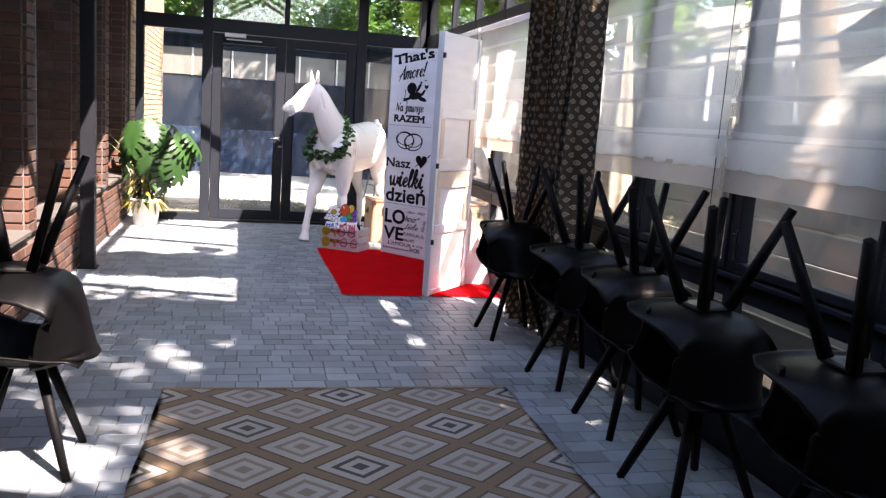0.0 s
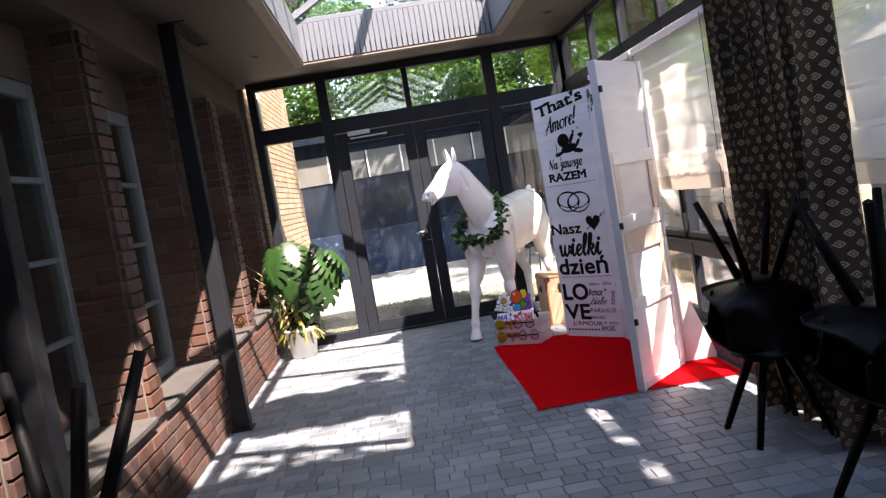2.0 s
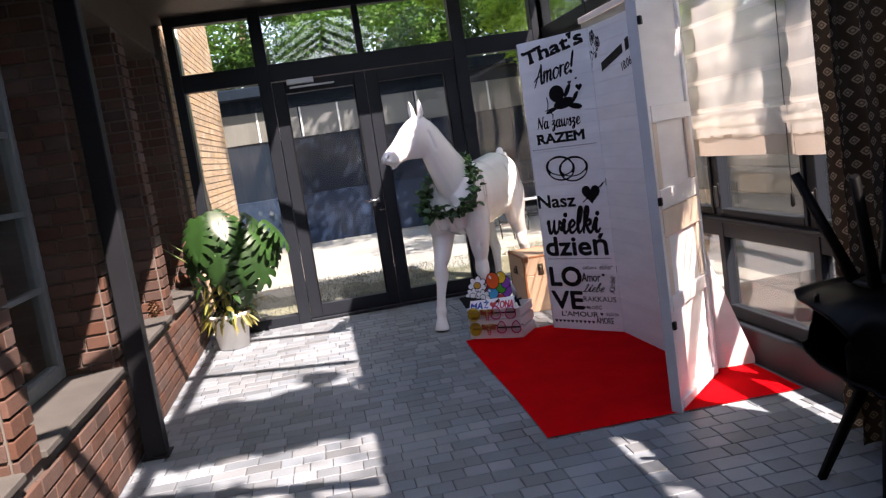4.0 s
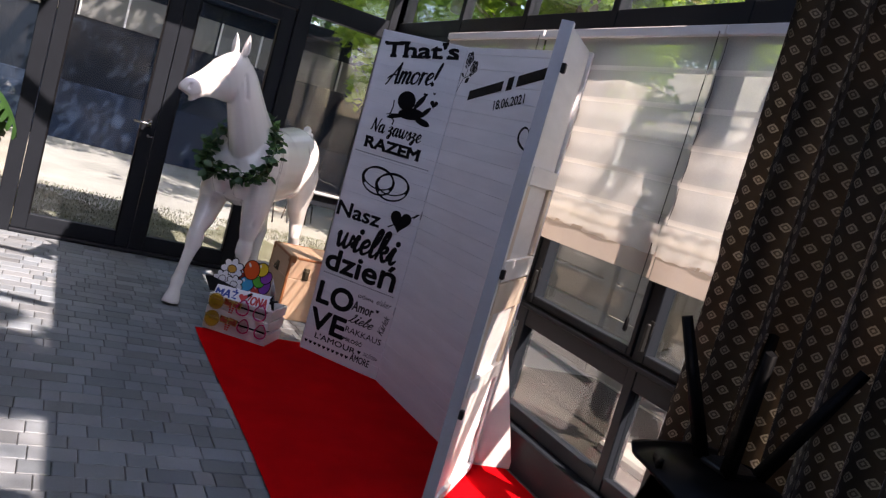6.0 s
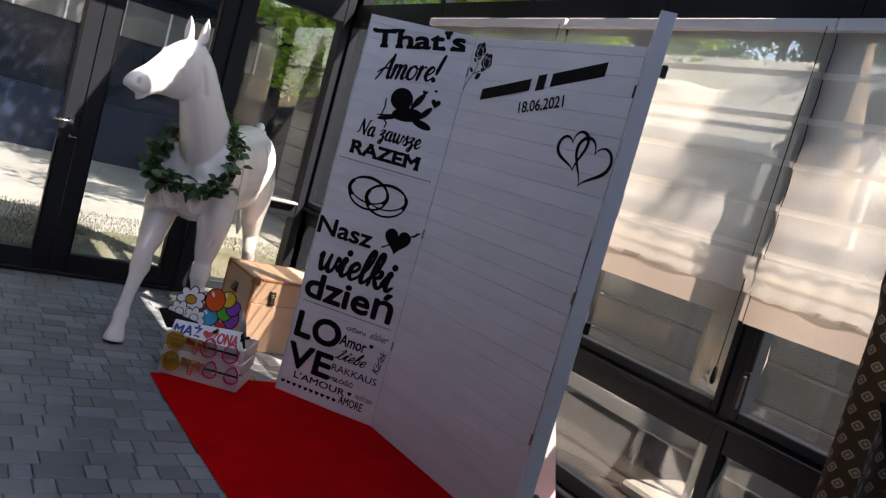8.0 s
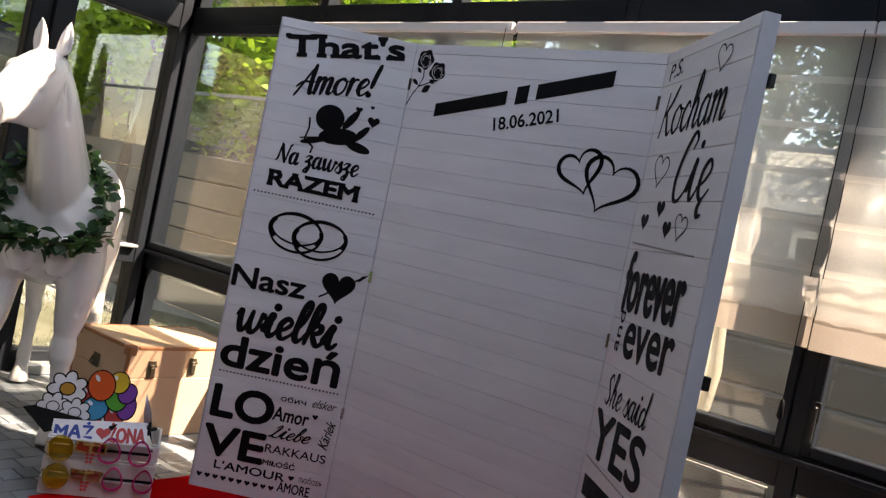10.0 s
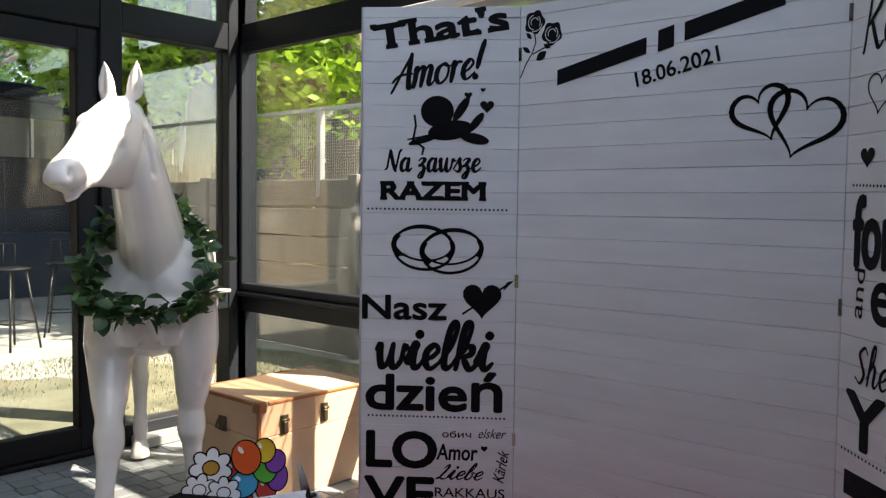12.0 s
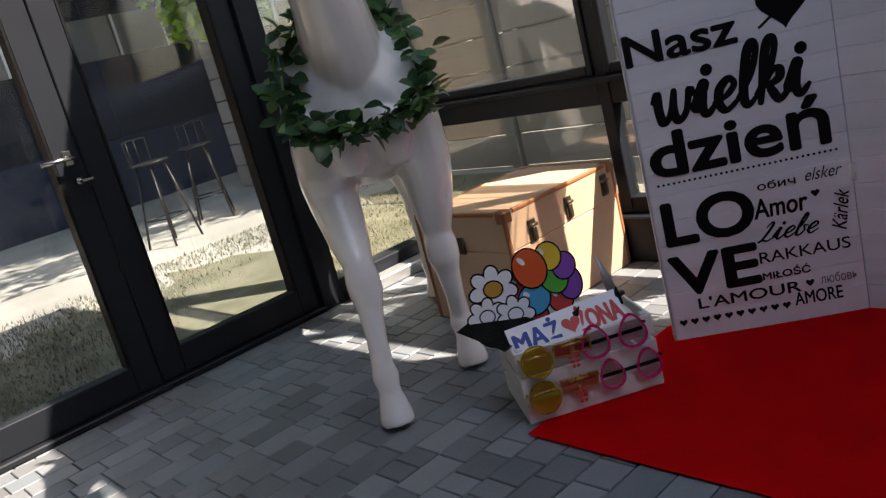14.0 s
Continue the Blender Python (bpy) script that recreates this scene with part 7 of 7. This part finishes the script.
def bar_stool(x, y, rz):
    s = thing("bar_stool", "thin dark wire bar stool standing in the yard", "stool", "yard bar stools", m=pose(x, y, -0.06, 0, 0, rz))
    bm = bmesh.new()
    lathe(bm, [(0.001, 0.74), (0.15, 0.745), (0.17, 0.755), (0.16, 0.765), (0.001, 0.76)], 20)
    part("seat", bm, M_BLACKMETAL, s)
    for a in range(4):
        c, d = math.cos(math.pi / 4 + a * math.pi / 2), math.sin(math.pi / 4 + a * math.pi / 2)
        bm = bmesh.new()
        rod(bm, (0.12 * c, 0.12 * d, 0.745), (0.24 * c, 0.24 * d, 0.0), 0.011, n=8)
        part("leg", bm, M_BLACKMETAL, s)
    bm = bmesh.new()
    for a in range(4):
        p = [(0.2 * math.cos(math.pi / 4 + (a + k) * math.pi / 2), 0.2 * math.sin(math.pi / 4 + (a + k) * math.pi / 2), 0.25) for k in (0, 1)]
        rod(bm, p[0], p[1], 0.008, n=6)
    part("foot_ring", bm, M_BLACKMETAL, s)
    bm = bmesh.new()
    for a, b in zip(range(-3, 3), range(-2, 4)):
        pa, pb = ((0.17 * math.sin(k * 0.3), 0.17 * math.cos(k * 0.3), 0.98) for k in (a, b))
        rod(bm, pa, pb, 0.009, n=6)
    for k in (-3, -1, 1, 3):
        rod(bm, (0.16 * math.sin(k * 0.3), 0.16 * math.cos(k * 0.3), 0.755), (0.17 * math.sin(k * 0.3), 0.17 * math.cos(k * 0.3), 0.98), 0.007, n=6)
    part("backrest", bm, M_BLACKMETAL, s)


bar_stool(2.75, 14.4, 20)
bar_stool(3.45, 14.9, -30)

# ---- floor paving ----
floor = thing("floor", "grey concrete block paving in mixed lengths", "floor", kind="structure")
part("bed", boxes((-0.95, Y_S, -0.06, X_E + 0.1, Y_N + 0.1, -0.008)), M_JOINT, floor)
rnd = random.Random(5)
PITCH, LENGTHS = 0.112, (0.078, 0.112, 0.112, 0.172, 0.172)
paver_meshes = {}
for ln in set(LENGTHS):
    bm = bmesh.new()
    a, b, c = ln / 2 - 0.002, PITCH / 2 - 0.0022, 0.0027
    top = [bm.verts.new((x * (a - c), y * (b - c), 0)) for x, y in ((-1, -1), (1, -1), (1, 1), (-1, 1))]
    mid = [bm.verts.new((x * a, y * b, -c)) for x, y in ((-1, -1), (1, -1), (1, 1), (-1, 1))]
    low = [bm.verts.new((x * a, y * b, -0.02)) for x, y in ((-1, -1), (1, -1), (1, 1), (-1, 1))]
    bm.faces.new(top)
    for p, q in ((mid, top), (low, mid)):
        for i in range(4):
            bm.faces.new((p[i], p[(i + 1) % 4], q[(i + 1) % 4], q[i]))
    me = bpy.data.meshes.new("paver")
    bm.to_mesh(me)
    bm.free()
    me.materials.append(M_PAVER)
    paver_meshes[ln] = me
verts, faces, count = [], [], 0
y = Y_S
while y < Y_N + 0.1:
    x = -0.95 - rnd.uniform(0, 0.15)
    while x < X_E:
        ln = rnd.choice(LENGTHS)
        cx, cy = x + ln / 2, y + PITCH / 2
        z, rx, ry = rnd.uniform(-0.0014, 0.0), rnd.uniform(-0.3, 0.3), rnd.uniform(-0.3, 0.3)
        m = pose(cx, cy, z, rx, ry, rnd.uniform(-0.6, 0.6))
        if 0.0 < cx < 1.25 and 7.75 < cy < 10.4 and count < 300:
            shared("paver", paver_meshes[ln], floor, m)
            count += 1
        else:
            i = len(verts)
            me = paver_meshes[ln]
            verts += [m @ v.co for v in me.vertices]
            faces += [[i + j for j in p.vertices] for p in me.polygons]
        x += ln
    y += PITCH
me = bpy.data.meshes.new("paving_rest")
me.from_pydata(verts, [], faces)
me.materials.append(M_PAVER)
rest = new("paving_rest", me)
rest.parent = floor
tagged(rest, kind="stuff")

# ---- brick courses of the old wall ----
rnd = random.Random(9)
brick_meshes = {}


def brick_mesh(w, along):
    key = (round(w, 3), along)
    if key not in brick_meshes:
        bm = bmesh.new()
        if along == "y":
            box(bm, -0.014, -w / 2, -0.0315, 0.012, w / 2, 0.0315, b=0.003)
        else:
            box(bm, -w / 2, -0.012, -0.0315, w / 2, 0.014, 0.0315, b=0.003)
        me = bpy.data.meshes.new("brick")
        bm.to_mesh(me)
        bm.free()
        me.materials.append(M_BRICK)
        brick_meshes[key] = me
    return brick_meshes[key]


joined, singles = ([], []), 0


def lay(me, m, single):
    global singles
    if single and singles < 300:
        shared("brick", me, wall_w, m)
        singles += 1
        return
    i = len(joined[0])
    joined[0].extend(m @ v.co for v in me.vertices)
    joined[1].extend([i + j for j in p.vertices] for p in me.polygons)


def courses(a, b, z0, z1, single=lambda y, z: False):
    """Bricks on the room side of the wall, between a and b."""
    row, z = int(round(z0 / 0.0755)), z0 + 0.037
    while z < z1 - 0.03:
        y = a
        if row % 2:
            w = min(0.12, b - y)
            lay(brick_mesh(w - 0.01, "y"), pose(X_W, y + w / 2, z, 0, 0, 0), single(y, z))
            y += w
        while y < b - 0.035:
            w = min(0.252, b - y)
            lay(brick_mesh(w - 0.01, "y"), pose(X_W + rnd.uniform(-0.002, 0.002), y + w / 2, z, 0, 0, rnd.uniform(-0.3, 0.3)), single(y, z))
            y += w
        row, z = row + 1, z + 0.0755


near = lambda y, z: 4.9 < y < 8.7
courses(Y_S, Y_N - 0.06, 0.0, SILL_Z, lambda y, z: 5.6 < y < 9.5)
for a, b in PIERS:
    courses(a, b, SILL_Z, LINTEL_Z, near)
    row, z = 0, SILL_Z + 0.037
    while z < LINTEL_Z - 0.03:
        for k in range(2):
            w = (0.12, 0.16)[(k + row) % 2]
            x0 = X_W - 0.014 - (0 if k == 0 else (0.12, 0.16)[row % 2])
            lay(brick_mesh(w - 0.01, "x"), pose(x0 - w / 2, a, z), False)
        row, z = row + 1, z + 0.0755
me = bpy.data.meshes.new("brick_courses")
me.from_pydata(joined[0], [], joined[1])
me.materials.append(M_BRICK)
rest = new("brick_courses", me)
rest.parent = wall_w
tagged(rest, kind="stuff")
